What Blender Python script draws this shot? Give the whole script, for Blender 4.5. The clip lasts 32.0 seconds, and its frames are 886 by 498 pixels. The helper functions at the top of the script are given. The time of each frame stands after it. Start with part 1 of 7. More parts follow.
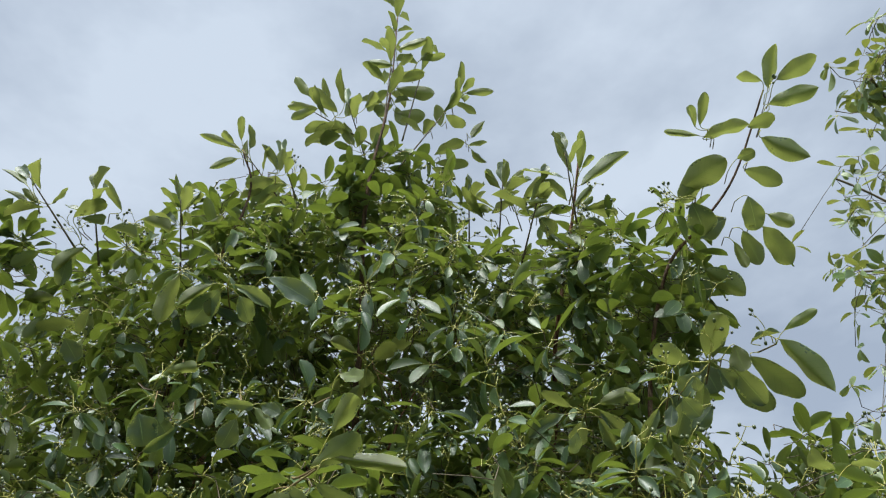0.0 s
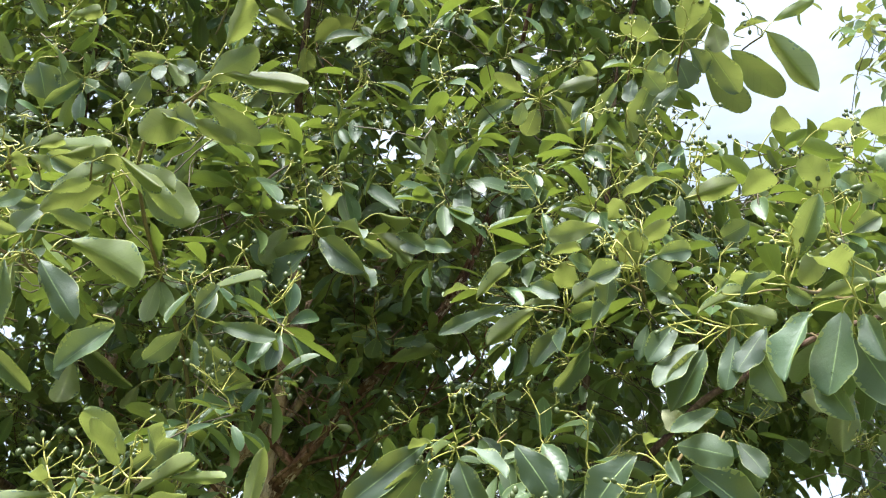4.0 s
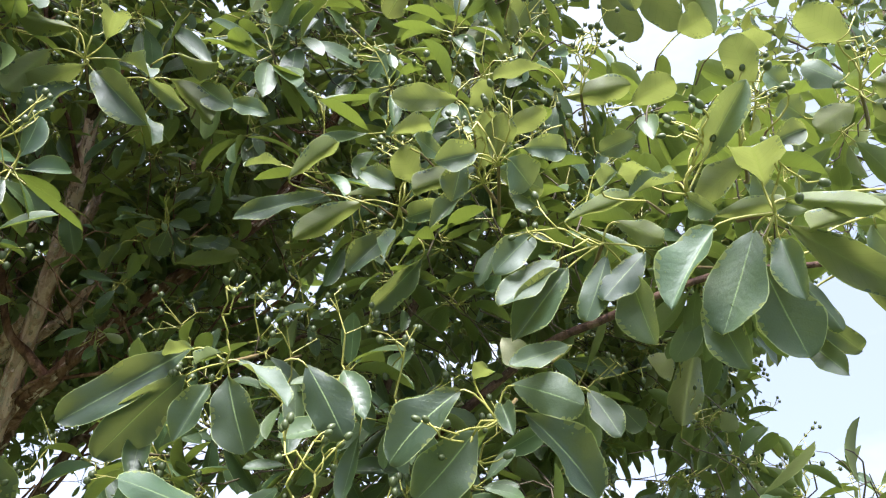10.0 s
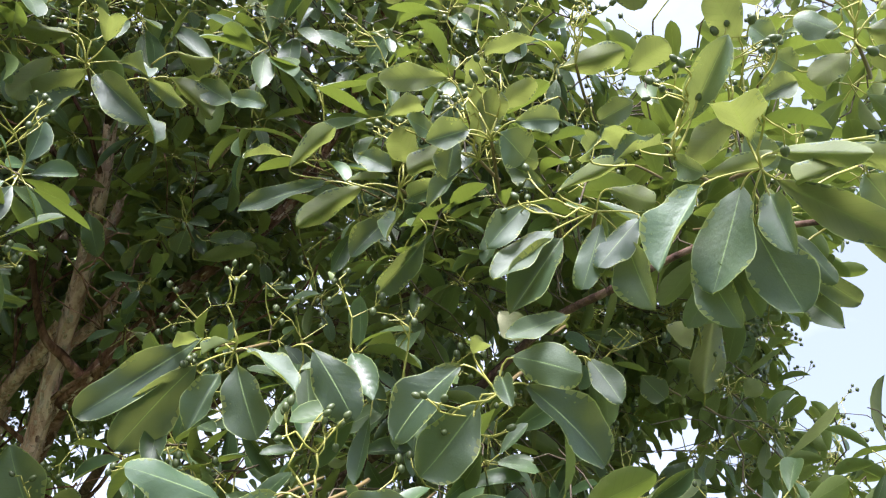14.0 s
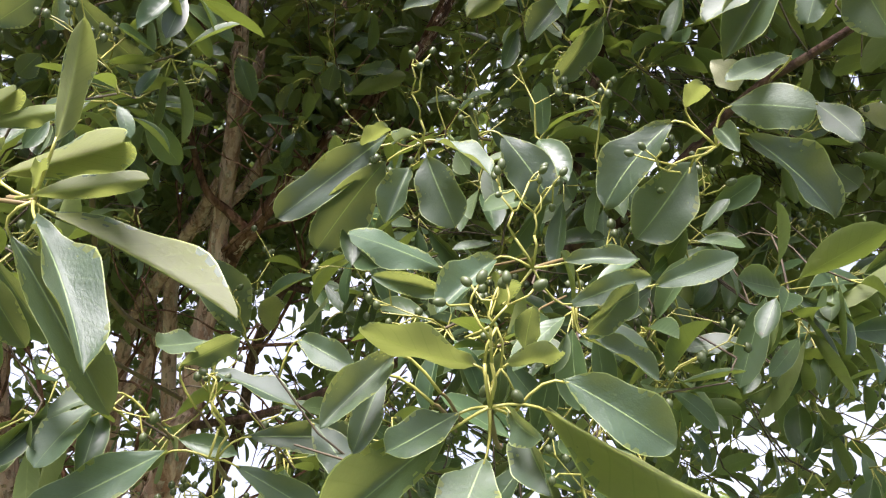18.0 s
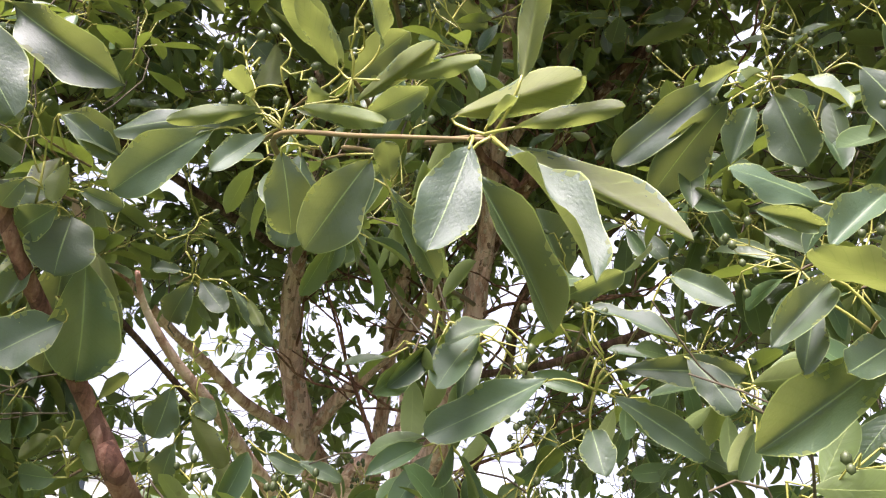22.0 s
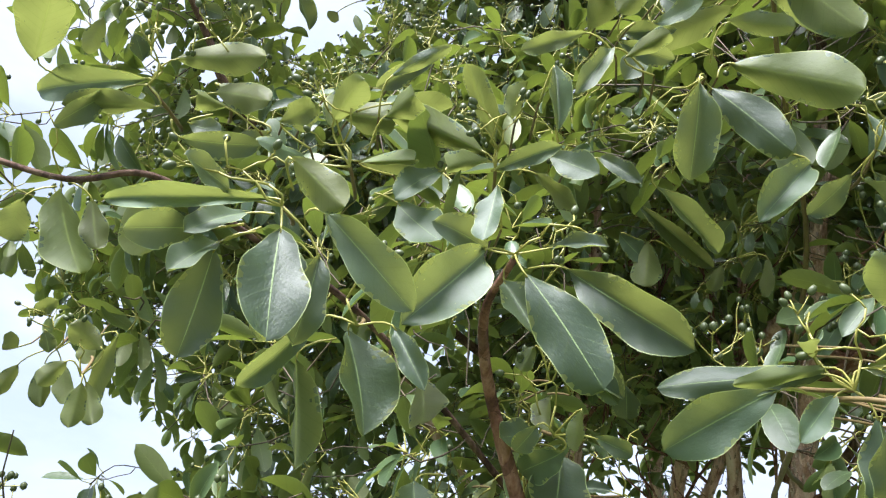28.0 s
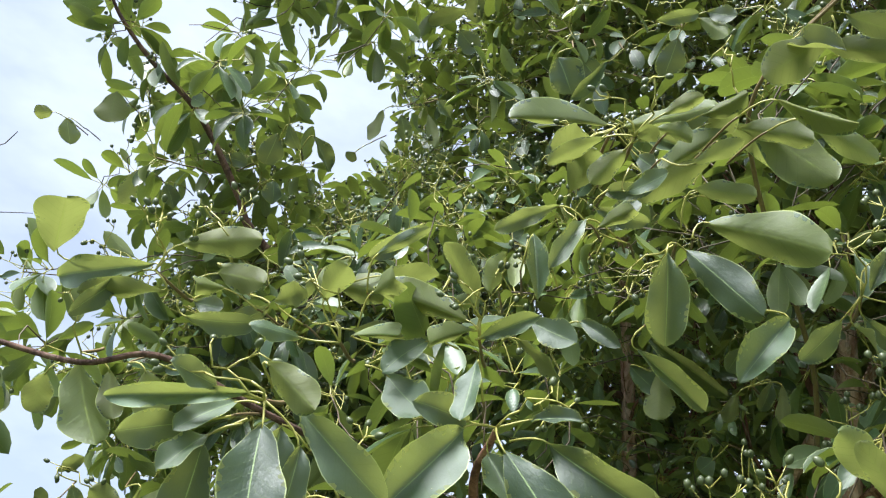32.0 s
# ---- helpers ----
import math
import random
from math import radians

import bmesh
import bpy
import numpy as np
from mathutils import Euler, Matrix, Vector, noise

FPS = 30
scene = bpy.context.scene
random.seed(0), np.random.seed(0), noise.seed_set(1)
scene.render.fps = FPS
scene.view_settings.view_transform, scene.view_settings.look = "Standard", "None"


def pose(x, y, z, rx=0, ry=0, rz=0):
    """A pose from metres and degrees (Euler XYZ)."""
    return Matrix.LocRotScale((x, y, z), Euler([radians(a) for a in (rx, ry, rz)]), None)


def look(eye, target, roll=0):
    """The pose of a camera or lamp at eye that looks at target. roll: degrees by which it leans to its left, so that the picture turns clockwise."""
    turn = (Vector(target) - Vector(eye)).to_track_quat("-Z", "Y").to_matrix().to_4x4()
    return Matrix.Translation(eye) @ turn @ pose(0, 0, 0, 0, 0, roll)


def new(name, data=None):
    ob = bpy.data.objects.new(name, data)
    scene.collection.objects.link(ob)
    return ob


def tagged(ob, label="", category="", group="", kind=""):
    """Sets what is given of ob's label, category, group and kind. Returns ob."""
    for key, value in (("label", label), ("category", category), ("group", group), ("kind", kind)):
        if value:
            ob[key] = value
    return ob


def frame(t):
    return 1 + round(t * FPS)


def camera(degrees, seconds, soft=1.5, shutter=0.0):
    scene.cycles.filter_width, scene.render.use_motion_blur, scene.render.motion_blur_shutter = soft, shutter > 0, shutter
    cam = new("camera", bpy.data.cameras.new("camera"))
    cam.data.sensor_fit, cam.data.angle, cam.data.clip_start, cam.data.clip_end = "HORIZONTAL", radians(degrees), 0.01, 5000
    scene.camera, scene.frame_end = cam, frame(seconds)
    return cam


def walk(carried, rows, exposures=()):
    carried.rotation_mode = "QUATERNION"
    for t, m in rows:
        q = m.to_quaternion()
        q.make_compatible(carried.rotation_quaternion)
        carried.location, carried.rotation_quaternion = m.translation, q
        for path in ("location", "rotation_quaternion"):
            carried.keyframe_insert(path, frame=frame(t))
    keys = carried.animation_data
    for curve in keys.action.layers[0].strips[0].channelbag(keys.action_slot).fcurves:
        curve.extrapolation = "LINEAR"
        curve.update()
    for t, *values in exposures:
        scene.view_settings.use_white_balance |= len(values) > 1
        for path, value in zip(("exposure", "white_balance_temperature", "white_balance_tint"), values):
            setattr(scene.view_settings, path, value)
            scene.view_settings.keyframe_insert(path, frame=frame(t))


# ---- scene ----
cam = camera(57.7, 32.0, soft=1.2)
METRES, EYE, TILT, LEAN, TURN = 1.7, 1.65, 47.0, 2.5, 0.0
ROWS = [
    (0.0, 0.0, 0.0, 0.0, 0.0, 0.0, -0.0),
    (0.5, 0.0058, 0.0145, -0.0198, 0.14, -1.43, -0.64),
    (1.0, 0.0016, 0.0129, -0.0324, -0.14, -2.79, -1.14),
    (1.5, 0.0159, 0.0271, -0.0507, 0.22, -4.24, -1.51),
    (2.0, 0.028, 0.0288, -0.076, 0.37, -6.86, -1.97),
    (2.5, 0.0306, 0.0372, -0.0886, 0.24, -9.46, -2.5),
    (3.0, 0.0382, 0.0445, -0.1083, -0.03, -9.88, -2.7),
    (3.5, 0.0482, 0.0643, -0.1269, 0.22, -11.68, -3.02),
    (4.0, 0.0687, 0.0783, -0.1485, 0.33, -14.26, -3.27),
    (4.5, 0.0777, 0.0995, -0.1715, 0.48, -17.68, -3.35),
    (6.5, 0.0649, 0.1416, -0.215, -0.37, -19.15, -6.32),
    (7.0, 0.0493, 0.1612, -0.2259, -5.48, -18.01, -9.91),
    (7.5, 0.034, 0.1735, -0.2395, -10.13, -16.55, -13.51),
    (8.0, 0.0426, 0.1936, -0.2504, -10.2, -16.36, -15.1),
    (8.5, 0.0468, 0.1967, -0.2419, -10.07, -15.86, -15.56),
    (9.0, 0.0687, 0.1952, -0.2377, -9.54, -15.58, -15.61),
    (9.5, 0.0872, 0.1983, -0.2363, -8.49, -15.63, -14.93),
    (10.0, 0.1044, 0.204, -0.2345, -8.04, -15.69, -14.69),
    (10.5, 0.1135, 0.2062, -0.2288, -7.69, -15.46, -14.4),
    (11.0, 0.1265, 0.2059, -0.222, -7.58, -15.13, -14.17),
    (11.5, 0.1425, 0.205, -0.2166, -7.41, -15.12, -13.95),
    (12.0, 0.1495, 0.2013, -0.2128, -7.58, -14.75, -13.74),
    (12.5, 0.1504, 0.2006, -0.2112, -7.43, -14.96, -13.25),
    (13.0, 0.1421, 0.1972, -0.2176, -7.66, -15.11, -12.86),
    (13.5, 0.1426, 0.1944, -0.219, -6.94, -15.71, -11.76),
    (14.0, 0.1277, 0.1981, -0.2337, -6.28, -17.0, -10.67),
    (14.5, 0.123, 0.205, -0.2483, -5.09, -18.67, -9.29),
    (15.0, 0.1096, 0.2022, -0.2577, -4.0, -19.9, -8.51),
    (15.5, 0.1072, 0.1998, -0.2661, -3.11, -21.52, -7.32),
    (17.5, 0.0953, 0.1952, -0.2873, -1.14, -25.34, -3.92),
    (18.0, 0.0901, 0.1949, -0.296, -0.53, -26.34, -3.62),
    (18.5, 0.0847, 0.195, -0.3041, 0.38, -26.84, -3.81),
    (19.0, 0.0815, 0.1958, -0.3046, 1.09, -27.25, -3.78),
    (19.5, 0.0792, 0.1919, -0.2998, 1.81, -27.48, -3.62),
    (20.0, 0.0682, 0.1854, -0.2937, 3.0, -27.72, -3.03),
    (20.5, 0.0593, 0.1763, -0.2896, 4.8, -27.85, -1.89),
    (21.0, 0.0455, 0.1705, -0.2887, 8.32, -27.98, 0.5),
    (21.5, 0.0282, 0.1645, -0.2919, 11.34, -28.28, 2.79),
    (22.0, 0.017, 0.1706, -0.3024, 12.25, -28.61, 3.93),
    (22.5, -0.0033, 0.1604, -0.2906, 14.46, -28.6, 5.98),
    (23.0, -0.0142, 0.152, -0.2788, 17.35, -28.25, 7.96),
    (23.5, -0.0183, 0.1425, -0.2676, 19.88, -27.51, 9.6),
    (24.0, -0.0198, 0.1366, -0.2586, 21.47, -26.55, 11.02),
    (24.5, -0.033, 0.1331, -0.2492, 23.23, -25.59, 11.17),
    (25.0, -0.0483, 0.1327, -0.2489, 24.08, -24.57, 11.47),
    (25.5, -0.0709, 0.1414, -0.2499, 24.4, -23.82, 11.28),
    (26.0, -0.0895, 0.1472, -0.2454, 24.22, -23.02, 11.25),
    (26.5, -0.1135, 0.1443, -0.2388, 23.93, -21.76, 10.81),
    (28.5, -0.1626, 0.1528, -0.2203, 21.9, -18.11, 9.24),
    (29.0, -0.1567, 0.1595, -0.2152, 22.26, -17.34, 9.83),
    (29.5, -0.1436, 0.1635, -0.2098, 23.43, -16.16, 10.98),
    (30.0, -0.1485, 0.158, -0.205, 23.58, -15.58, 11.13),
    (30.5, -0.1478, 0.1599, -0.203, 23.81, -15.14, 11.56),
    (31.0, -0.1464, 0.1614, -0.2052, 24.04, -14.75, 11.76),
    (31.5, -0.1371, 0.1584, -0.1965, 24.36, -13.47, 12.05),
    (32.0, -0.1157, 0.1596, -0.1838, 25.07, -12.02, 12.66),
]
EXPOSURES = [(0.0, 0.77, 6000, 6), (1.5, 1.0, 6100, 7), (2.5, 1.7, 6100, 4), (4.0, 1.82, 5900, 8), (6.5, 1.79, 5750, 17), (13.0, 1.7, 5700, 18), (19.0, 1.7, 6100, 26), (21.0, 1.8, 6200, 27), (23.5, 1.8, 6000, 27), (26.0, 1.66, 5650, 22), (29.0, 1.55, 5800, 13), (32.0, 1.43, 5750, 12)]
walk(cam, [(t, pose(0, 0, EYE, TILT, LEAN, TURN) @ pose(METRES * x, METRES * y, METRES * z, 90 + pitch, roll, yaw)) for t, x, y, z, yaw, pitch, roll in ROWS], EXPOSURES)

# ---- sky and sun: bright, thinly clouded day, the sun veiled and high ----
SUN_UP, SUN_TURN = radians(62), radians(200)
world = bpy.data.worlds.new("sky")
scene.world = world
world.use_nodes = True
wn, wl = world.node_tree.nodes, world.node_tree.links
wn.clear()
sky = wn.new("ShaderNodeTexSky")
sky.sky_type, sky.sun_disc, sky.sun_elevation, sky.sun_rotation = "NISHITA", False, SUN_UP, SUN_TURN
sky.air_density, sky.dust_density = 1.0, 2.0
coord = wn.new("ShaderNodeTexCoord")
stretch = wn.new("ShaderNodeMapping")
stretch.inputs["Scale"].default_value = (1.0, 1.0, 2.2)
clouds = wn.new("ShaderNodeTexNoise")
clouds.inputs["Scale"].default_value, clouds.inputs["Detail"].default_value, clouds.inputs["Roughness"].default_value = 2.3, 6.0, 0.55
ramp = wn.new("ShaderNodeValToRGB")
ramp.color_ramp.elements[0].position, ramp.color_ramp.elements[0].color = 0.36, (0.55, 0.55, 0.55, 1)
ramp.color_ramp.elements[1].position, ramp.color_ramp.elements[1].color = 0.62, (1, 1, 1, 1)
cloud_tint = wn.new("ShaderNodeRGB")
cloud_tint.outputs[0].default_value = (7.45, 7.9, 8.75, 1)
mixed = wn.new("ShaderNodeMix")
mixed.data_type = "RGBA"
back = wn.new("ShaderNodeBackground")
back.inputs["Strength"].default_value = 0.053
out = wn.new("ShaderNodeOutputWorld")
wl.new(coord.outputs["Generated"], stretch.inputs["Vector"])
wl.new(stretch.outputs["Vector"], clouds.inputs["Vector"])
wl.new(clouds.outputs["Fac"], ramp.inputs["Fac"])
wl.new(ramp.outputs["Color"], mixed.inputs["Factor"])
wl.new(sky.outputs["Color"], mixed.inputs["A"])
wl.new(cloud_tint.outputs[0], mixed.inputs["B"])
wl.new(mixed.outputs["Result"], back.inputs["Color"])
wl.new(back.outputs["Background"], out.inputs["Surface"])

sun_data = bpy.data.lights.new("sun", "SUN")
sun_data.energy, sun_data.angle, sun_data.color = 5.0, radians(35), (1.0, 0.95, 0.86)
sun = new("sun", sun_data)
sun_way = Vector((math.sin(SUN_TURN) * math.cos(SUN_UP), math.cos(SUN_TURN) * math.cos(SUN_UP), math.sin(SUN_UP)))
sun.matrix_world = look(sun_way * 30, (0, 0, 0))


# ---- materials ----
def node_tools(name):
    m = bpy.data.materials.new(name)
    m.use_nodes = True
    nodes, links = m.node_tree.nodes, m.node_tree.links
    nodes.clear()

    def add(kind, **inputs):
        n = nodes.new(kind)
        for key, value in inputs.items():
            n.inputs[key.replace("_", " ")].default_value = value
        return n
    return m, add, links.new


def calc(add, link, op, a, b=None, c=None):
    n = add("ShaderNodeMath")
    n.operation = op
    for i, v in enumerate((a, b, c)):
        if v is None:
            continue
        if isinstance(v, (int, float)):
            n.inputs[i].default_value = v
        else:
            link(v, n.inputs[i])
    return n.outputs[0]


def blend(add, link, fac, a, b, mode="MIX"):
    n = add("ShaderNodeMix")
    n.data_type, n.blend_type = "RGBA", mode
    for key, v in (("Factor", fac), ("A", a), ("B", b)):
        if isinstance(v, (tuple, int, float)):
            n.inputs[key].default_value = v
        else:
            link(v, n.inputs[key])
    return n.outputs["Result"]


def leaf_material(name, dark, light, rib, glow, glow_share, rough, by_island, wax=0.0, rim=(0.44, 0.50, 0.22, 1), vein_share=0.1, gloss=0.6):
    """A leaf blade: pale midrib, side veins and rim along its own length and width, and light that shines through."""
    m, add, link = node_tools(name)
    uv = add("ShaderNodeUVMap")
    uv.uv_map = "blade"
    parts = add("ShaderNodeSeparateXYZ")
    link(uv.outputs["UV"], parts.inputs[0])
    across = calc(add, link, "ABSOLUTE", calc(add, link, "SUBTRACT", calc(add, link, "MULTIPLY", parts.outputs[0], 2.0), 1.0))
    along = parts.outputs[1]
    if by_island:
        luck = add("ShaderNodeNewGeometry").outputs["Random Per Island"]
    else:
        luck = add("ShaderNodeObjectInfo").outputs["Random"]
    where = add("ShaderNodeTexCoord")
    spots = add("ShaderNodeTexNoise", Scale=34.0, Detail=4.0, Roughness=0.6)
    link(where.outputs["Object"], spots.inputs["Vector"])
    base = blend(add, link, luck, dark, light)
    mott = calc(add, link, "MULTIPLY_ADD", spots.outputs["Fac"], 0.7, 0.65)
    tone = add("ShaderNodeHueSaturation")
    link(base, tone.inputs["Color"])
    link(mott, tone.inputs["Value"])
    link(calc(add, link, "MULTIPLY_ADD", calc(add, link, "FRACT", calc(add, link, "MULTIPLY", luck, 7.31)), 0.05, 0.475), tone.inputs["Hue"])
    # side veins run forward from the midrib
    lane = calc(add, link, "FRACT", calc(add, link, "SUBTRACT", calc(add, link, "MULTIPLY", along, 8.0), calc(add, link, "MULTIPLY", across, 1.7)))
    vein = calc(add, link, "LESS_THAN", calc(add, link, "ABSOLUTE", calc(add, link, "SUBTRACT", lane, 0.5)), 0.045)
    midrib = calc(add, link, "LESS_THAN", across, calc(add, link, "MULTIPLY_ADD", along, -0.026, 0.036))
    edge = calc(add, link, "GREATER_THAN", across, 0.965)
    col = blend(add, link, calc(add, link, "MULTIPLY", vein, vein_share), tone.outputs["Color"], rib)
    # a few brown specks of age
    specks = add("ShaderNodeTexVoronoi", Scale=70.0)
    link(where.outputs["Object"], specks.inputs["Vector"])
    cell = add("ShaderNodeSeparateXYZ")
    link(specks.outputs["Color"], cell.inputs[0])
    aged = calc(add, link, "MULTIPLY", calc(add, link, "GREATER_THAN", cell.outputs[0], 0.93), calc(add, link, "LESS_THAN", specks.outputs["Distance"], 0.17))
    col = blend(add, link, calc(add, link, "MULTIPLY", aged, 0.8), col, (0.06, 0.04, 0.02, 1))
    col = blend(add, link, calc(add, link, "MULTIPLY", midrib, 0.9), col, rib)
    col = blend(add, link, calc(add, link, "MULTIPLY", edge, 0.75), col, rim)
    relief = calc(add, link, "ADD", calc(add, link, "MULTIPLY", vein, -0.25), calc(add, link, "ADD", midrib, calc(add, link, "MULTIPLY", spots.outputs["Fac"], 1.2)))
    # the blade swells a little between its side veins
    swell = calc(add, link, "MULTIPLY", calc(add, link, "SINE", calc(add, link, "MULTIPLY", lane, 3.1416)), calc(add, link, "SUBTRACT", 1.0, across))
    relief = calc(add, link, "ADD", relief, calc(add, link, "MULTIPLY", swell, 0.4))
    bump = add("ShaderNodeBump", Strength=0.32, Distance=0.0016)
    link(relief, bump.inputs["Height"])
    skin = add("ShaderNodeBsdfPrincipled")
    skin.inputs["IOR"].default_value = 1.5
    skin.inputs["Specular IOR Level"].default_value = gloss
    if wax:
        skin.inputs["Coat Weight"].default_value, skin.inputs["Coat Roughness"].default_value = wax, 0.48
    link(col, skin.inputs["Base Color"])
    link(calc(add, link, "MULTIPLY_ADD", spots.outputs["Fac"], 0.2, rough - 0.1), skin.inputs["Roughness"])
    link(bump.outputs["Normal"], skin.inputs["Normal"])
    thin = add("ShaderNodeBsdfTranslucent")
    link(blend(add, link, calc(add, link, "MULTIPLY", calc(add, link, "MAXIMUM", vein, midrib), 0.35), glow, (0.5, 0.55, 0.2, 1)), thin.inputs["Color"])
    both = add("ShaderNodeMixShader")
    both.inputs[0].default_value = glow_share
    link(skin.outputs[0], both.inputs[1])
    link(thin.outputs[0], both.inputs[2])
    end = add("ShaderNodeOutputMaterial")
    link(both.outputs[0], end.inputs["Surface"])
    return m


def bark_material(name, deep, mid, pale, scale, peel):
    m, add, link = node_tools(name)
    where = add("ShaderNodeTexCoord")
    long = add("ShaderNodeMapping")
    long.inputs["Scale"].default_value = (1.0, 1.0, 0.2)
    link(where.outputs["Object"], long.inputs["Vector"])
    strips = add("ShaderNodeTexNoise", Scale=scale, Detail=7.0, Roughness=0.65, Distortion=0.4)
    link(long.outputs[0], strips.inputs["Vector"])
    flakes = add("ShaderNodeTexVoronoi", Scale=scale * 0.55)
    flakes.feature = "DISTANCE_TO_EDGE"
    link(long.outputs[0], flakes.inputs["Vector"])
    fine = add("ShaderNodeTexNoise", Scale=scale * 6, Detail=3.0)
    link(where.outputs["Object"], fine.inputs["Vector"])
    r = add("ShaderNodeValToRGB")
    e = r.color_ramp.elements
    e[0].position, e[0].color, e[1].position, e[1].color = 0.36, deep, 0.68, pale
    mid_stop = e.new(0.5)
    mid_stop.color = mid
    link(strips.outputs["Fac"], r.inputs["Fac"])
    crack = calc(add, link, "LESS_THAN", flakes.outputs["Distance"], 0.05)
    col = blend(add, link, calc(add, link, "MULTIPLY", crack, peel), r.outputs["Color"], deep)
    # short dark scars across the stem
    cross_cut = add("ShaderNodeMapping")
    cross_cut.inputs["Scale"].default_value = (1.0, 1.0, 2.6)
    link(where.outputs["Object"], cross_cut.inputs["Vector"])
    marks = add("ShaderNodeTexNoise", Scale=scale * 1.5, Detail=5.0, Roughness=0.7)
    link(cross_cut.outputs[0], marks.inputs["Vector"])
    scar = calc(add, link, "GREATER_THAN", marks.outputs["Fac"], 0.635)
    col = blend(add, link, calc(add, link, "MULTIPLY", scar, 0.6), col, tuple(0.6 * c for c in deep[:3]) + (1,))
    col = blend(add, link, 0.5, col, fine.outputs["Fac"], "SOFT_LIGHT")
    bump = add("ShaderNodeBump", Strength=0.9, Distance=0.006)
    link(calc(add, link, "ADD", calc(add, link, "MULTIPLY", crack, -0.5), calc(add, link, "ADD", strips.outputs["Fac"], calc(add, link, "MULTIPLY", fine.outputs["Fac"], 0.3))), bump.inputs["Height"])
    skin = add("ShaderNodeBsdfPrincipled", Roughness=0.85)
    skin.inputs["Specular IOR Level"].default_value = 0.25
    link(col, skin.inputs["Base Color"])
    link(bump.outputs["Normal"], skin.inputs["Normal"])
    end = add("ShaderNodeOutputMaterial")
    link(skin.outputs[0], end.inputs["Surface"])
    return m


def plain_material(name, a, b, scale, rough, bump_size=0.0, glow=0.0, metal=0.0):
    m, add, link = node_tools(name)
    where = add("ShaderNodeTexCoord")
    n = add("ShaderNodeTexNoise", Scale=scale, Detail=6.0, Roughness=0.6)
    link(where.outputs["Object"], n.inputs["Vector"])
    n2 = add("ShaderNodeTexNoise", Scale=scale * 9, Detail=3.0)
    link(where.outputs["Object"], n2.inputs["Vector"])
    f = calc(add, link, "ADD", calc(add, link, "MULTIPLY", n.outputs["Fac"], 0.7), calc(add, link, "MULTIPLY", n2.outputs["Fac"], 0.3))
    col = blend(add, link, calc(add, link, "MULTIPLY_ADD", f, 2.4, -0.7), a, b)
    skin = add("ShaderNodeBsdfPrincipled", Roughness=rough, Metallic=metal)
    link(col, skin.inputs["Base Color"])
    if bump_size:
        bump = add("ShaderNodeBump", Strength=0.6, Distance=bump_size)
        link(f, bump.inputs["Height"])
        link(bump.outputs["Normal"], skin.inputs["Normal"])
    end = add("ShaderNodeOutputMaterial")
    link(skin.outputs[0], end.inputs["Surface"])
    return m


TOP_DARK, TOP_LIGHT = (0.018, 0.044, 0.020, 1), (0.082, 0.132, 0.056, 1)
LOW_DARK, LOW_LIGHT = (0.10, 0.122, 0.052, 1), (0.20, 0.225, 0.098, 1)
GLOW_TOP, GLOW_LOW = (0.78, 0.86, 0.46, 1), (0.86, 0.88, 0.36, 1)
RIB_TOP, RIB_LOW = (0.30, 0.40, 0.17, 1), (0.40, 0.46, 0.17, 1)
leaf_top = leaf_material("leaf_top", (0.021, 0.042, 0.026, 1), (0.076, 0.118, 0.068, 1), RIB_TOP, GLOW_TOP, 0.25, 0.48, False, 0.15, gloss=0.5)
leaf_low = leaf_material("leaf_underside", LOW_DARK, LOW_LIGHT, RIB_LOW, GLOW_LOW, 0.58, 0.5, False, vein_share=0.32)
GLOW_MANY = (0.78, 0.88, 0.31, 1)
many_top = leaf_material("foliage_top", TOP_DARK, TOP_LIGHT, RIB_TOP, GLOW_MANY, 0.24, 0.42, True, 0.15, gloss=0.55)
many_low = leaf_material("foliage_underside", (0.10, 0.135, 0.046, 1), (0.205, 0.25, 0.092, 1), RIB_LOW, GLOW_MANY, 0.4, 0.5, True)
near_top = leaf_material("pale_leaf_top", (0.05, 0.10, 0.035, 1), (0.10, 0.17, 0.05, 1), RIB_LOW, GLOW_LOW, 0.3, 0.45, True)
near_low = leaf_material("pale_leaf_underside", (0.11, 0.16, 0.06, 1), (0.17, 0.23, 0.09, 1), RIB_LOW, GLOW_LOW, 0.34, 0.55, True)
cream_leaf = leaf_material("cream_leaf", (0.50, 0.47, 0.30, 1), (0.60, 0.56, 0.38, 1), (0.66, 0.62, 0.44, 1), (0.8, 0.75, 0.5, 1), 0.3, 0.6, False, vein_share=0.2)
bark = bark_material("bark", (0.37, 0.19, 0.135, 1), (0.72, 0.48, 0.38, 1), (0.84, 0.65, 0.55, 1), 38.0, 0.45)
bark_flake = bark_material("bark_flakes", (0.20, 0.105, 0.075, 1), (0.52, 0.36, 0.28, 1), (0.76, 0.62, 0.53, 1), 60.0, 0.3)
bark_dark = bark_material("brown_bark", (0.045, 0.025, 0.018, 1), (0.12, 0.068, 0.047, 1), (0.21, 0.14, 0.10, 1), 45.0, 0.6)
bark_red = bark_material("reddish_bark", (0.07, 0.032, 0.022, 1), (0.21, 0.10, 0.065, 1), (0.36, 0.21, 0.15, 1), 40.0, 0.6)
twig_bark = plain_material("twig_bark", (0.13, 0.075, 0.035, 1), (0.22, 0.17, 0.06, 1), 60.0, 0.6)
twig_old = plain_material("old_twig_bark", (0.06, 0.040, 0.026, 1), (0.13, 0.10, 0.055, 1), 60.0, 0.7)
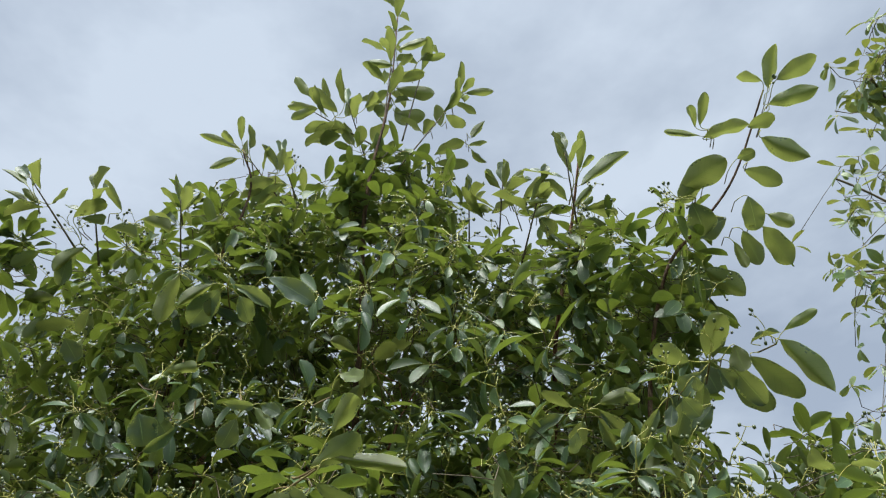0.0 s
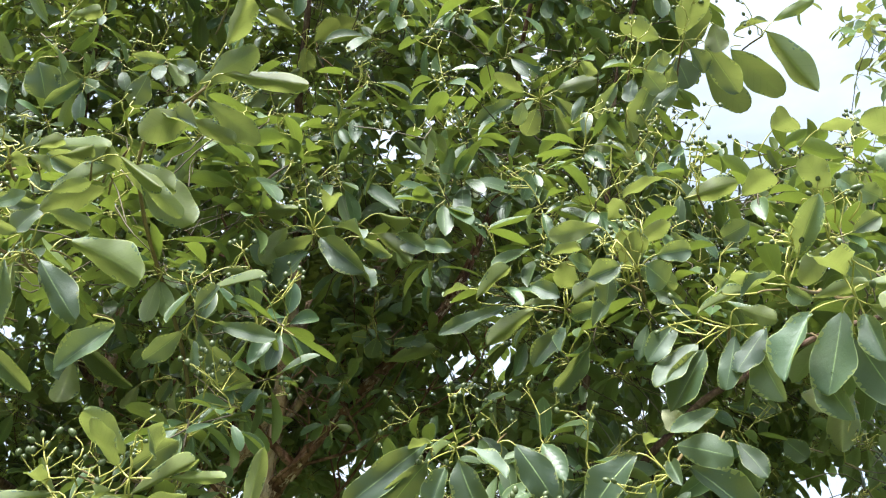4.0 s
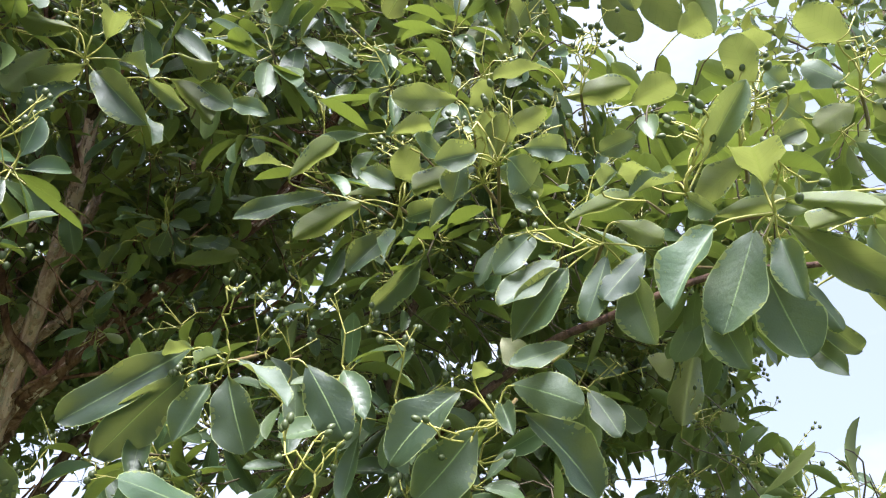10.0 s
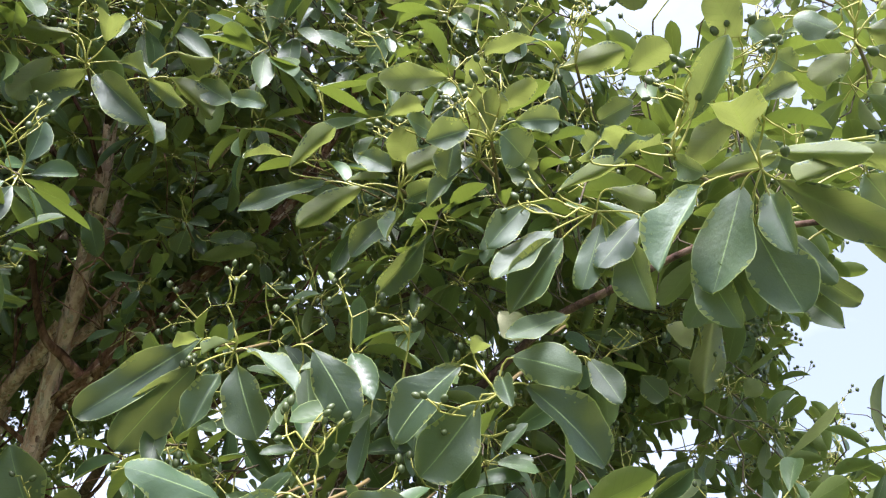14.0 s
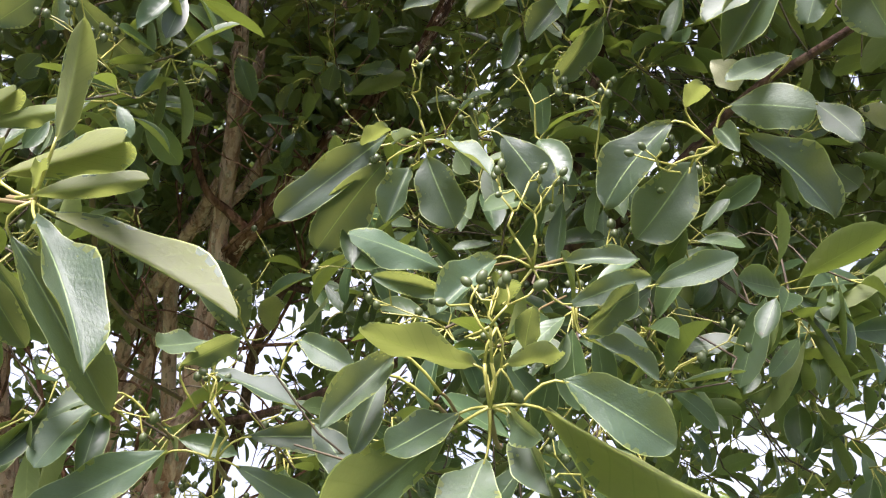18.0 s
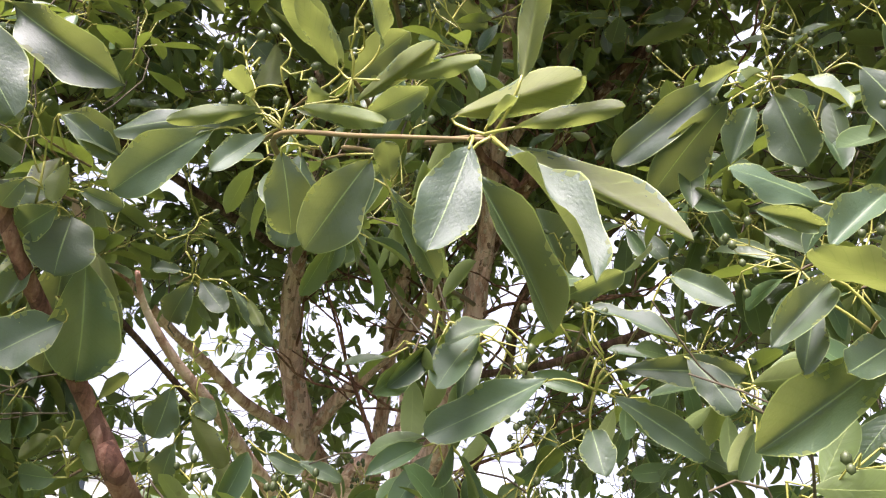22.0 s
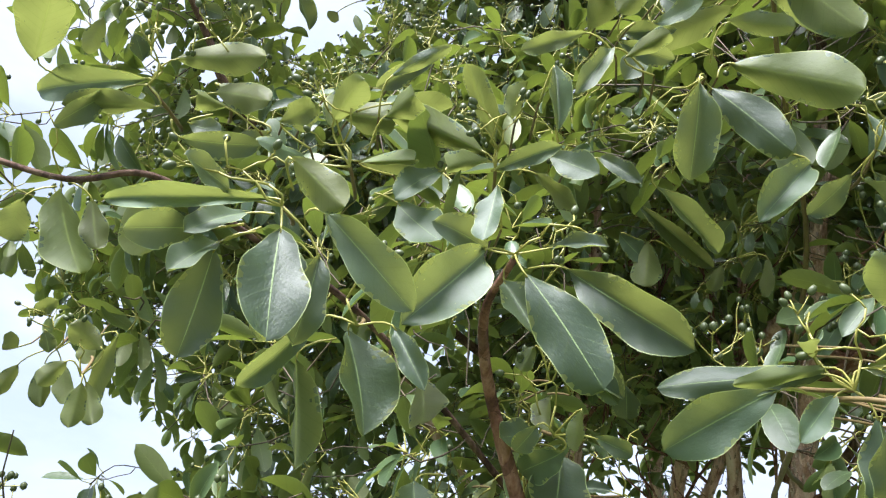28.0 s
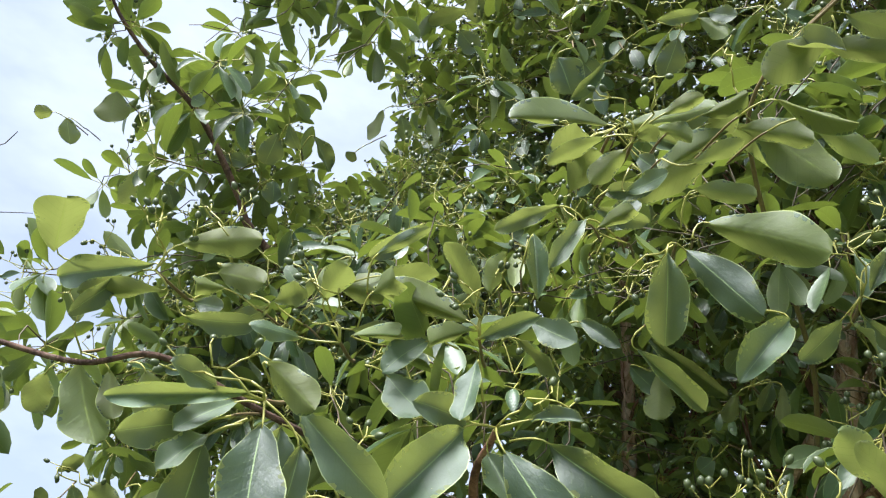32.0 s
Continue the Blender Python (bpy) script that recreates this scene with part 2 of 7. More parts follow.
stalk_green = plain_material("stalk_green", (0.30, 0.28, 0.06, 1), (0.46, 0.43, 0.11, 1), 30.0, 0.45)
berry_skin = plain_material("berry_skin", (0.050, 0.068, 0.024, 1), (0.095, 0.115, 0.042, 1), 160.0, 0.45)



# ---- leaf blades and stalks ----
def blade_shape(v, slim=False):
    if slim:
        return max(0.0, v) ** 0.95 * max(0.0, 1 - v) ** 0.66
    return max(0.0, v) ** 0.84 * max(0.0, 1 - v) ** 0.52


PEAKS = [max(blade_shape(i / 200, slim) for i in range(201)) for slim in (False, True)]


def blade(steps, halves, fold, droop, ripple, phase, thick, slim=False):
    """Points, faces, sides (0 upper, 1 under) and blade coordinates of a leaf one long and one wide, upper side up."""
    pts, uvs, faces, sides = [], [], [], []
    wide = 2 * halves + 1
    for side in (0, 1):
        for i in range(steps + 1):
            v = 1 - (1 - i / steps) ** 1.35
            hw = 0.5 * max(0.015, blade_shape(v, slim) / PEAKS[slim])
            for j in range(wide):
                u = j / halves - 1
                lobe = 1 + 0.07 * abs(u) * math.sin(11 * v + 2.3 * phase + (1.7 if u > 0 else 0)) * min(1, 40 * ripple)
                z = fold * (math.sqrt(u * u + 0.03) - 0.17) * hw * 0.5 - droop * v * v + ripple * abs(u) ** 2 * math.sin(12 * v + phase + (2.1 if u > 0 else 0))
                x = u * hw * lobe * (1 - 0.12 * abs(fold)) + 0.03 * math.sin(3.0 * v + phase)
                pts.append((x, v - 0.25 * droop * v * v, z - side * thick * (1 - abs(u) ** 4)))
                uvs.append((0.5 + 0.5 * u, v))
    per = (steps + 1) * wide
    for side in (0, 1):
        for i in range(steps):
            for j in range(wide - 1):
                a = side * per + i * wide + j
                q = (a, a + 1, a + wide + 1, a + wide)
                faces.append(q if side == 0 else q[::-1])
                sides.append(side)
    return np.array(pts), faces, sides, np.array(uvs)


def mesh_from(name, pts, faces, mats, slots=None, uvs=None, smooth=True):
    me = bpy.data.meshes.new(name)
    me.from_pydata([tuple(p) for p in pts], [], [tuple(f) for f in faces])
    for m in mats:
        me.materials.append(m)
    if slots is not None:
        me.polygons.foreach_set("material_index", np.array(slots, dtype=np.int32))
    if uvs is not None:
        layer = me.uv_layers.new(name="blade")
        loops = np.empty(len(me.loops), dtype=np.int32)
        me.loops.foreach_get("vertex_index", loops)
        layer.data.foreach_set("uv", np.asarray(uvs, dtype=np.float32)[loops].ravel())
    me.polygons.foreach_set("use_smooth", np.full(len(me.polygons), smooth))
    me.update()
    return me


def fast_mesh(name, pts, quads, mats, slots=None, uvs=None):
    """A joined mesh from arrays: pts n x 3, quads m x 4."""
    me = bpy.data.meshes.new(name)
    n, m = len(pts), len(quads)
    me.vertices.add(n)
    me.vertices.foreach_set("co", np.asarray(pts, dtype=np.float32).ravel())
    me.loops.add(m * 4)
    me.loops.foreach_set("vertex_index", np.asarray(quads, dtype=np.int32).ravel())
    me.polygons.add(m)
    me.polygons.foreach_set("loop_start", np.arange(m, dtype=np.int32) * 4)
    me.polygons.foreach_set("loop_total", np.full(m, 4, dtype=np.int32))
    for one in mats:
        me.materials.append(one)
    if slots is not None:
        me.polygons.foreach_set("material_index", np.asarray(slots, dtype=np.int32))
    if uvs is not None:
        layer = me.uv_layers.new(name="blade")
        layer.data.foreach_set("uv", np.asarray(uvs, dtype=np.float32)[np.asarray(quads).ravel()].ravel())
    me.update(calc_edges=True)
    me.polygons.foreach_set("use_smooth", np.ones(m, dtype=bool))
    return me


def unit(v):
    v = np.asarray(v, dtype=float)
    return v / max(1e-9, np.linalg.norm(v))


def bezier(a, b, c, n):
    return [tuple((1 - t) ** 2 * np.asarray(a) + 2 * t * (1 - t) * np.asarray(b) + t * t * np.asarray(c)) for t in [i / n for i in range(n + 1)]]


def flow(points, n):
    """A smooth line through some points."""
    p = [np.asarray(q, dtype=float) for q in points]
    p = [2 * p[0] - p[1]] + p + [2 * p[-1] - p[-2]]
    got = []
    for i in range(1, len(p) - 2):
        for k in range(n):
            t = k / n
            got.append(0.5 * (2 * p[i] + (p[i + 1] - p[i - 1]) * t + (2 * p[i - 1] - 5 * p[i] + 4 * p[i + 1] - p[i + 2]) * t * t + (3 * p[i] - p[i - 1] - 3 * p[i + 1] + p[i + 2]) * t ** 3))
    return got + [p[-2]]


def tube(points, radii, sides=6, rough=0.0, seed=0):
    """Points and quads of a closed tube along a line; rough: how uneven its bark is."""
    pts, quads = [], []
    points = [np.asarray(p, dtype=float) for p in points]
    ref = np.array([0.31, 0.23, 0.92])
    for i, p in enumerate(points):
        way = unit(points[min(i + 1, len(points) - 1)] - points[max(i - 1, 0)])
        if abs(way @ ref) > 0.97:
            ref = np.array([0.9, 0.3, 0.1])
        e1 = unit(np.cross(way, ref))
        e2 = np.cross(way, e1)
        for k in range(sides):
            a = 2 * math.pi * k / sides
            r = radii[i]
            if rough:
                q = p * 14 + np.array([math.cos(a), math.sin(a), seed]) * 1.3
                r *= 1 + rough * noise.noise(Vector(q)) + 0.5 * rough * noise.noise(Vector(q * 3.1))
            pts.append(p + r * (math.cos(a) * e1 + math.sin(a) * e2))
    for i in range(len(points) - 1):
        for k in range(sides):
            k2 = (k + 1) % sides
            quads.append((i * sides + k, i * sides + k2, (i + 1) * sides + k2, (i + 1) * sides + k))
    first, last = len(pts), len(pts) + 1
    pts += [points[0], points[-1]]
    end = (len(points) - 1) * sides
    for k in range(sides):
        quads.append(((k + 1) % sides, k, first))
        quads.append((end + k, end + (k + 1) % sides, last))
    return pts, quads


def join_tubes(tubes):
    pts, faces = [], []
    for p, f in tubes:
        faces += [tuple(i + len(pts) for i in q) for q in f]
        pts += p
    return pts, faces


def part(name, me, parent, label=""):
    ob = new(name, me)
    ob.parent = parent
    return tagged(ob, label=label)


# a few blades of each make, shared by all leaves
BLADES = [mesh_from("leaf", *(lambda b: (b[0], b[1], [leaf_top, leaf_low], b[2], b[3]))(blade(14, 4, f, d, r * 1.5, ph, 0.006, sl)))
          for f, d, r, ph, sl in ((0.35, 0.12, 0.020, 0.3, False), (0.6, 0.20, 0.026, 1.9, False), (0.25, 0.08, 0.018, 3.1, False), (0.9, 0.16, 0.030, 4.4, True), (0.45, 0.28, 0.024, 5.2, False), (1.2, 0.14, 0.026, 2.5, True), (0.3, -0.12, 0.026, 0.9, False), (-0.25, 0.16, 0.024, 3.7, False))]

berry_bm = bmesh.new()
bmesh.ops.create_icosphere(berry_bm, subdivisions=2, radius=1.0, matrix=Matrix.Diagonal((0.84, 0.84, 1.2, 1)))
for v in berry_bm.verts:
    if v.co.z > 0.95:
        v.co.z += 0.12
    if v.co.z < -0.95:
        v.co.z += 0.06
BERRY = bpy.data.meshes.new("berry")
berry_bm.to_mesh(BERRY)
berry_bm.free()
BERRY.materials.append(berry_skin)
BERRY.polygons.foreach_set("use_smooth", np.ones(len(BERRY.polygons), dtype=bool))


def leaf_matrix(base, tip, width, normal):
    way = np.asarray(tip, dtype=float) - np.asarray(base, dtype=float)
    long = max(0.01, np.linalg.norm(way))
    y = way / long
    z = np.asarray(normal, dtype=float) - (np.asarray(normal) @ y) * y
    z = unit(z)
    x = np.cross(y, z)
    m = Matrix(((x[0] * width, y[0] * long, z[0] * long, base[0]), (x[1] * width, y[1] * long, z[1] * long, base[1]), (x[2] * width, y[2] * long, z[2] * long, base[2]), (0, 0, 0, 1)))
    return m


luck = random.Random(11)


def panicle(origin, rise, count, size, rng):
    """Stalk lines [(a, b, radius)] and berry places of one branching fruit stalk."""
    lines, fruit = [], []
    origin, rise = np.asarray(origin, dtype=float), unit(rise)
    long = size * rng.uniform(0.42, 0.62)
    bend = np.array([rng.gauss(0, 0.12), rng.gauss(0, 0.12), 0.05]) * long
    lines.append((origin, origin + rise * long * 0.5 + bend, 0.0011))
    lines.append((origin + rise * long * 0.5 + bend, origin + rise * long, 0.0009))
    left = count
    k = 0
    while left > 0:
        share = 1.0 if k < 2 else rng.uniform(0.4, 1.0)
        at = origin + rise * long * share + bend * 2 * min(share, 1 - share)
        side = unit(np.array([rng.gauss(0, 1), rng.gauss(0, 1), rng.gauss(0.25, 0.8)]))
        out_way = unit(rise * 0.55 + side * 0.9)
        tip = at + out_way * size * rng.uniform(0.18, 0.36)
        lines.append((at, tip, 0.0008))
        for _ in range(min(left, rng.choice((1, 2, 3)))):
            end_way = unit(out_way * 0.7 + np.array([rng.gauss(0, 0.6), rng.gauss(0, 0.6), rng.gauss(0.1, 0.6)]))
            f = tip + end_way * size * rng.uniform(0.10, 0.22)
            lines.append((tip, f, 0.0007))
            fruit.append((f, end_way))
            left -= 1
        k += 1
    return lines, fruit


# ---- the tree whose crown fills the view ----
tree = tagged(new("evergreen_tree"), "evergreen fruiting tree with glossy leaves and peeling reddish bark", "tree")
tree.location = (-0.55, 2.6, 0.0)
TREE_AT = Matrix.Translation(-tree.location)


def on_tree(name, me, label=""):
    ob = part(name, me, tree, label)
    ob.matrix_parent_inverse = TREE_AT
    return ob


SKELETON, SHOOTS = [], []


def limb(name, points, r0, r1, material, sides=10, steps=6, rough=0.12, label=""):
    line = flow(points, steps)
    n = len(line) - 1
    radii = [r0 + (r1 - r0) * (i / n) ** 0.9 for i in range(n + 1)]
    wob = [np.array(p) + 0.25 * radii[i] * np.array(noise.noise_vector(Vector(p) * 6)) for i, p in enumerate(line)]
    pts, faces = tube(wob, radii, sides, rough, len(SKELETON))
    SKELETON.extend(wob)
    wood = on_tree(name, mesh_from(name, pts, faces, [material]), label)
    if r0 > 0.02:
        peel(wood, wob, radii)
    return wood


def peel(wood, line, radii):
    """Curled plates of bark that stand off a stem."""
    pts, quads = [], []
    rng = random.Random(len(SKELETON))
    for i in range(1, len(line) - 1):
        if line[i][2] < 1.3 or line[i][2] > 2.7:
            continue
        step = np.linalg.norm(line[i + 1] - line[i])
        way = unit(line[i + 1] - line[i - 1])
        e1 = unit(np.cross(way, (0.31, 0.23, 0.92) if abs(way[2]) < 0.97 else (0.9, 0.3, 0.1)))
        e2 = np.cross(way, e1)
        for _ in range(int(step / 0.0025)):
            turn, r = rng.uniform(0, 6.28), radii[i] * 1.04
            mid = line[i] + way * rng.uniform(-0.5, 0.5) * step
            wide, tall, lift = rng.uniform(0.03, 0.14), rng.uniform(0.004, 0.014), rng.uniform(0.002, 0.008)
            up = rng.choice((1, 1, -1))
            first = len(pts)
            for row in range(3):
                out = r + lift * (row / 2) ** 2 - 0.001 * (row == 0)
                for k in range(4):
                    a = turn + wide * (k - 1.5) * (1 - 0.25 * (row == 2) * rng.random())
                    pts.append(mid + way * up * tall * (row - 1) * rng.uniform(0.75, 1.1) + out * (math.cos(a) * e1 + math.sin(a) * e2))
            quads += [(first + row * 4 + k, first + row * 4 + k + 1, first + row * 4 + k + 5, first + row * 4 + k + 4) for row in range(2) for k in range(3)]
    if pts:
        ob = part("peeling_bark", mesh_from("peeling_bark", pts, quads, [bark_flake]), wood, "curled flakes of peeling brown bark")
        tagged(ob, kind="stuff")


def shoot_mesh(twig, stalks, wood):
    """One mesh of a twig and the leaf stalks grown on it."""
    pts, faces = join_tubes([twig] + stalks)
    slots = [0] * len(twig[1]) + [1] * (len(faces) - len(twig[1]))
    return mesh_from("shoot", pts, faces, [wood, stalk_green], slots)


def shoot(at, stem, facing, leaves, berries=0, rise=(0, 0, 1), size=0.085):
    """A leafy shoot: a twig, stalked leaves (base and tip from the shoot's end in cm, width in cm, 1 where the upper side faces out) and a fruit stalk."""
    at, stem, facing = np.array(at), np.array(stem), np.array(facing)
    SHOOTS.append((at + facing * 0.04, at + facing * 0.65))
    reach = max(0.04, min(0.11, np.linalg.norm(stem) * 0.9))
    start = at + unit(stem) * reach * 0.5 - facing * 0.09
    run = bezier(start, at + unit(stem) * reach * 0.5 - facing * 0.03, at, 6)
    twig = tube(run, [0.0022, 0.0021, 0.002, 0.002, 0.0019, 0.0018, 0.0016], 6, 0.15)
    stalks, side_twigs, blades = [], [], []
    for bx, by, bz, tx, ty, tz, w, side in leaves:
        b, t = at + np.array([bx, by, bz]) * 0.01, at + np.array([tx, ty, tz]) * 0.01
        far = np.linalg.norm(b - at)
        root = at if far < 0.045 else at + (b - at) * (1 - 0.03 / far) + unit(stem) * 0.012
        way = unit(t - b)
        tilt = np.array([luck.gauss(0, 0.30), luck.gauss(0, 0.26), luck.gauss(0, 0.26)])
        normal = side * (facing + tilt) + np.array([0, 0, 0.2])
        blades.append((BLADES[luck.randrange(len(BLADES))], leaf_matrix(b, t, w * 0.0094, normal)))
        petiole = tube(bezier(root, b - way * 0.012, b + way * 0.004, 4), [0.0011, 0.001, 0.001, 0.0009, 0.0008], 5)
        if far > 0.06:
            side_twigs.append((tube(bezier(root, root - facing * 0.03, root - facing * 0.10 + unit(stem) * 0.03, 4), [0.0010, 0.0011, 0.0012, 0.0013, 0.0014], 5), [petiole]))
        else:
            stalks.append(petiole)
    body = on_tree("shoot", shoot_mesh(twig, stalks, twig_bark))
    for wood, leaf_stalk in side_twigs:
        part("side_twig", shoot_mesh(wood, leaf_stalk, twig_bark), body)
    for me, m in blades:
        part("leaf", me, body).matrix_basis = m
    if berries:
        lines, fruit = [], []
        for k in range(1 + berries // 6):
            spread = unit(np.array(rise) + 0.45 * np.array([luck.gauss(0, 1), luck.gauss(0, 0.6), luck.gauss(0.2, 0.6)]) * (k > 0))
            got = panicle(at, spread, max(2, berries // (1 + berries // 6)), size, luck)
            lines += got[0]
            fruit += got[1]
        bits = [tube([a, (np.array(a) + b) / 2 + 0.13 * np.linalg.norm(np.array(b) - a) * np.array([luck.gauss(0, 1), luck.gauss(0, 1), luck.gauss(0, 1)]), b], [r * 1.15, r, r], 5) for a, b, r in lines]
        stalk = part("fruit_stalk", mesh_from("fruit_stalk", *join_tubes(bits), [stalk_green]), body, "yellow-green branching fruit stalk")
        for f, way in fruit:
            r = luck.uniform(0.0030, 0.0042)
            ob = part("berry", BERRY, body)
            ob.matrix_basis = Matrix.LocRotScale(Vector(f + way * r), Vector(way).to_track_quat("Z", "Y"), (r, r, r))
    return body


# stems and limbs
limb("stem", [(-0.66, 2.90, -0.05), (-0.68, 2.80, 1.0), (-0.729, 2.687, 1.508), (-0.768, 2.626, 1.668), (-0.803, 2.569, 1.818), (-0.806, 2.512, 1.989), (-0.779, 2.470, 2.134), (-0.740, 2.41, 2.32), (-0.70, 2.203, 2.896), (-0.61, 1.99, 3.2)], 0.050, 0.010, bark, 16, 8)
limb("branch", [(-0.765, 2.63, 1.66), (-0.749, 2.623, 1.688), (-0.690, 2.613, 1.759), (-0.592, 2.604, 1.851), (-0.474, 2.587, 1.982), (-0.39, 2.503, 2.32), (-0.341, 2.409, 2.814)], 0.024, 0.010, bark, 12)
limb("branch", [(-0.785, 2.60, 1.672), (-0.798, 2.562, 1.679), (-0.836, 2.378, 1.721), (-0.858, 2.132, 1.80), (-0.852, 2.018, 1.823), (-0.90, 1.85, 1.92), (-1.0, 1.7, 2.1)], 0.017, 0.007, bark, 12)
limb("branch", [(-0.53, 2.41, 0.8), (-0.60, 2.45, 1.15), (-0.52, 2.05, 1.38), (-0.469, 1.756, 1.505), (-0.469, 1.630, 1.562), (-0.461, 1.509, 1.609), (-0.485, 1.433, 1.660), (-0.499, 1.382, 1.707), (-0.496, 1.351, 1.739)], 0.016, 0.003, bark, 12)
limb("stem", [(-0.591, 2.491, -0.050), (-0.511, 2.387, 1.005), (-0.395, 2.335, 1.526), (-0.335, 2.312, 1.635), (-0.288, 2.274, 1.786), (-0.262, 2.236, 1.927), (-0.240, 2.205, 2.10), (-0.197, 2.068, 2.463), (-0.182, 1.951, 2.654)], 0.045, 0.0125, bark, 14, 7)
limb("branch", [(-0.183, 1.96, 2.64), (-0.162, 1.630, 2.877), (-0.149, 1.559, 3.001), (-0.145, 1.456, 3.313), (-0.119, 1.390, 3.508), (-0.071, 1.357, 3.806), (-0.042, 1.305, 4.264)], 0.011, 0.0018, bark_dark, 10, 7)
limb("branch", [(-0.53, 2.41, 0.85), (-0.60, 2.32, 1.20), (-0.509, 2.203, 1.519), (-0.434, 2.192, 1.605), (-0.321, 2.227, 1.737), (-0.278, 2.24, 1.809)], 0.023, 0.020, bark, 12)
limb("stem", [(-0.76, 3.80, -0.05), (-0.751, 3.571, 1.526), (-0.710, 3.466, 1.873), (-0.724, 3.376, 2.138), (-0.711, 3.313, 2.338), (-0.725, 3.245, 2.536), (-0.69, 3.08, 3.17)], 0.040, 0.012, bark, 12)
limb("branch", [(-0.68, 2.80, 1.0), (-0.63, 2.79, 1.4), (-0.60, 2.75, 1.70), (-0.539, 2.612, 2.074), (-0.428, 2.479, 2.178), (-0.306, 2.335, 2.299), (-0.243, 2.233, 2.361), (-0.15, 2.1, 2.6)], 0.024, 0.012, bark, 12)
limb("branch", [(-0.29, 2.30, 1.95), (-0.253, 2.284, 2.055), (-0.200, 2.197, 2.135), (-0.161, 2.154, 2.159), (-0.121, 2.122, 2.206), (-0.001, 2.049, 2.321), (0.184, 1.98, 2.50), (0.262, 1.957, 2.660), (0.302, 1.90, 2.755), (0.340, 1.75, 2.828), (0.346, 1.589, 2.973), (0.416, 1.474, 3.255), (0.449, 1.329, 3.41)], 0.022, 0.003, bark_red, 12)
limb("branch", [(-0.161, 2.154, 2.159), (-0.210, 2.140, 2.202), (-0.259, 2.124, 2.249), (-0.30, 2.05, 2.40)], 0.012, 0.006, bark_red)
limb("branch", [(-0.53, 2.41, 0.8), (-0.38, 2.56, 1.4), (-0.25, 2.62, 1.80), (-0.211, 2.543, 1.985), (-0.157, 2.437, 2.058), (-0.121, 2.398, 2.119), (-0.067, 2.372, 2.106), (0.002, 2.324, 2.108), (0.258, 2.151, 2.29), (0.607, 1.843, 2.363)], 0.018, 0.004, bark_dark, 10)
limb("branch", [(-0.31, 2.28, 1.78), (-0.092, 2.10, 1.783), (0.207, 1.788, 1.84), (0.380, 1.504, 1.905), (0.416, 1.471, 1.912), (0.513, 1.351, 1.998), (0.566, 1.274, 2.016), (0.65, 1.18, 2.04), (0.759, 1.130, 2.05)], 0.009, 0.0032, bark_dark, 10)
limb("branch", [(-0.67, 2.83, 0.7), (-0.690, 2.572, 0.971), (-0.493, 1.743, 1.250), (-0.449, 1.336, 1.500), (-0.471, 1.312, 1.550), (-0.490, 1.291, 1.594), (-0.513, 1.192, 1.704), (-0.531, 1.142, 1.789), (-0.520, 1.075, 1.842), (-0.480, 1.026, 1.872)], 0.018, 0.0028, bark_red)
limb("branch", [(-0.49, 1.55, 1.60), (-0.58, 1.36, 1.74), (-0.68, 1.14, 1.87), (-0.745, 1.0, 1.905), (-0.796, 0.920, 1.926), (-0.865, 0.890, 1.912), (-0.947, 0.843, 1.924), (-1.047, 0.802, 1.941)], 0.0042, 0.0026, bark_dark)
limb("branch", [(-0.811, 2.422, 2.113), (-0.993, 1.762, 2.205), (-1.142, 1.376, 2.379), (-1.174, 1.300, 2.462), (-1.218, 1.192, 2.579), (-1.280, 1.106, 2.651), (-1.326, 1.035, 2.724), (-1.36, 1.0, 2.80), (-1.41, 0.98, 2.86)], 0.011, 0.0014, bark_dark)
limb("branch", [(-0.54, 2.42, 0.75), (-0.410, 2.622, 1.528), (-0.413, 2.489, 2.203), (-0.317, 2.425, 2.299), (-0.194, 2.351, 2.408), (0.008, 2.118, 2.688), (0.208, 1.991, 2.978)], 0.022, 0.008, bark)
limb("branch", [(0.366, 1.579, 1.939), (0.456, 1.544, 2.337), (0.506, 1.430, 2.729), (0.587, 1.334, 2.979), (0.670, 1.255, 3.049), (0.754, 1.168, 3.127), (0.827, 1.021, 3.261)], 0.007, 0.002, bark_dark)
limb("branch", [(-0.735, 2.37, 2.44), (-0.791, 2.288, 2.502), (-0.693, 1.813, 2.762), (-0.574, 1.492, 2.985), (-0.445, 1.361, 3.325), (-0.469, 1.302, 3.467)], 0.010, 0.002, bark_dark)
limb("branch", [(-0.285, 2.26, 1.83), (-0.31, 1.9, 1.83), (-0.29, 1.5, 1.80), (-0.262, 1.22, 1.79), (-0.234, 1.105, 1.778), (-0.14, 1.045, 1.746), (-0.046, 0.993, 1.715)], 0.0045, 0.0012, twig_bark)
limb("branch", [(-0.262, 2.236, 1.927), (-0.293, 1.786, 1.906), (-0.244, 1.469, 2.080), (-0.265, 1.207, 2.207), (-0.246, 1.102, 2.263), (-0.143, 1.026, 2.301)], 0.005, 0.0015, twig_bark)


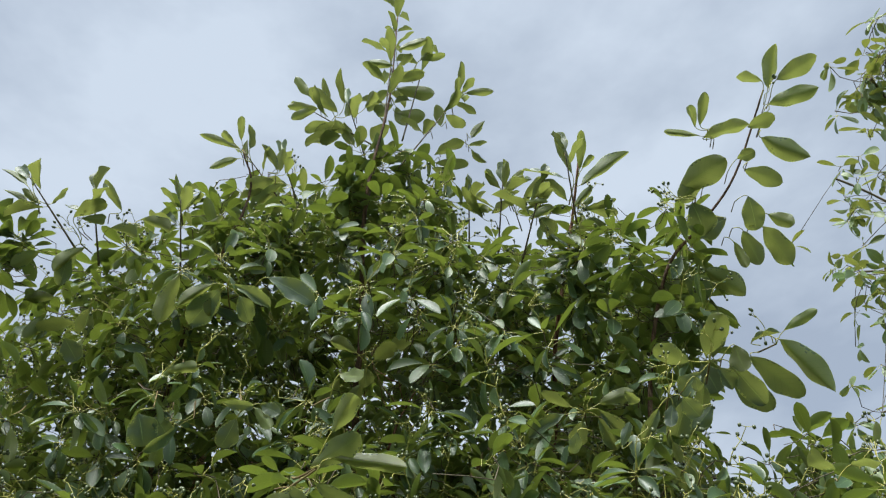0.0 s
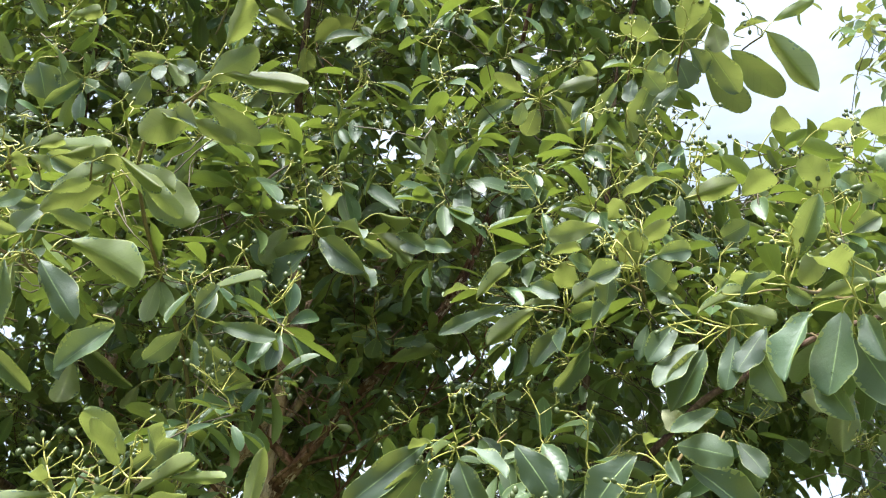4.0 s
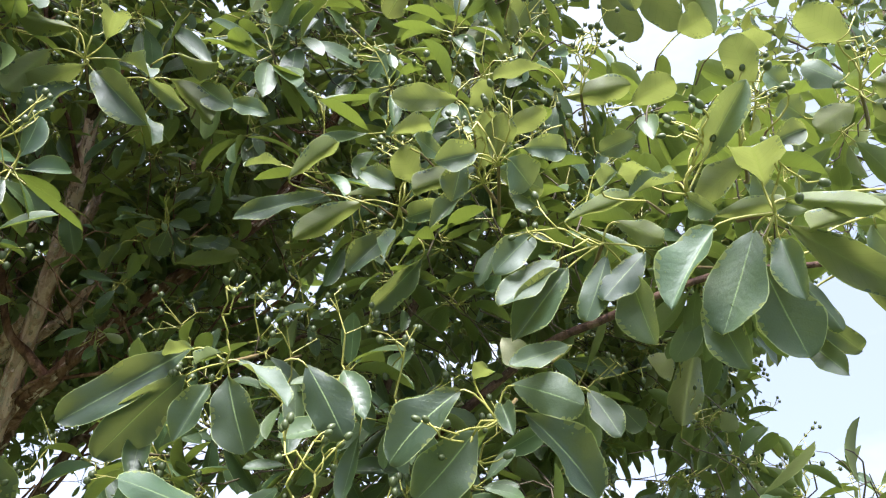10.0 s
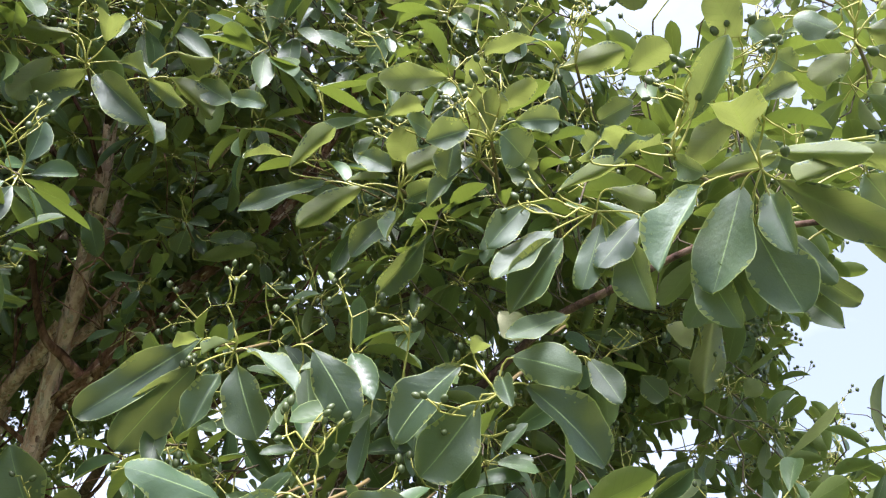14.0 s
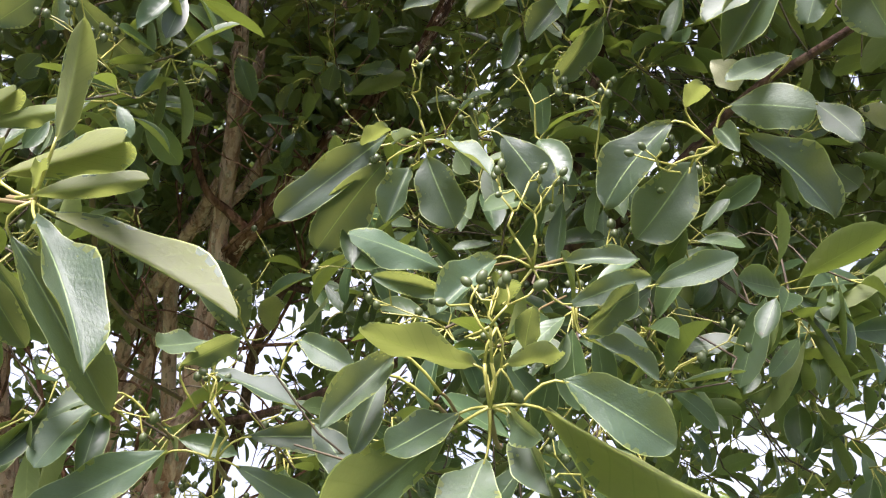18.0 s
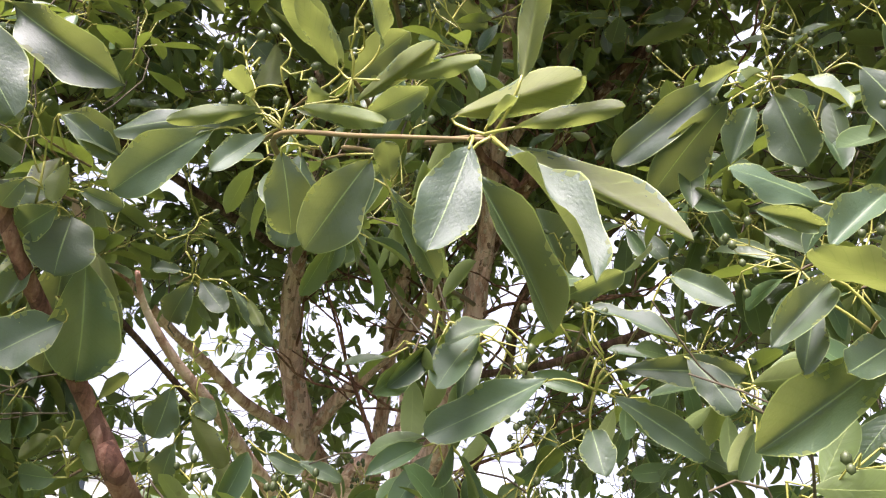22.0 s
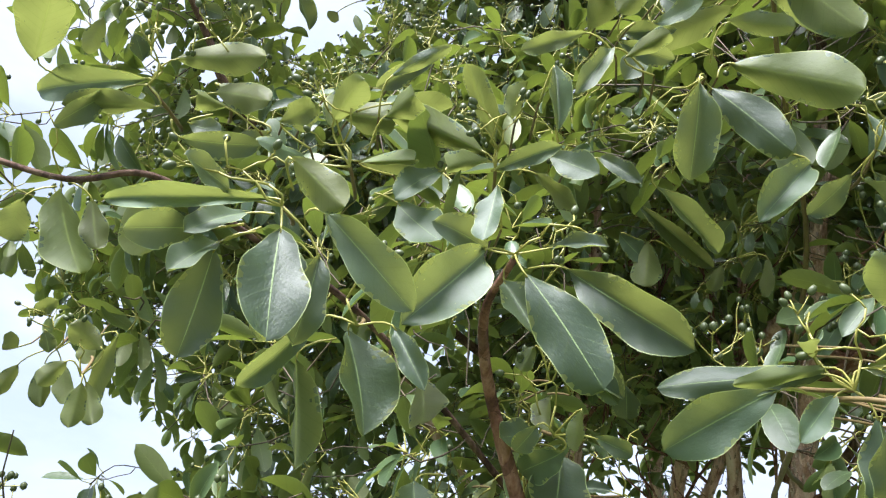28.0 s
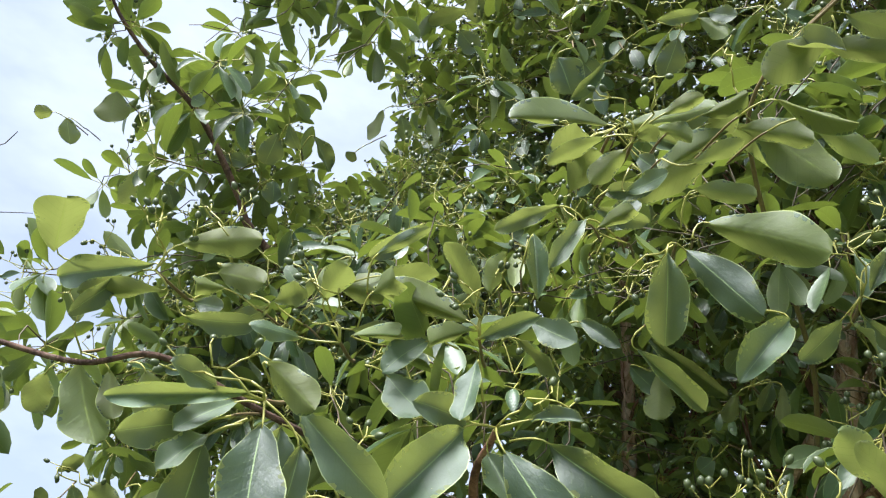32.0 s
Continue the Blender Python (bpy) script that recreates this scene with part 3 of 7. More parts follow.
def bare_twig(base, way, long, thick, seed):
    """A thin forking twig with crooked joints, one mesh."""
    rng = random.Random(seed)
    bits = []

    def grow(p, d, length, r, level):
        line = [np.array(p)]
        for i in range(5):
            d = unit(d + np.array([rng.gauss(0, 0.22), rng.gauss(0, 0.22), rng.gauss(0.06, 0.2)]))
            line.append(line[-1] + d * length / 5)
        bits.append(tube(line, [r * (1 - 0.11 * i) for i in range(6)], 6, 0.25, seed))
        SKELETON.extend(line[1:])
        if level < 2:
            for i in (2, 3, 5)[:rng.choice((2, 3))]:
                side = unit(d + np.array([rng.gauss(0, 0.8), rng.gauss(0, 0.8), rng.gauss(0.2, 0.6)]))
                grow(line[i], side, length * rng.uniform(0.45, 0.75), r * 0.62, level + 1)
    grow(base, unit(way), long, thick, 0)
    on_tree("twig", mesh_from("twig", *join_tubes(bits), [bark_red]))


for k, (base, way) in enumerate((
        ((-0.30, 2.28, 1.75), (0.5, -0.5, 0.5)), ((-0.27, 2.24, 1.90), (0.8, -0.3, 0.35)), ((-0.25, 2.21, 2.04), (-0.7, -0.3, 0.6)), ((-0.38, 2.33, 1.56), (0.9, -0.4, 0.3)), ((-0.33, 2.31, 1.66), (-0.6, -0.5, 0.5)),
        ((-0.24, 2.20, 2.12), (0.7, -0.5, 0.5)), ((-0.12, 2.12, 2.20), (0.3, -0.4, 0.8)), ((0.0, 2.05, 2.32), (-0.6, -0.3, 0.6)), ((-0.55, 2.60, 1.88), (0.4, -0.4, 0.7)), ((-0.47, 2.58, 1.99), (-0.5, -0.4, 0.6)),
        ((-0.80, 2.55, 1.85), (0.6, -0.5, 0.5)), ((-0.78, 2.48, 2.10), (0.7, -0.4, 0.4)), ((-0.48, 2.60, 2.10), (0.7, -0.6, 0.3)), ((-0.42, 2.47, 2.18), (0.1, -0.6, 0.7)), ((-0.21, 2.54, 1.98), (0.5, -0.5, 0.5)), ((-0.12, 2.40, 2.12), (0.6, -0.4, 0.6)),
        ((0.18, 1.98, 2.50), (0.6, -0.4, 0.3)), ((-0.20, 2.07, 2.46), (-0.5, -0.5, 0.5)), ((-0.18, 1.95, 2.65), (0.6, -0.5, 0.4)), ((-0.19, 2.0, 2.55), (-0.6, -0.3, 0.7)), ((-0.44, 2.19, 1.60), (-0.4, -0.4, 0.7)), ((-0.36, 2.21, 1.69), (0.2, -0.7, 0.5)), ((-0.16, 2.15, 2.16), (0.8, -0.2, 0.1)), ((-0.74, 2.40, 2.34), (0.5, -0.5, 0.5)))):
    bare_twig(base, way, 0.34 + 0.05 * (k % 4), 0.0042 + 0.0006 * (k % 3), k + 1)

# leafy shoots of the near face of the crown
shoot((0.541, 0.943, 1.953), (-0.03, 0.07, 0.02), (-0.57, -0.65, -0.51), [
    (-3.4,2.8,-0.2, -8.3,2.9,-7.0, 4.3,1), (-0.8,1.5,-0.6, -4.0,3.3,-8.8, 5.0,1),
    (0.5,2.9,-2.8, 2.8,2.4,-10.1, 5.0,1), (1.0,0.1,-0.7, 10.3,0.0,-4.7, 3.4,-1),
    (0.9,-0.3,1.3, 6.7,-3.6,-0.2, 2.2,-1), (-0.7,-0.1,2.3, -4.7,-4.7,2.8, 4.6,-1),
    (-3.1,5.4,-5.1, -2.1,3.4,-11.1, 3.7,1), (2.2,2.4,-3.2, 4.7,0.5,-8.2, 1.9,1),
    (4.7,5.0,-7.2, 4.6,1.9,-11.0, 2.3,1), (1.2,1.5,-1.0, 0.6,-0.3,-6.7, 3.0,1)],
    berries=5, rise=(-0.23, -0.66, 0.72))
shoot((0.397, 1.150, 1.841), (0.05, 0.02, 0.06), (-0.32, -0.9, -0.31), [
    (-3.2,0.7,2.6, -9.7,2.8,-3.1, 5.6,1), (0.7,-1.5,2.8, 4.7,-6.4,0.1, 4.0,1),
    (2.5,-0.6,0.8, 11.0,0.7,-5.1, 5.9,1), (-1.2,1.7,-0.6, -6.1,2.7,-6.9, 5.7,1),
    (0.1,-0.5,1.3, -0.2,-3.9,-1.8, 2.1,1), (-2.2,-0.1,3.3, -2.4,-5.3,3.0, 2.0,-1),
    (5.5,-3.3,6.4, -0.5,-4.8,3.4, 2.4,1), (7.7,-1.7,3.2, 9.1,-4.4,-1.4, 2.7,1)],
    berries=8, rise=(-0.88, 0.17, -0.43))
shoot((0.168, 1.288, 1.913), (0.07, 0.03, 0.04), (0.01, -0.93, -0.36), [
    (-3.2,1.3,1.6, -13.6,5.9,-5.5, 4.5,1), (-3.5,1.9,-1.1, -10.5,7.5,-7.4, 5.6,1),
    (-1.1,2.2,-1.5, -3.8,1.4,-7.6, 3.9,1), (0.5,0.3,-1.1, 2.5,0.2,-8.8, 5.3,1),
    (1.3,-0.0,0.3, 6.6,-3.5,-3.5, 3.6,1), (-6.2,2.5,0.7, -3.1,-3.6,0.5, 2.1,-1),
    (7.5,-1.1,0.5, 12.0,-2.0,-6.6, 5.0,1), (-0.4,-0.2,0.9, -3.4,-3.3,-1.6, 1.6,-1)],
    berries=5, rise=(-0.23, -0.66, 0.72))
shoot((0.320, 1.250, 2.102), (0.07, 0.05, -0.01), (-0.16, -0.82, -0.54), [
    (-3.8,2.0,1.2, -10.8,6.1,-2.5, 3.4,-1), (-5.8,1.6,1.3, -1.1,-3.2,-0.4, 1.4,-1),
    (-7.6,3.1,1.9, -17.9,7.2,-0.4, 2.9,1), (0.9,0.5,-1.1, 3.7,-5.0,-2.0, 3.1,1),
    (-0.5,2.0,-2.1, -4.7,2.3,-7.5, 3.7,1), (0.7,1.2,-2.2, -1.7,-0.9,-6.5, 2.7,1),
    (3.6,3.2,-3.9, -0.9,7.9,-9.8, 3.7,1), (0.4,-0.7,3.1, 3.9,-5.1,0.2, 2.3,-1),
    (-4.6,-0.3,3.7, -2.0,-4.1,-0.1, 3.1,1), (1.8,-1.1,2.5, -2.0,-5.7,3.6, 3.9,-1),
    (-12.1,3.5,3.2, -7.5,-2.5,6.0, 3.0,-1), (-12.9,3.2,4.8, -17.5,0.5,2.9, 2.2,-1)],
    berries=10, rise=(-0.23, -0.66, 0.72))
shoot((0.392, 1.180, 2.103), (0.06, 0.06, -0.01), (-0.26, -0.78, -0.57), [
    (0.1,-0.4,1.5, -1.0,-6.1,5.4, 3.8,-1), (1.2,-1.1,1.4, 4.2,-4.5,-2.8, 3.8,1),
    (-3.1,0.9,2.2, -2.1,-4.1,1.1, 3.1,-1), (-1.7,0.3,0.8, -8.3,0.0,-2.4, 3.1,-1),
    (-4.2,0.6,2.6, -7.9,-3.3,1.8, 2.7,1), (-9.9,1.2,5.0, -5.7,-4.0,4.4, 2.5,-1),
    (0.7,-2.4,4.4, 4.2,-7.9,4.9, 2.5,-1), (3.0,-0.4,-0.0, 5.0,-3.6,-4.6, 2.9,1),
    (-1.6,1.4,-0.9, -5.4,0.3,-5.8, 2.6,1)],
    berries=12, rise=(-0.23, -0.66, 0.72))
shoot((0.471, 1.080, 1.990), (0.01, 0.09, -0.04), (-0.41, -0.76, -0.5), [
    (4.0,-0.3,-0.2, -0.7,-0.8,-5.3, 3.2,1), (2.8,1.1,-1.8, 3.7,-0.1,-9.0, 4.6,1),
    (-2.5,2.0,-1.9, -7.5,3.3,-8.8, 4.6,1), (-3.2,2.3,-1.0, -9.2,1.9,-6.3, 3.8,1),
    (1.1,-0.7,2.1, 3.8,-4.3,-1.4, 2.4,-1), (-3.1,1.0,2.4, 1.7,-4.2,3.3, 2.0,-1),
    (-5.6,2.6,1.5, -9.1,1.0,-3.3, 3.2,1), (0.6,0.5,-0.7, -1.7,0.5,-7.2, 2.9,1)],
    berries=6, rise=(-0.99, -0.03, 0.14))
shoot((-0.049, 1.315, 2.268), (0.01, 0.09, -0.03), (0.22, -0.76, -0.62), [
    (-3.9,0.7,0.9, -8.3,2.9,-4.8, 3.8,-1), (0.2,0.1,-0.8, -7.3,4.4,-4.5, 4.0,-1),
    (-0.7,2.0,-2.5, -6.1,3.2,-8.1, 5.6,1), (1.2,0.5,-1.1, 8.0,-1.3,-8.0, 5.1,1),
    (2.1,-1.5,2.3, 3.4,-7.3,2.3, 4.2,-1), (-1.8,-1.2,3.3, -7.9,-2.1,2.1, 3.3,-1),
    (3.7,-0.7,0.4, 9.1,-4.8,-3.4, 2.9,-1), (9.6,-0.1,-0.5, 16.7,-0.9,-5.7, 3.5,-1),
    (10.0,-1.4,2.5, 15.8,-5.1,-1.7, 3.3,-1), (13.2,-0.6,-0.8, 16.9,-4.1,-5.7, 3.5,1),
    (7.1,0.1,-1.0, 12.1,-2.8,-6.4, 2.7,1), (7.1,2.4,-4.3, 10.4,-0.8,-9.4, 2.9,1),
    (16.4,-0.2,-2.2, 21.2,-4.4,-5.7, 2.5,1)],
    berries=8, rise=(-0.23, -0.66, 0.72))
shoot((0.250, 1.175, 1.746), (0.08, 0.05, 0.04), (-0.22, -0.92, -0.33), [
    (-6.9,1.5,0.4, -13.5,-3.3,2.2, 3.5,1), (-2.8,0.1,0.9, -7.6,-3.1,-3.8, 3.5,1),
    (2.3,0.0,0.4, 6.8,-3.9,0.4, 1.9,1), (-6.9,2.0,-1.2, -11.9,-2.3,-1.7, 2.1,1),
    (2.9,1.7,-2.5, 8.7,-1.7,-1.0, 2.5,1), (-2.3,2.0,-2.4, -2.3,-3.2,-1.1, 2.7,-1),
    (9.9,1.7,-0.8, 15.9,-1.4,0.9, 2.7,1), (4.3,2.7,-4.6, 7.5,-2.1,-2.4, 2.9,1),
    (4.7,3.4,-4.8, 9.9,1.2,-7.8, 2.5,1), (-0.4,3.3,-5.7, -0.6,-2.1,-4.0, 2.2,1)],
    berries=11, rise=(-0.03, -0.56, 0.83))
shoot((0.200, 1.053, 1.619), (0.01, 0.08, -0.05), (-0.18, -0.97, -0.17), [
    (3.3,0.8,-0.0, 14.4,3.0,-6.1, 3.8,-1), (-2.2,0.7,-1.2, -10.0,1.3,-6.7, 4.7,1),
    (-0.2,1.0,-2.8, -2.3,-2.2,-7.2, 4.0,1), (-0.6,0.3,2.5, -6.8,-4.5,2.5, 3.0,-1),
    (-5.5,-0.4,3.0, -9.1,-3.7,-1.3, 2.6,1), (-1.7,1.0,-0.2, -6.0,-2.7,-3.2, 2.6,1),
    (4.3,0.2,1.6, 11.0,-1.4,-2.1, 4.0,1), (1.3,1.0,-0.1, 1.1,-3.0,-2.2, 2.1,1),
    (0.9,-0.3,2.4, 3.6,-5.0,2.4, 1.6,-1), (2.1,1.5,-1.0, 2.5,-1.9,-4.9, 2.6,1),
    (-6.1,0.6,1.9, -7.5,-2.5,-2.6, 1.9,1)],
    berries=11, rise=(-0.03, -0.56, 0.83))
shoot((0.010, 1.230, 1.608), (0.0, 0.08, -0.03), (0.15, -0.98, -0.11), [
    (-3.7,0.2,0.7, -13.2,1.8,-4.2, 4.2,1), (2.1,0.3,1.8, 12.0,0.5,1.7, 2.9,1),
    (1.3,0.8,-0.3, 9.2,2.4,-4.8, 3.0,1), (-8.0,-0.0,5.2, -11.6,-3.9,3.9, 2.5,1),
    (-9.6,0.2,4.3, -12.6,-3.0,-0.4, 3.9,1), (-0.5,-1.4,6.5, 6.5,-3.5,4.1, 3.0,1),
    (-3.2,-0.9,7.1, 2.4,-5.5,8.6, 2.2,1), (7.1,-0.0,2.9, 10.4,-2.8,-1.3, 3.0,1),
    (-0.4,2.0,-2.9, 0.8,-1.8,-5.8, 3.1,1), (-1.2,-1.3,8.9, -4.0,-5.5,7.1, 2.7,1),
    (5.9,-1.4,9.1, 9.7,-5.2,6.7, 2.6,1)],
    berries=7, rise=(-0.03, -0.56, 0.83))
shoot((-0.045, 0.993, 1.717), (-0.08, 0.06, 0.03), (0.33, -0.86, -0.38), [
    (1.9,-3.0,1.8, 3.0,-3.2,8.5, 1.8,-1), (-2.7,1.4,2.1, 5.9,-1.8,2.9, 3.1,-1),
    (1.8,-4.4,-1.7, 7.2,-5.5,-1.4, 1.3,-1), (0.4,0.9,-0.2, 11.9,2.0,-5.4, 2.3,-1),
    (1.3,-2.2,-2.0, 7.2,-7.3,-9.2, 3.0,1), (-1.4,0.6,-1.6, 4.5,4.1,-10.8, 3.2,1),
    (-0.3,-4.9,-2.8, -1.6,-7.4,-9.2, 3.4,1), (-0.5,0.6,0.9, 2.0,-4.1,0.8, 0.8,-1)],
    berries=0, rise=(-0.03, -0.56, 0.83))
shoot((-0.148, 1.090, 1.756), (-0.09, 0.03, 0.03), (0.19, -0.90, -0.38), [
    (-0.2,0.2,-0.6, -4.0,-0.7,-8.1, 5.1,1), (1.4,1.4,-3.2, 4.8,4.6,-8.7, 2.7,1),
    (-6.5,-1.8,-0.7, -5.8,0.8,-6.5, 4.0,1), (1.6,0.0,-2.4, 1.2,-1.8,0.1, 2.2,-1)],
    berries=0, rise=(0.09, -0.51, 0.85))
shoot((-0.230, 1.104, 1.784), (-0.06, 0.05, -0.0), (0.39, -0.82, -0.42), [
    (-1.8,-0.3,1.2, -14.5,-2.7,0.1, 3.4,1), (-1.5,-0.2,1.8, -7.7,-3.2,-0.7, 1.7,-1),
    (-5.3,-0.6,-0.2, -14.0,-0.8,-5.4, 4.7,1), (-1.3,0.3,-0.3, -3.7,-3.3,-4.5, 2.3,1),
    (1.4,1.1,-1.6, 2.2,-0.3,-9.6, 4.5,1), (0.9,0.3,1.9, 8.8,-0.4,0.9, 2.1,-1),
    (4.8,1.3,4.8, 10.3,-2.8,6.1, 3.2,1), (4.5,0.1,5.7, 1.2,-5.6,8.7, 3.2,-1),
    (-2.6,-0.1,2.4, -2.9,-5.3,3.6, 2.0,-1), (7.8,4.2,-1.1, 0.2,5.0,-8.7, 4.5,1),
    (8.0,4.2,-3.5, 12.6,7.4,-10.3, 2.8,1)],
    berries=8, rise=(0.09, -0.51, 0.85))
shoot((-0.478, 1.022, 1.874), (-0.05, 0.06, -0.03), (0.33, -0.86, -0.38), [
    (-1.4,-3.5,-1.2, -3.9,-9.3,-9.3, 5.6,1), (1.5,-1.5,-2.5, 8.3,-1.5,-11.6, 5.4,1),
    (4.4,1.0,-1.1, 13.9,1.0,-8.6, 4.9,1), (-2.4,-0.5,0.5, -3.5,-6.5,-0.0, 3.2,1),
    (-1.1,-2.6,5.3, -1.1,-3.9,-1.0, 2.8,1), (-1.3,1.5,-1.7, 2.0,0.4,-6.5, 3.6,1),
    (2.6,1.2,1.0, 7.7,-1.3,0.4, 1.9,1)],
    berries=5, rise=(0.91, -0.04, 0.4))
shoot((-0.605, 0.870, 1.848), (-0.01, 0.06, 0.01), (0.58, -0.72, -0.38), [
    (-1.1,-0.0,0.8, -12.2,-7.0,-1.7, 2.1,1), (-4.6,2.1,1.0, -5.2,-3.4,-2.7, 2.7,1),
    (0.5,-0.1,-2.0, 3.5,-2.8,-10.9, 5.2,1), (4.7,-1.3,-1.7, 11.2,1.6,-7.6, 3.7,1),
    (3.4,-4.5,0.9, 6.9,-1.6,-1.9, 3.1,-1), (-4.8,0.1,-2.5, -5.4,-3.9,-5.8, 2.8,1),
    (-5.0,-0.1,-3.1, -6.8,0.8,-11.3, 4.5,1), (1.9,3.0,-2.6, 2.7,2.2,-9.6, 3.1,1),
    (-3.7,-1.4,0.8, -3.2,-6.8,0.7, 2.6,1), (-6.3,-0.8,-1.8, -7.8,-5.9,-4.3, 3.2,1)],
    berries=7, rise=(-0.67, -0.71, 0.22))
shoot((-0.585, 0.971, 1.794), (0.00, 0.06, 0.03), (0.61, -0.71, -0.34), [
    (-1.5,1.2,-0.0, 1.8,1.5,-8.1, 6.3,1), (-4.8,-4.3,5.6, -4.2,-4.7,-2.9, 4.7,1),
    (-4.9,-0.4,-2.7, -4.3,2.8,-10.9, 3.2,-1), (-3.8,-0.4,0.6, -9.8,-0.6,-6.5, 2.5,1),
    (2.2,2.1,0.6, 5.8,0.9,-4.5, 2.4,1)],
    berries=3, rise=(0.15, -0.56, 0.82))
shoot((-1.000, 1.094, 1.793), (-0.00, 0.04, 0.06), (0.79, -0.58, -0.22), [
    (1.0,-0.5,-0.9, 0.0,0.7,-5.8, 2.8,-1), (-0.4,1.3,-0.3, 1.6,2.7,-5.2, 2.8,-1),
    (-0.9,-1.7,1.2, -2.9,-2.9,-2.0, 2.7,-1), (2.1,0.0,3.2, -0.7,-3.2,4.9, 3.4,-1)],
    berries=3, rise=(0.15, -0.56, 0.82))
shoot((-0.499, 1.179, 1.753), (-0.04, 0.05, -0.01), (0.42, -0.87, -0.24), [
    (1.7,2.8,-0.1, 3.1,0.9,-6.0, 6.8,1), (3.2,4.7,-4.1, 1.9,8.2,-15.8, 8.4,1),
    (0.2,1.6,1.5, -2.5,-3.2,-0.5, 3.7,1), (2.7,-2.6,7.9, 8.9,-1.7,4.3, 3.8,1),
    (-5.4,0.0,-6.1, -4.5,-2.2,-11.6, 4.6,1), (-9.8,-5.6,4.7, -7.3,-7.0,-1.3, 4.7,-1),
    (-9.9,-3.8,-4.6, -8.4,-5.6,-10.6, 5.9,1), (2.8,3.8,-10.4, -1.1,-1.0,-14.0, 5.8,1),
    (1.3,0.6,4.8, 1.6,-2.2,0.1, 3.8,-1), (-1.6,3.2,-4.7, -1.4,0.2,-9.2, 3.1,1)],
    berries=3, rise=(0.15, -0.56, 0.82))
shoot((-0.564, 1.071, 1.602), (0.01, 0.06, 0.03), (0.56, -0.82, -0.06), [
    (-4.1,1.0,-3.6, 3.6,5.9,-7.7, 4.4,1), (7.1,3.7,-1.6, 8.9,1.9,-7.3, 4.3,1),
    (8.0,5.9,-2.6, 10.4,4.0,-7.3, 3.7,1), (-3.8,-0.0,-5.1, -0.7,-1.7,-9.4, 4.8,1),
    (-11.8,-2.0,-5.5, -10.1,-3.6,-11.9, 8.3,1), (0.0,0.1,-0.8, 4.6,-1.5,-3.4, 3.9,1),
    (6.3,4.1,0.8, 3.5,-0.9,0.2, 2.5,1), (-11.3,-2.8,-0.3, -4.8,-3.5,-2.9, 3.9,1)],
    berries=6, rise=(0.15, -0.56, 0.82))
shoot((-0.166, 1.077, 1.809), (0.03, 0.09, -0.01), (0.44, -0.79, -0.43), [
    (-0.1,1.2,-1.4, 7.2,-1.8,2.0, 2.3,-1), (3.8,0.5,0.1, 9.4,-3.7,-1.1, 1.5,-1),
    (2.0,-0.2,2.3, 3.6,-5.2,3.2, 4.0,1), (-4.7,1.9,-1.2, 2.3,-1.4,-4.1, 1.8,-1),
    (0.3,2.1,-2.4, 6.2,-2.4,-2.6, 2.4,1), (-1.4,0.4,1.2, -3.4,-4.2,4.0, 2.4,-1),
    (-1.7,0.8,-1.1, -3.1,-3.5,-2.4, 1.7,-1)],
    berries=4, rise=(0.15, -0.56, 0.82))
shoot((-0.390, 1.063, 2.215), (-0.07, 0.07, -0.05), (0.16, -0.72, -0.68), [
    (-0.8,1.8,2.2, -10.4,-5.8,0.5, 3.7,-1), (-1.2,8.0,7.0, 11.2,4.2,2.9, 4.2,-1),
    (-2.3,-0.3,-1.6, -5.7,-6.0,-5.1, 4.6,-1), (-5.2,2.1,-5.7, -0.7,-2.4,-3.8, 4.2,-1),
    (1.8,3.1,-1.8, 4.2,1.1,-5.9, 2.4,1), (3.3,5.3,-3.0, 10.4,6.0,2.2, 3.2,-1),
    (10.3,5.8,2.7, 18.8,12.8,-1.5, 4.9,-1), (-2.2,4.2,-5.0, 3.2,2.9,-6.6, 2.6,1)],
    berries=8, rise=(-0.8, -0.29, -0.53))
shoot((-0.508, 1.033, 1.966), (-0.03, 0.09, -0.04), (0.35, -0.81, -0.47), [
    (-0.1,-0.6,2.6, -1.1,-6.6,7.8, 2.8,-1), (0.1,-0.1,0.1, 6.4,-1.7,0.8, 2.2,1),
    (4.5,1.7,2.1, 9.2,0.4,-0.9, 3.2,1), (8.3,4.2,3.0, 12.3,2.5,-0.2, 1.9,1),
    (-0.9,-0.6,1.7, -8.9,-6.1,3.9, 4.1,-1), (3.1,2.2,0.7, 8.2,2.5,-3.2, 2.7,-1),
    (-4.9,-1.2,-0.2, -6.6,-5.5,-4.0, 3.3,1), (-0.4,-0.3,0.8, -3.3,-5.3,-2.3, 2.6,-1),
    (-11.9,-3.9,-0.2, -5.0,-4.7,-0.9, 1.8,-1), (2.8,-1.6,8.3, 2.0,-4.2,2.5, 2.8,-1),
    (5.1,-0.6,10.5, 6.0,-0.7,3.4, 2.6,1)],
    berries=10, rise=(0.24, -0.67, 0.7))
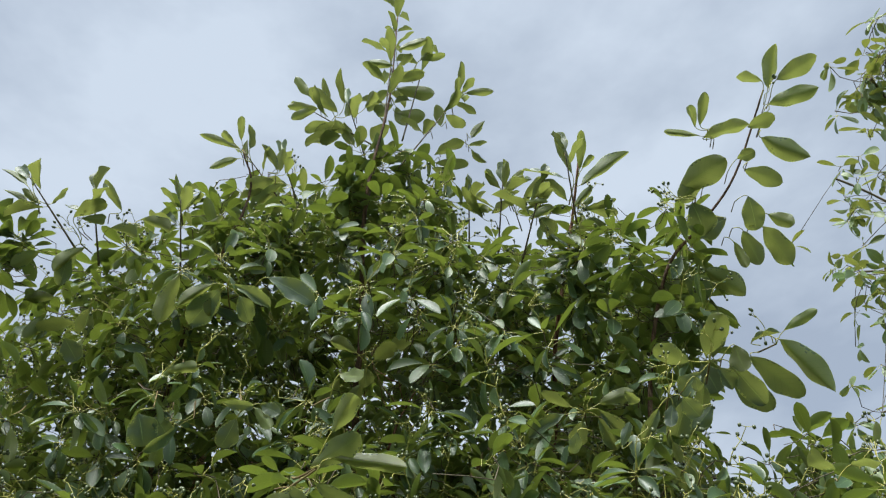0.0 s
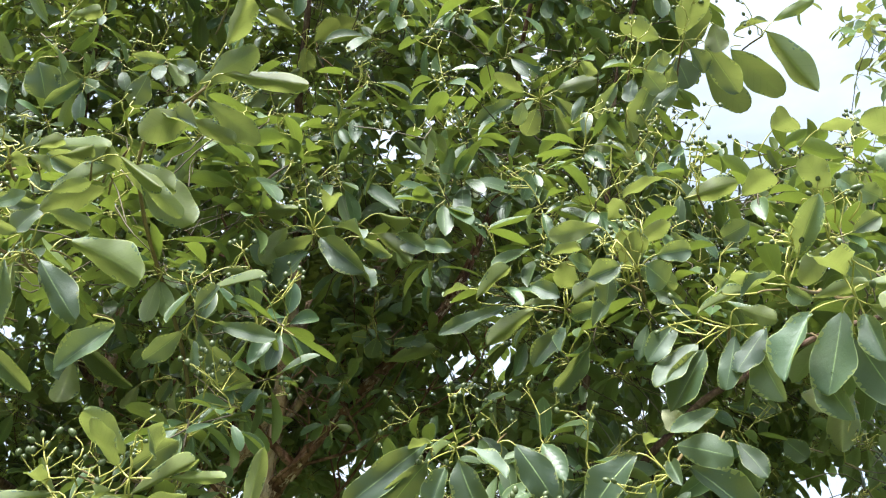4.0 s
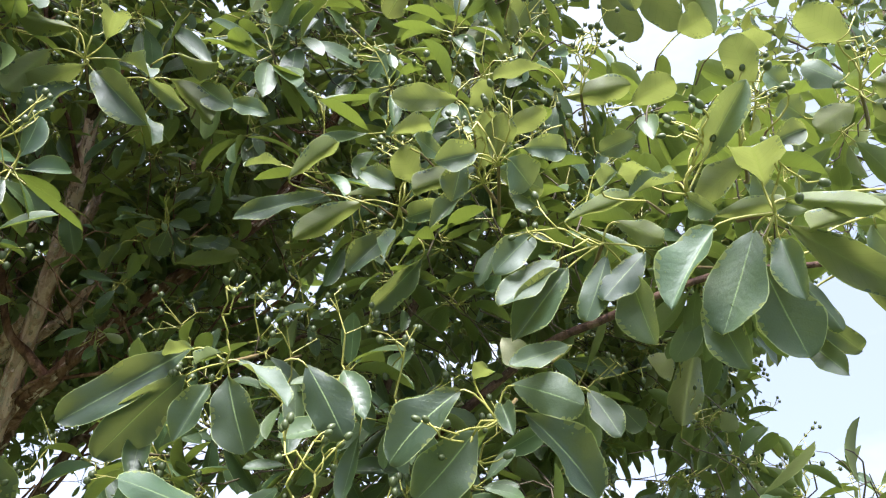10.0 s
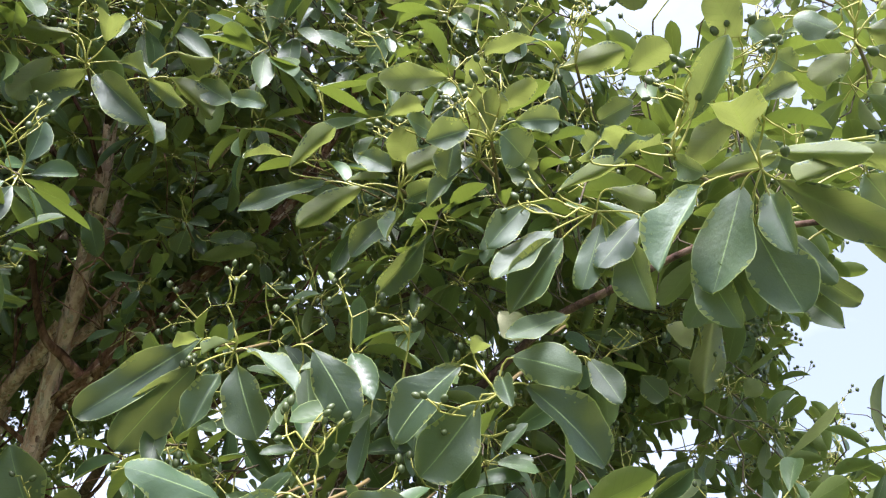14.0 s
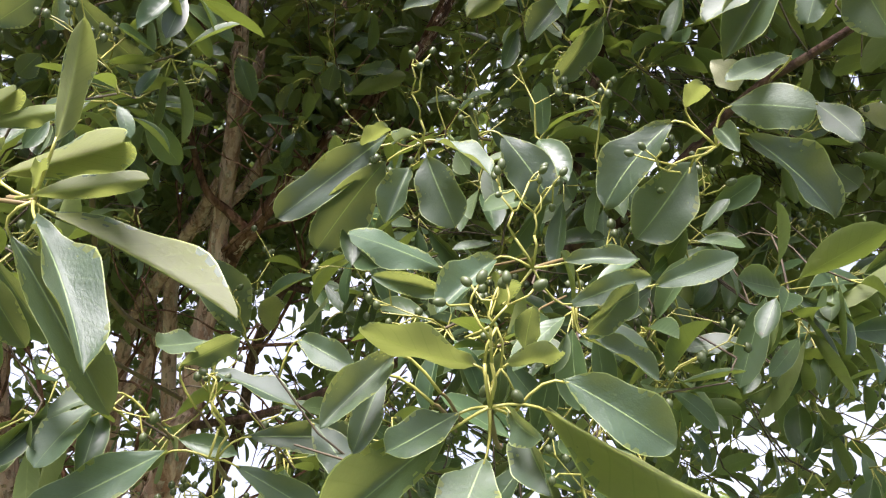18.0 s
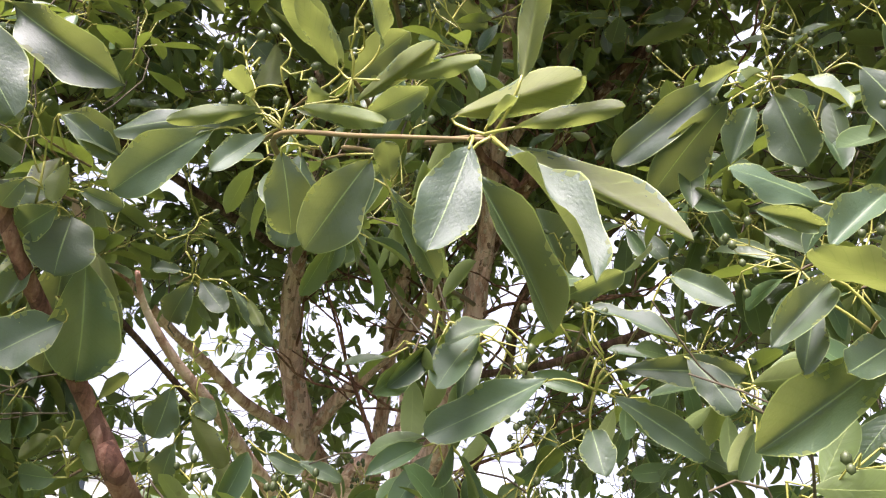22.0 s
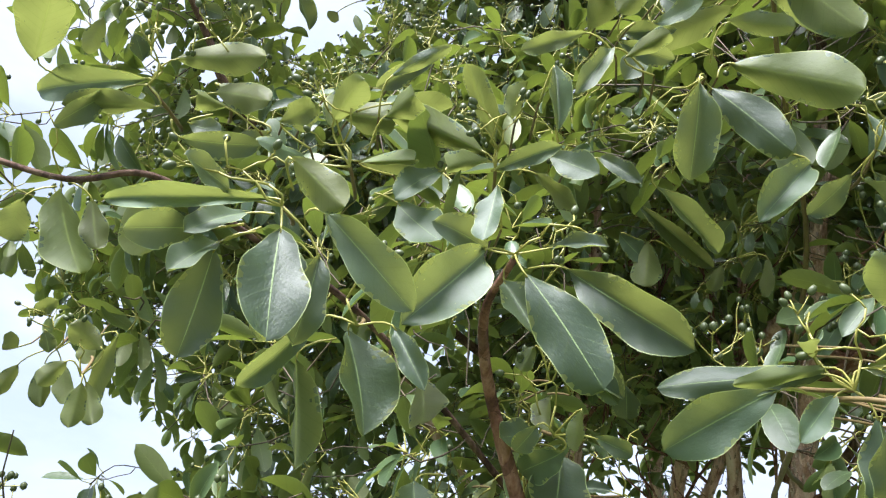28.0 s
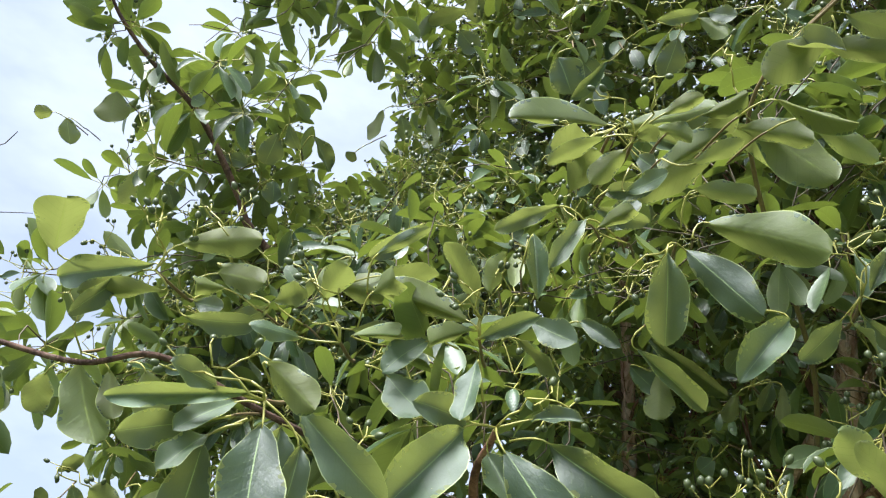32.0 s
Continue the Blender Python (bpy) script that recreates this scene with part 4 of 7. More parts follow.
shoot((-0.800, 0.888, 2.004), (0.02, 0.12, -0.04), (0.68, -0.56, -0.48), [
    (-0.6,0.0,0.9, -11.9,-4.5,-1.6, 3.6,1), (0.6,1.3,-1.7, -7.1,-2.5,-2.2, 2.8,-1),
    (1.9,0.3,2.9, 10.0,3.8,4.1, 3.4,-1), (-10.4,-4.1,1.5, -5.4,-9.1,5.3, 5.8,-1),
    (4.7,3.5,0.9, 11.1,2.5,-1.3, 3.3,-1), (-2.8,-0.3,-0.2, -6.7,-3.0,-5.0, 2.7,1),
    (1.5,4.1,-3.3, 9.5,5.5,-4.7, 3.1,1)],
    berries=9, rise=(0.41, -0.64, 0.65))
shoot((-0.622, 0.972, 1.946), (-0.02, 0.08, -0.02), (0.51, -0.74, -0.45), [
    (-1.3,-2.2,3.5, 3.8,-5.7,5.2, 3.1,-1), (-6.1,-3.3,3.5, 0.2,-5.4,3.4, 2.6,-1),
    (2.8,-0.4,4.7, 8.1,-3.2,4.4, 3.4,-1), (3.4,-1.6,8.1, 9.7,-3.6,8.6, 1.5,1),
    (3.3,3.9,-1.9, 8.1,3.6,-6.7, 4.5,1), (-3.4,-1.5,0.1, -4.3,-7.1,-0.6, 2.2,1),
    (-10.8,-5.2,4.4, -11.0,-9.9,2.6, 2.2,-1)],
    berries=8, rise=(0.24, -0.67, 0.7))
shoot((-0.150, 1.024, 2.296), (-0.12, 0.1, -0.03), (0.18, -0.77, -0.62), [
    (-1.4,0.4,-0.0, 6.2,-2.5,3.3, 4.2,-1), (1.5,-2.3,3.8, 5.9,-8.1,7.1, 3.8,-1),
    (1.6,-0.7,0.6, 13.3,-0.1,-0.7, 2.9,-1), (-0.5,1.7,-2.0, 7.1,4.4,-6.0, 4.2,-1),
    (-2.2,3.1,-3.0, -8.8,3.3,-6.4, 4.7,-1), (-3.1,3.9,-3.3, 2.8,2.5,-7.8, 2.9,-1),
    (-6.3,3.9,-2.4, -1.3,1.0,-6.1, 3.3,1), (2.8,-5.8,12.0, 7.4,-8.7,8.1, 2.9,-1)],
    berries=0, rise=(-0.03, -0.73, 0.69))
shoot((-0.267, 1.110, 2.255), (-0.07, 0.07, -0.0), (0.26, -0.79, -0.55), [
    (0.9,2.0,-1.0, 8.1,6.8,-7.7, 6.3,-1), (-5.1,3.5,-2.9, -10.2,-0.9,-1.5, 3.9,1),
    (-4.4,2.7,-1.5, 0.1,-2.4,-2.5, 3.6,-1), (-3.7,4.6,-3.2, -12.7,6.6,-5.4, 3.9,-1),
    (-0.5,1.8,-2.1, 7.6,1.7,-5.0, 3.6,-1), (-12.3,7.2,-4.5, -15.7,6.1,-9.0, 3.9,1)],
    berries=4, rise=(-0.03, -0.73, 0.69))
shoot((0.341, 1.400, 2.636), (0.02, 0.11, -0.02), (-0.20, -0.80, -0.56), [
    (-0.7,1.0,-1.4, -2.2,4.6,-5.8, 4.5,1), (2.9,-0.9,-0.1, 10.3,4.6,-5.7, 4.1,1),
    (-4.1,0.8,0.1, -12.7,2.8,-3.2, 3.6,1), (2.9,0.9,-0.9, 6.6,5.1,-6.6, 4.3,1),
    (-2.9,-0.7,1.0, -8.9,-3.2,2.4, 3.1,-1), (3.1,-1.1,1.2, 10.2,-3.5,2.7, 3.6,-1)],
    berries=6, rise=(0.02, -0.87, 0.48))
shoot((0.570, 1.244, 2.635), (-0.00, 0.13, -0.04), (-0.34, -0.74, -0.58), [
    (-0.3,0.2,1.3, 2.0,-7.9,4.7, 5.6,-1), (1.4,0.6,-1.0, 4.0,2.6,-5.1, 4.5,1),
    (-2.0,1.4,-1.6, -6.5,4.7,-4.4, 5.0,1), (-1.2,3.6,-2.7, -2.1,8.1,-7.6, 4.0,1),
    (-4.3,-0.8,-0.4, -11.1,-2.8,1.1, 4.5,-1), (3.9,0.2,0.0, 10.6,5.1,-7.6, 5.1,1),
    (5.3,-1.9,2.5, 6.5,0.5,-2.7, 4.5,-1), (-4.5,4.3,-4.8, -8.1,12.4,-12.2, 5.1,1)],
    berries=8, rise=(0.02, -0.87, 0.48))
shoot((0.760, 1.318, 2.735), (-0.07, 0.08, 0.01), (-0.41, -0.69, -0.59), [
    (-5.3,2.6,-0.9, 5.4,6.7,-8.2, 6.3,-1), (0.8,-0.2,1.2, 11.8,5.9,-8.1, 6.3,-1),
    (1.9,-1.7,2.2, 8.8,-5.5,4.5, 2.6,-1), (-9.5,5.6,-2.2, -0.5,11.4,-8.3, 6.3,-1),
    (-12.8,3.9,-0.2, -11.4,-2.6,6.1, 5.8,-1), (-5.2,0.1,0.8, -0.6,-4.4,0.6, 2.1,1),
    (-15.4,5.1,-0.9, -12.9,7.1,-7.0, 6.6,1), (-21.5,9.5,-4.9, -21.3,12.5,-11.5, 5.3,1)],
    berries=6, rise=(-0.79, -0.57, 0.2))
shoot((-0.124, 1.477, 2.838), (-0.02, 0.12, -0.03), (0.07, -0.78, -0.63), [
    (-2.4,-3.3,1.6, -8.4,-7.2,2.8, 3.9,-1), (4.0,-1.1,2.3, 10.7,-6.0,3.0, 5.3,-1),
    (-0.7,0.1,0.1, -0.2,4.2,-3.3, 4.7,1), (1.3,-0.6,1.1, 6.8,-5.9,3.2, 4.5,-1),
    (5.2,1.7,-1.3, 23.0,4.8,-11.8, 4.5,1), (-6.6,1.9,-1.5, -12.4,7.3,-10.8, 6.0,-1),
    (-1.5,3.6,-2.1, -7.0,9.5,-8.0, 5.3,-1)],
    berries=5, rise=(0.02, -0.87, 0.48))
shoot((0.508, 1.000, 1.999), (0.1, 0.07, -0.0), (-0.48, -0.69, -0.55), [
    (0.4,0.7,0.2, -0.6,-2.4,-3.3, 2.3,1), (-0.7,0.4,1.4, -6.1,-1.8,-1.5, 1.9,1),
    (1.2,-1.2,2.8, 1.2,-7.8,6.1, 3.5,1), (-6.2,2.8,0.4, -8.0,-1.6,-0.4, 3.0,1),
    (2.7,0.9,-1.1, 6.7,-3.8,-1.3, 1.8,-1), (-2.5,1.3,1.1, -7.5,-2.5,0.7, 2.2,-1)],
    berries=10, rise=(-0.03, -0.73, 0.69))
shoot((0.500, 1.158, 2.235), (0.06, 0.1, -0.05), (-0.35, -0.67, -0.65), [
    (-4.3,0.3,3.1, -11.0,-0.1,-0.2, 2.8,-1), (-1.4,1.2,0.2, 5.1,-2.9,0.3, 3.9,-1),
    (5.9,-0.3,-0.2, 9.2,-5.7,0.7, 4.1,-1), (-3.0,4.4,-3.4, -0.9,1.5,-8.3, 2.5,-1),
    (3.7,3.7,-4.8, 4.7,-1.3,-5.8, 3.4,1), (10.4,-4.9,7.8, 11.4,-9.9,6.7, 4.9,-1),
    (16.3,-5.9,7.3, 18.8,-10.5,5.9, 3.1,-1), (-11.3,6.0,-0.2, -9.8,0.4,-0.2, 3.1,-1)],
    berries=12, rise=(-0.03, -0.73, 0.69))
shoot((0.394, 1.137, 2.096), (0.04, 0.10, -0.05), (-0.27, -0.82, -0.50), [
    (-0.5,0.2,1.0, -0.3,-2.5,4.8, 3.9,-1), (0.5,-1.1,0.2, 3.9,-0.4,-1.8, 4.7,1),
    (-2.4,-1.0,0.2, -6.8,-0.9,-1.5, 3.9,1), (-3.6,0.2,0.0, -4.4,1.8,-4.0, 3.6,1),
    (-5.0,-2.3,5.2, -12.4,-2.6,3.1, 3.0,-1), (1.9,-1.9,1.4, 6.7,-2.7,1.8, 3.2,1)],
    berries=8, rise=(-0.03, -0.73, 0.69))
shoot((0.564, 0.995, 2.056), (0.08, 0.07, -0.02), (-0.44, -0.68, -0.58), [
    (-1.7,-0.3,0.0, -3.8,-2.3,2.0, 3.9,-1), (1.1,1.0,0.3, -2.4,2.7,-4.0, 3.4,-1),
    (1.9,-1.5,-0.1, 4.7,-3.3,1.0, 2.9,1), (2.5,-4.2,3.5, 0.1,-4.6,5.1, 2.9,1),
    (-0.3,-3.6,4.0, -3.8,-5.9,6.1, 3.4,-1), (2.2,1.4,-1.0, 4.5,2.3,-4.2, 2.9,1)],
    berries=10, rise=(-0.19, -0.68, 0.71))
shoot((0.693, 0.975, 2.140), (0.09, 0.07, -0.03), (-0.54, -0.57, -0.61), [
    (-0.5,0.7,1.1, -4.8,0.8,3.1, 3.7,1), (1.2,-0.4,1.3, 4.8,-2.2,-0.7, 3.8,-1),
    (-0.2,0.9,-0.7, -3.7,1.9,-3.4, 3.2,-1), (0.4,-0.5,-1.7, 4.5,-0.9,-3.1, 3.3,-1),
    (4.4,0.7,-3.9, 5.9,2.2,-7.0, 3.5,1), (1.7,-1.8,2.3, 7.3,-5.6,5.2, 3.5,-1),
    (-1.4,-1.6,3.9, -7.0,-1.9,6.5, 4.0,-1), (-4.8,2.6,-2.4, -7.0,2.4,-1.0, 3.2,1)],
    berries=14, rise=(-0.19, -0.68, 0.71))
shoot((0.643, 0.911, 1.975), (0.08, 0.01, 0.06), (-0.60, -0.62, -0.51), [
    (-2.0,2.6,-1.8, 0.3,3.3,-4.5, 4.2,1), (-5.6,1.8,-0.6, 2.8,-1.2,-3.2, 2.6,-1),
    (-5.8,3.9,-3.4, 3.4,2.2,-12.3, 3.9,-1), (1.5,1.0,-2.6, 4.6,1.6,-5.2, 3.8,1),
    (-2.9,1.3,-1.7, -9.8,2.1,-3.9, 2.1,-1), (-7.1,5.7,-8.2, -1.2,6.4,-11.6, 2.2,1),
    (-8.8,6.7,-5.5, -5.2,9.0,-10.4, 4.7,1)],
    berries=8, rise=(-0.19, -0.68, 0.71))
shoot((-0.414, 1.250, 2.889), (0.00, 0.14, -0.06), (0.23, -0.67, -0.71), [
    (-10.7,-1.5,2.7, -15.2,4.8,-5.9, 5.0,-1), (-1.4,-0.4,-1.0, -8.8,5.3,-6.0, 6.3,1),
    (1.6,-0.4,0.2, 9.8,2.4,-3.5, 3.7,1), (-3.0,-1.1,0.0, -10.5,1.5,-3.5, 3.7,-1),
    (9.1,-2.1,0.5, 19.1,2.2,-3.3, 5.9,1), (2.3,1.7,-1.2, 4.8,5.3,-5.7, 4.9,1),
    (-1.7,1.1,-0.6, -4.6,3.4,-5.1, 4.1,-1)],
    berries=6, rise=(0.00, -0.85, 0.53))
shoot((-0.828, 1.341, 3.145), (0.04, 0.08, -0.00), (0.39, -0.60, -0.70), [
    (0.9,0.6,-0.7, -5.9,2.4,-6.9, 4.6,-1), (-1.5,-4.8,4.3, 8.2,-9.7,5.2, 4.6,-1),
    (0.4,-5.0,4.0, 9.3,-5.6,1.7, 3.0,-1), (15.2,-4.8,2.7, 25.3,-5.8,-1.5, 4.2,-1),
    (7.6,-3.0,2.1, 14.9,-1.8,0.5, 4.2,-1), (-10.4,1.8,-0.6, -17.0,2.8,-3.6, 3.9,-1),
    (-2.5,0.9,-1.8, -4.4,5.2,-9.2, 4.4,1), (2.2,10.8,-11.5, -0.0,15.7,-16.9, 5.7,1),
    (-1.5,14.1,-13.3, -10.7,12.8,-14.4, 4.2,-1), (-4.3,16.8,-15.8, -1.6,20.7,-19.9, 5.7,1),
    (-7.0,9.7,-8.4, -13.5,8.6,-9.5, 3.7,-1)],
    berries=10, rise=(0.00, -0.85, 0.53))
shoot((-0.355, 1.310, 2.603), (-0.01, 0.00, 0.10), (0.26, -0.71, -0.65), [
    (-1.0,0.7,-1.1, -3.9,3.0,-6.3, 4.8,1), (3.8,-0.8,1.2, 7.8,-0.5,-1.4, 3.0,1),
    (2.5,-0.6,0.5, 6.5,0.6,-4.1, 3.0,-1), (-14.6,-4.7,6.9, -7.2,-7.1,6.4, 2.8,-1),
    (-20.1,-0.6,-0.0, -17.9,2.5,-5.6, 7.5,1), (-16.6,0.5,0.1, -14.3,2.6,-3.6, 4.3,1),
    (-3.7,-1.8,1.1, 2.9,-2.1,0.0, 2.5,1), (-12.2,1.4,-1.9, -18.3,2.9,-7.2, 2.8,1)],
    berries=5, rise=(-0.02, -0.78, 0.63))
shoot((-0.352, 1.006, 2.150), (-0.03, 0.08, -0.00), (0.38, -0.76, -0.53), [
    (-2.7,-0.4,0.3, -8.8,-0.1,-1.0, 2.2,-1), (3.0,-1.3,0.8, 7.3,-2.4,1.2, 2.0,-1),
    (2.0,0.2,0.7, 6.4,-0.0,-1.6, 2.1,-1), (6.3,-1.1,-0.1, 11.2,-2.6,-0.3, 2.1,-1),
    (-1.0,0.8,-0.6, -5.0,1.8,-3.3, 2.8,-1), (0.2,0.4,-0.3, 2.7,-1.1,-0.1, 2.1,-1),
    (-1.6,2.7,-4.3, 3.0,1.3,-4.4, 2.3,1), (-5.1,4.3,-4.5, -0.1,5.6,-6.7, 2.3,1),
    (4.9,1.7,-3.3, 9.8,0.5,-2.4, 1.9,-1), (12.8,-1.4,-0.3, 19.0,-1.1,-5.2, 2.3,-1),
    (15.0,0.3,-1.8, 19.6,2.2,-5.8, 2.4,-1)],
    berries=6, rise=(-0.02, -0.78, 0.63))
shoot((-0.326, 1.048, 2.050), (-0.04, 0.09, -0.02), (0.1, -0.81, -0.57), [
    (1.9,5.4,5.5, 14.1,6.2,0.4, 5.4,-1), (-0.3,-2.6,-2.4, -1.2,0.7,-10.2, 4.5,1),
    (0.1,3.6,1.5, 6.1,1.1,-7.2, 4.1,1), (-0.8,0.1,-0.8, -0.1,0.1,-5.1, 1.2,-1),
    (-9.6,-4.8,3.0, -15.1,-8.7,-1.5, 1.9,-1), (-7.3,-3.7,1.7, -9.4,-6.7,-4.3, 2.2,1),
    (-6.5,-3.1,1.0, -1.6,-5.7,0.9, 2.2,-1), (-5.0,4.1,-8.1, 0.9,10.0,-12.7, 2.6,1),
    (8.1,9.7,-3.8, 4.1,6.0,-10.8, 4.1,1), (2.0,-1.1,4.9, 7.0,-2.0,2.4, 2.4,-1)],
    berries=9, rise=(-0.8, 0.14, -0.58))
shoot((-0.180, 1.231, 2.073), (-0.01, 0.10, -0.03), (0.20, -0.88, -0.42), [
    (-0.1,2.9,-1.1, 6.6,6.1,-9.2, 4.4,1), (-2.1,2.9,-1.0, -6.4,3.0,-5.5, 3.6,1),
    (2.5,1.7,-0.3, 11.0,1.5,-2.9, 2.7,1), (-1.3,2.6,-1.8, 2.5,-0.0,-6.9, 3.1,-1),
    (3.2,-1.8,3.6, 0.9,-3.4,-1.0, 2.5,1), (1.2,-0.2,3.6, 10.0,-2.7,5.1, 1.8,-1)],
    berries=9, rise=(-0.02, -0.78, 0.63))
shoot((0.459, 1.223, 2.539), (-0.01, 0.14, -0.08), (-0.27, -0.71, -0.66), [
    (-2.0,1.3,-1.6, -5.4,4.5,-6.8, 2.8,1), (0.6,0.5,-1.4, -0.2,2.4,-5.0, 3.1,1),
    (2.4,-0.8,-0.7, 5.1,0.9,-3.8, 4.4,1), (5.6,-1.6,3.2, 6.1,0.1,1.0, 2.7,1),
    (0.0,4.7,-6.6, 1.4,7.1,-9.8, 2.2,-1), (-3.0,6.7,-6.8, -4.2,8.7,-11.4, 3.1,-1),
    (-1.5,6.2,-9.7, -0.0,9.1,-13.3, 3.1,1), (3.2,8.4,-9.6, 2.5,11.2,-13.6, 4.0,1),
    (8.5,1.8,-1.0, 4.3,4.0,-4.7, 3.4,1), (-8.1,-0.5,1.2, -5.6,0.1,-1.1, 3.0,1),
    (-9.4,5.4,-7.1, -7.4,2.7,-3.2, 2.0,1), (-17.5,3.1,-4.7, -18.3,4.8,-8.5, 3.1,1)],
    berries=12, rise=(-0.02, -0.78, 0.63))
shoot((0.640, 1.170, 3.050), (0.0, 0.12, -0.04), (-0.33, -0.59, -0.74), [
    (10.8,-5.1,7.7, 13.4,-9.0,5.5, 3.4,1), (12.8,1.0,1.3, 14.1,5.7,-5.5, 5.6,1),
    (17.1,3.7,-2.0, 22.2,3.6,-6.2, 4.2,-1), (15.8,5.9,-3.9, 22.7,12.0,-10.2, 6.2,-1),
    (11.7,7.1,-3.7, 15.4,13.0,-9.6, 4.8,-1), (9.0,8.4,-6.1, 11.3,11.1,-12.6, 2.8,-1),
    (-0.6,0.9,-0.5, 1.7,5.9,-6.8, 8.2,1), (2.5,13.5,-9.5, 11.7,17.7,-14.0, 6.8,-1),
    (-2.8,14.0,-11.2, 3.0,16.6,-16.0, 6.2,1), (3.6,-3.2,4.4, -4.2,1.4,0.2, 5.6,-1),
    (7.5,4.6,-2.3, -0.8,5.4,-5.0, 7.0,1)],
    berries=8, rise=(-0.98, -0.14, -0.12))
shoot((0.800, 1.030, 3.170), (-0.03, 0.14, -0.06), (-0.4, -0.5, -0.77), [
    (1.7,-3.8,5.2, 3.5,-11.1,12.3, 4.2,-1), (3.8,-5.1,6.7, 13.1,-9.0,10.2, 4.8,-1),
    (0.8,-4.6,7.1, -6.8,-7.5,5.8, 2.8,-1), (1.4,-1.5,2.0, 12.5,-4.2,4.3, 4.8,-1),
    (-0.2,4.6,-2.4, 10.8,7.7,-6.0, 6.2,-1), (-3.4,2.4,-1.1, 1.7,-1.5,-1.5, 4.2,-1),
    (-4.0,10.2,-6.9, 4.6,12.3,-9.4, 4.8,-1), (-13.4,5.0,-1.5, -3.1,2.0,1.0, 4.2,-1),
    (-14.0,2.7,0.3, -13.1,-3.9,4.8, 2.8,-1), (-15.0,3.1,0.3, -17.8,-2.9,1.2, 2.5,-1),
    (-14.1,4.5,-1.2, -23.1,3.6,0.0, 2.0,-1), (-19.6,13.7,-10.3, -9.1,6.8,-6.7, 7.3,-1)],
    berries=3, rise=(0.0, -0.85, 0.53))
shoot((0.415, 1.320, 3.293), (-0.05, 0.20, -0.12), (-0.19, -0.59, -0.78), [
    (-0.3,-2.6,1.7, -4.8,-9.7,8.9, 2.9,-1), (1.4,-4.0,1.6, 2.1,-11.5,8.9, 2.8,-1),
    (2.4,-3.0,3.1, 5.0,-8.4,2.9, 2.0,-1), (2.0,0.0,0.3, 14.5,-6.6,6.2, 4.3,-1),
    (-1.6,3.6,-2.1, -7.2,-1.0,2.6, 3.3,-1), (-0.1,5.1,-3.1, 5.2,-0.2,-0.0, 2.6,-1),
    (2.0,5.4,-4.0, 11.2,2.8,-1.8, 2.3,-1), (3.6,5.0,-3.3, 11.8,5.6,-5.0, 3.6,-1),
    (-1.4,7.8,-9.0, 8.4,6.5,-8.1, 4.6,-1), (-11.4,2.9,-3.3, -7.7,-1.1,3.2, 2.3,-1),
    (-10.7,1.4,-2.3, -5.8,-2.8,-3.2, 2.6,-1), (-12.8,2.6,-3.1, -6.5,0.3,-5.2, 1.6,-1),
    (-12.0,6.7,-5.4, -5.0,5.9,-1.4, 2.6,-1)],
    berries=0, rise=(0.00, -0.85, 0.53))
shoot((0.271, 1.418, 3.299), (0.05, 0.14, -0.06), (-0.12, -0.63, -0.77), [
    (-3.9,-4.5,5.7, -8.2,-7.7,8.5, 2.4,-1), (-3.1,-5.6,4.3, -2.5,-10.9,9.2, 2.4,-1),
    (-2.1,-5.5,4.4, 2.4,-9.1,5.4, 2.4,-1), (1.0,-1.5,1.3, 6.6,-9.1,4.9, 2.6,-1),
    (2.1,-0.5,0.9, 10.0,-6.9,2.8, 2.6,-1), (4.1,0.5,-0.3, 10.1,-1.8,0.9, 3.3,-1),
    (-0.9,-0.7,2.4, -2.1,-3.9,4.5, 3.3,-1), (6.0,0.3,-1.3, 10.1,2.9,-4.8, 4.7,1),
    (-6.1,-0.4,1.2, -13.2,-1.8,2.7, 3.1,-1), (-9.1,1.0,-0.3, -15.3,-6.7,4.7, 2.8,-1)],
    berries=3, rise=(0.00, -0.85, 0.53))
shoot((-0.457, 1.400, 1.749), (-0.07, 0.05, -0.01), (0.49, -0.84, -0.24), [
    (0.2,-0.2,-0.8, -2.9,0.7,-6.0, 3.9,1), (0.9,0.6,-0.3, 4.1,1.3,-4.1, 3.2,1),
    (4.4,0.7,-0.7, 10.5,2.1,-7.4, 2.1,1), (-1.1,-0.4,0.3, -4.3,-1.8,0.8, 2.0,1),
    (6.7,1.4,-2.3, 8.7,2.2,-5.7, 1.8,-1)],
    berries=4, rise=(0.05, -0.53, 0.85))
shoot((-0.429, 1.409, 1.606), (-0.01, 0.06, -0.01), (0.47, -0.88, -0.10), [
    (-3.1,-0.7,1.3, -4.7,-0.2,-4.5, 4.3,1), (-1.2,0.4,0.4, 1.9,0.9,-1.7, 2.6,1),
    (-0.3,-0.6,-1.8, 3.3,1.1,-7.0, 3.3,-1), (-2.8,1.1,-4.6, -5.0,2.4,-10.2, 3.8,1),
    (1.2,3.5,-6.3, 5.0,4.5,-10.0, 3.4,-1), (7.2,4.1,-5.1, 11.5,5.2,-6.5, 2.6,1),
    (10.8,4.3,-5.7, 16.0,5.4,-7.4, 2.1,1)],
    berries=2, rise=(0.05, -0.53, 0.85))
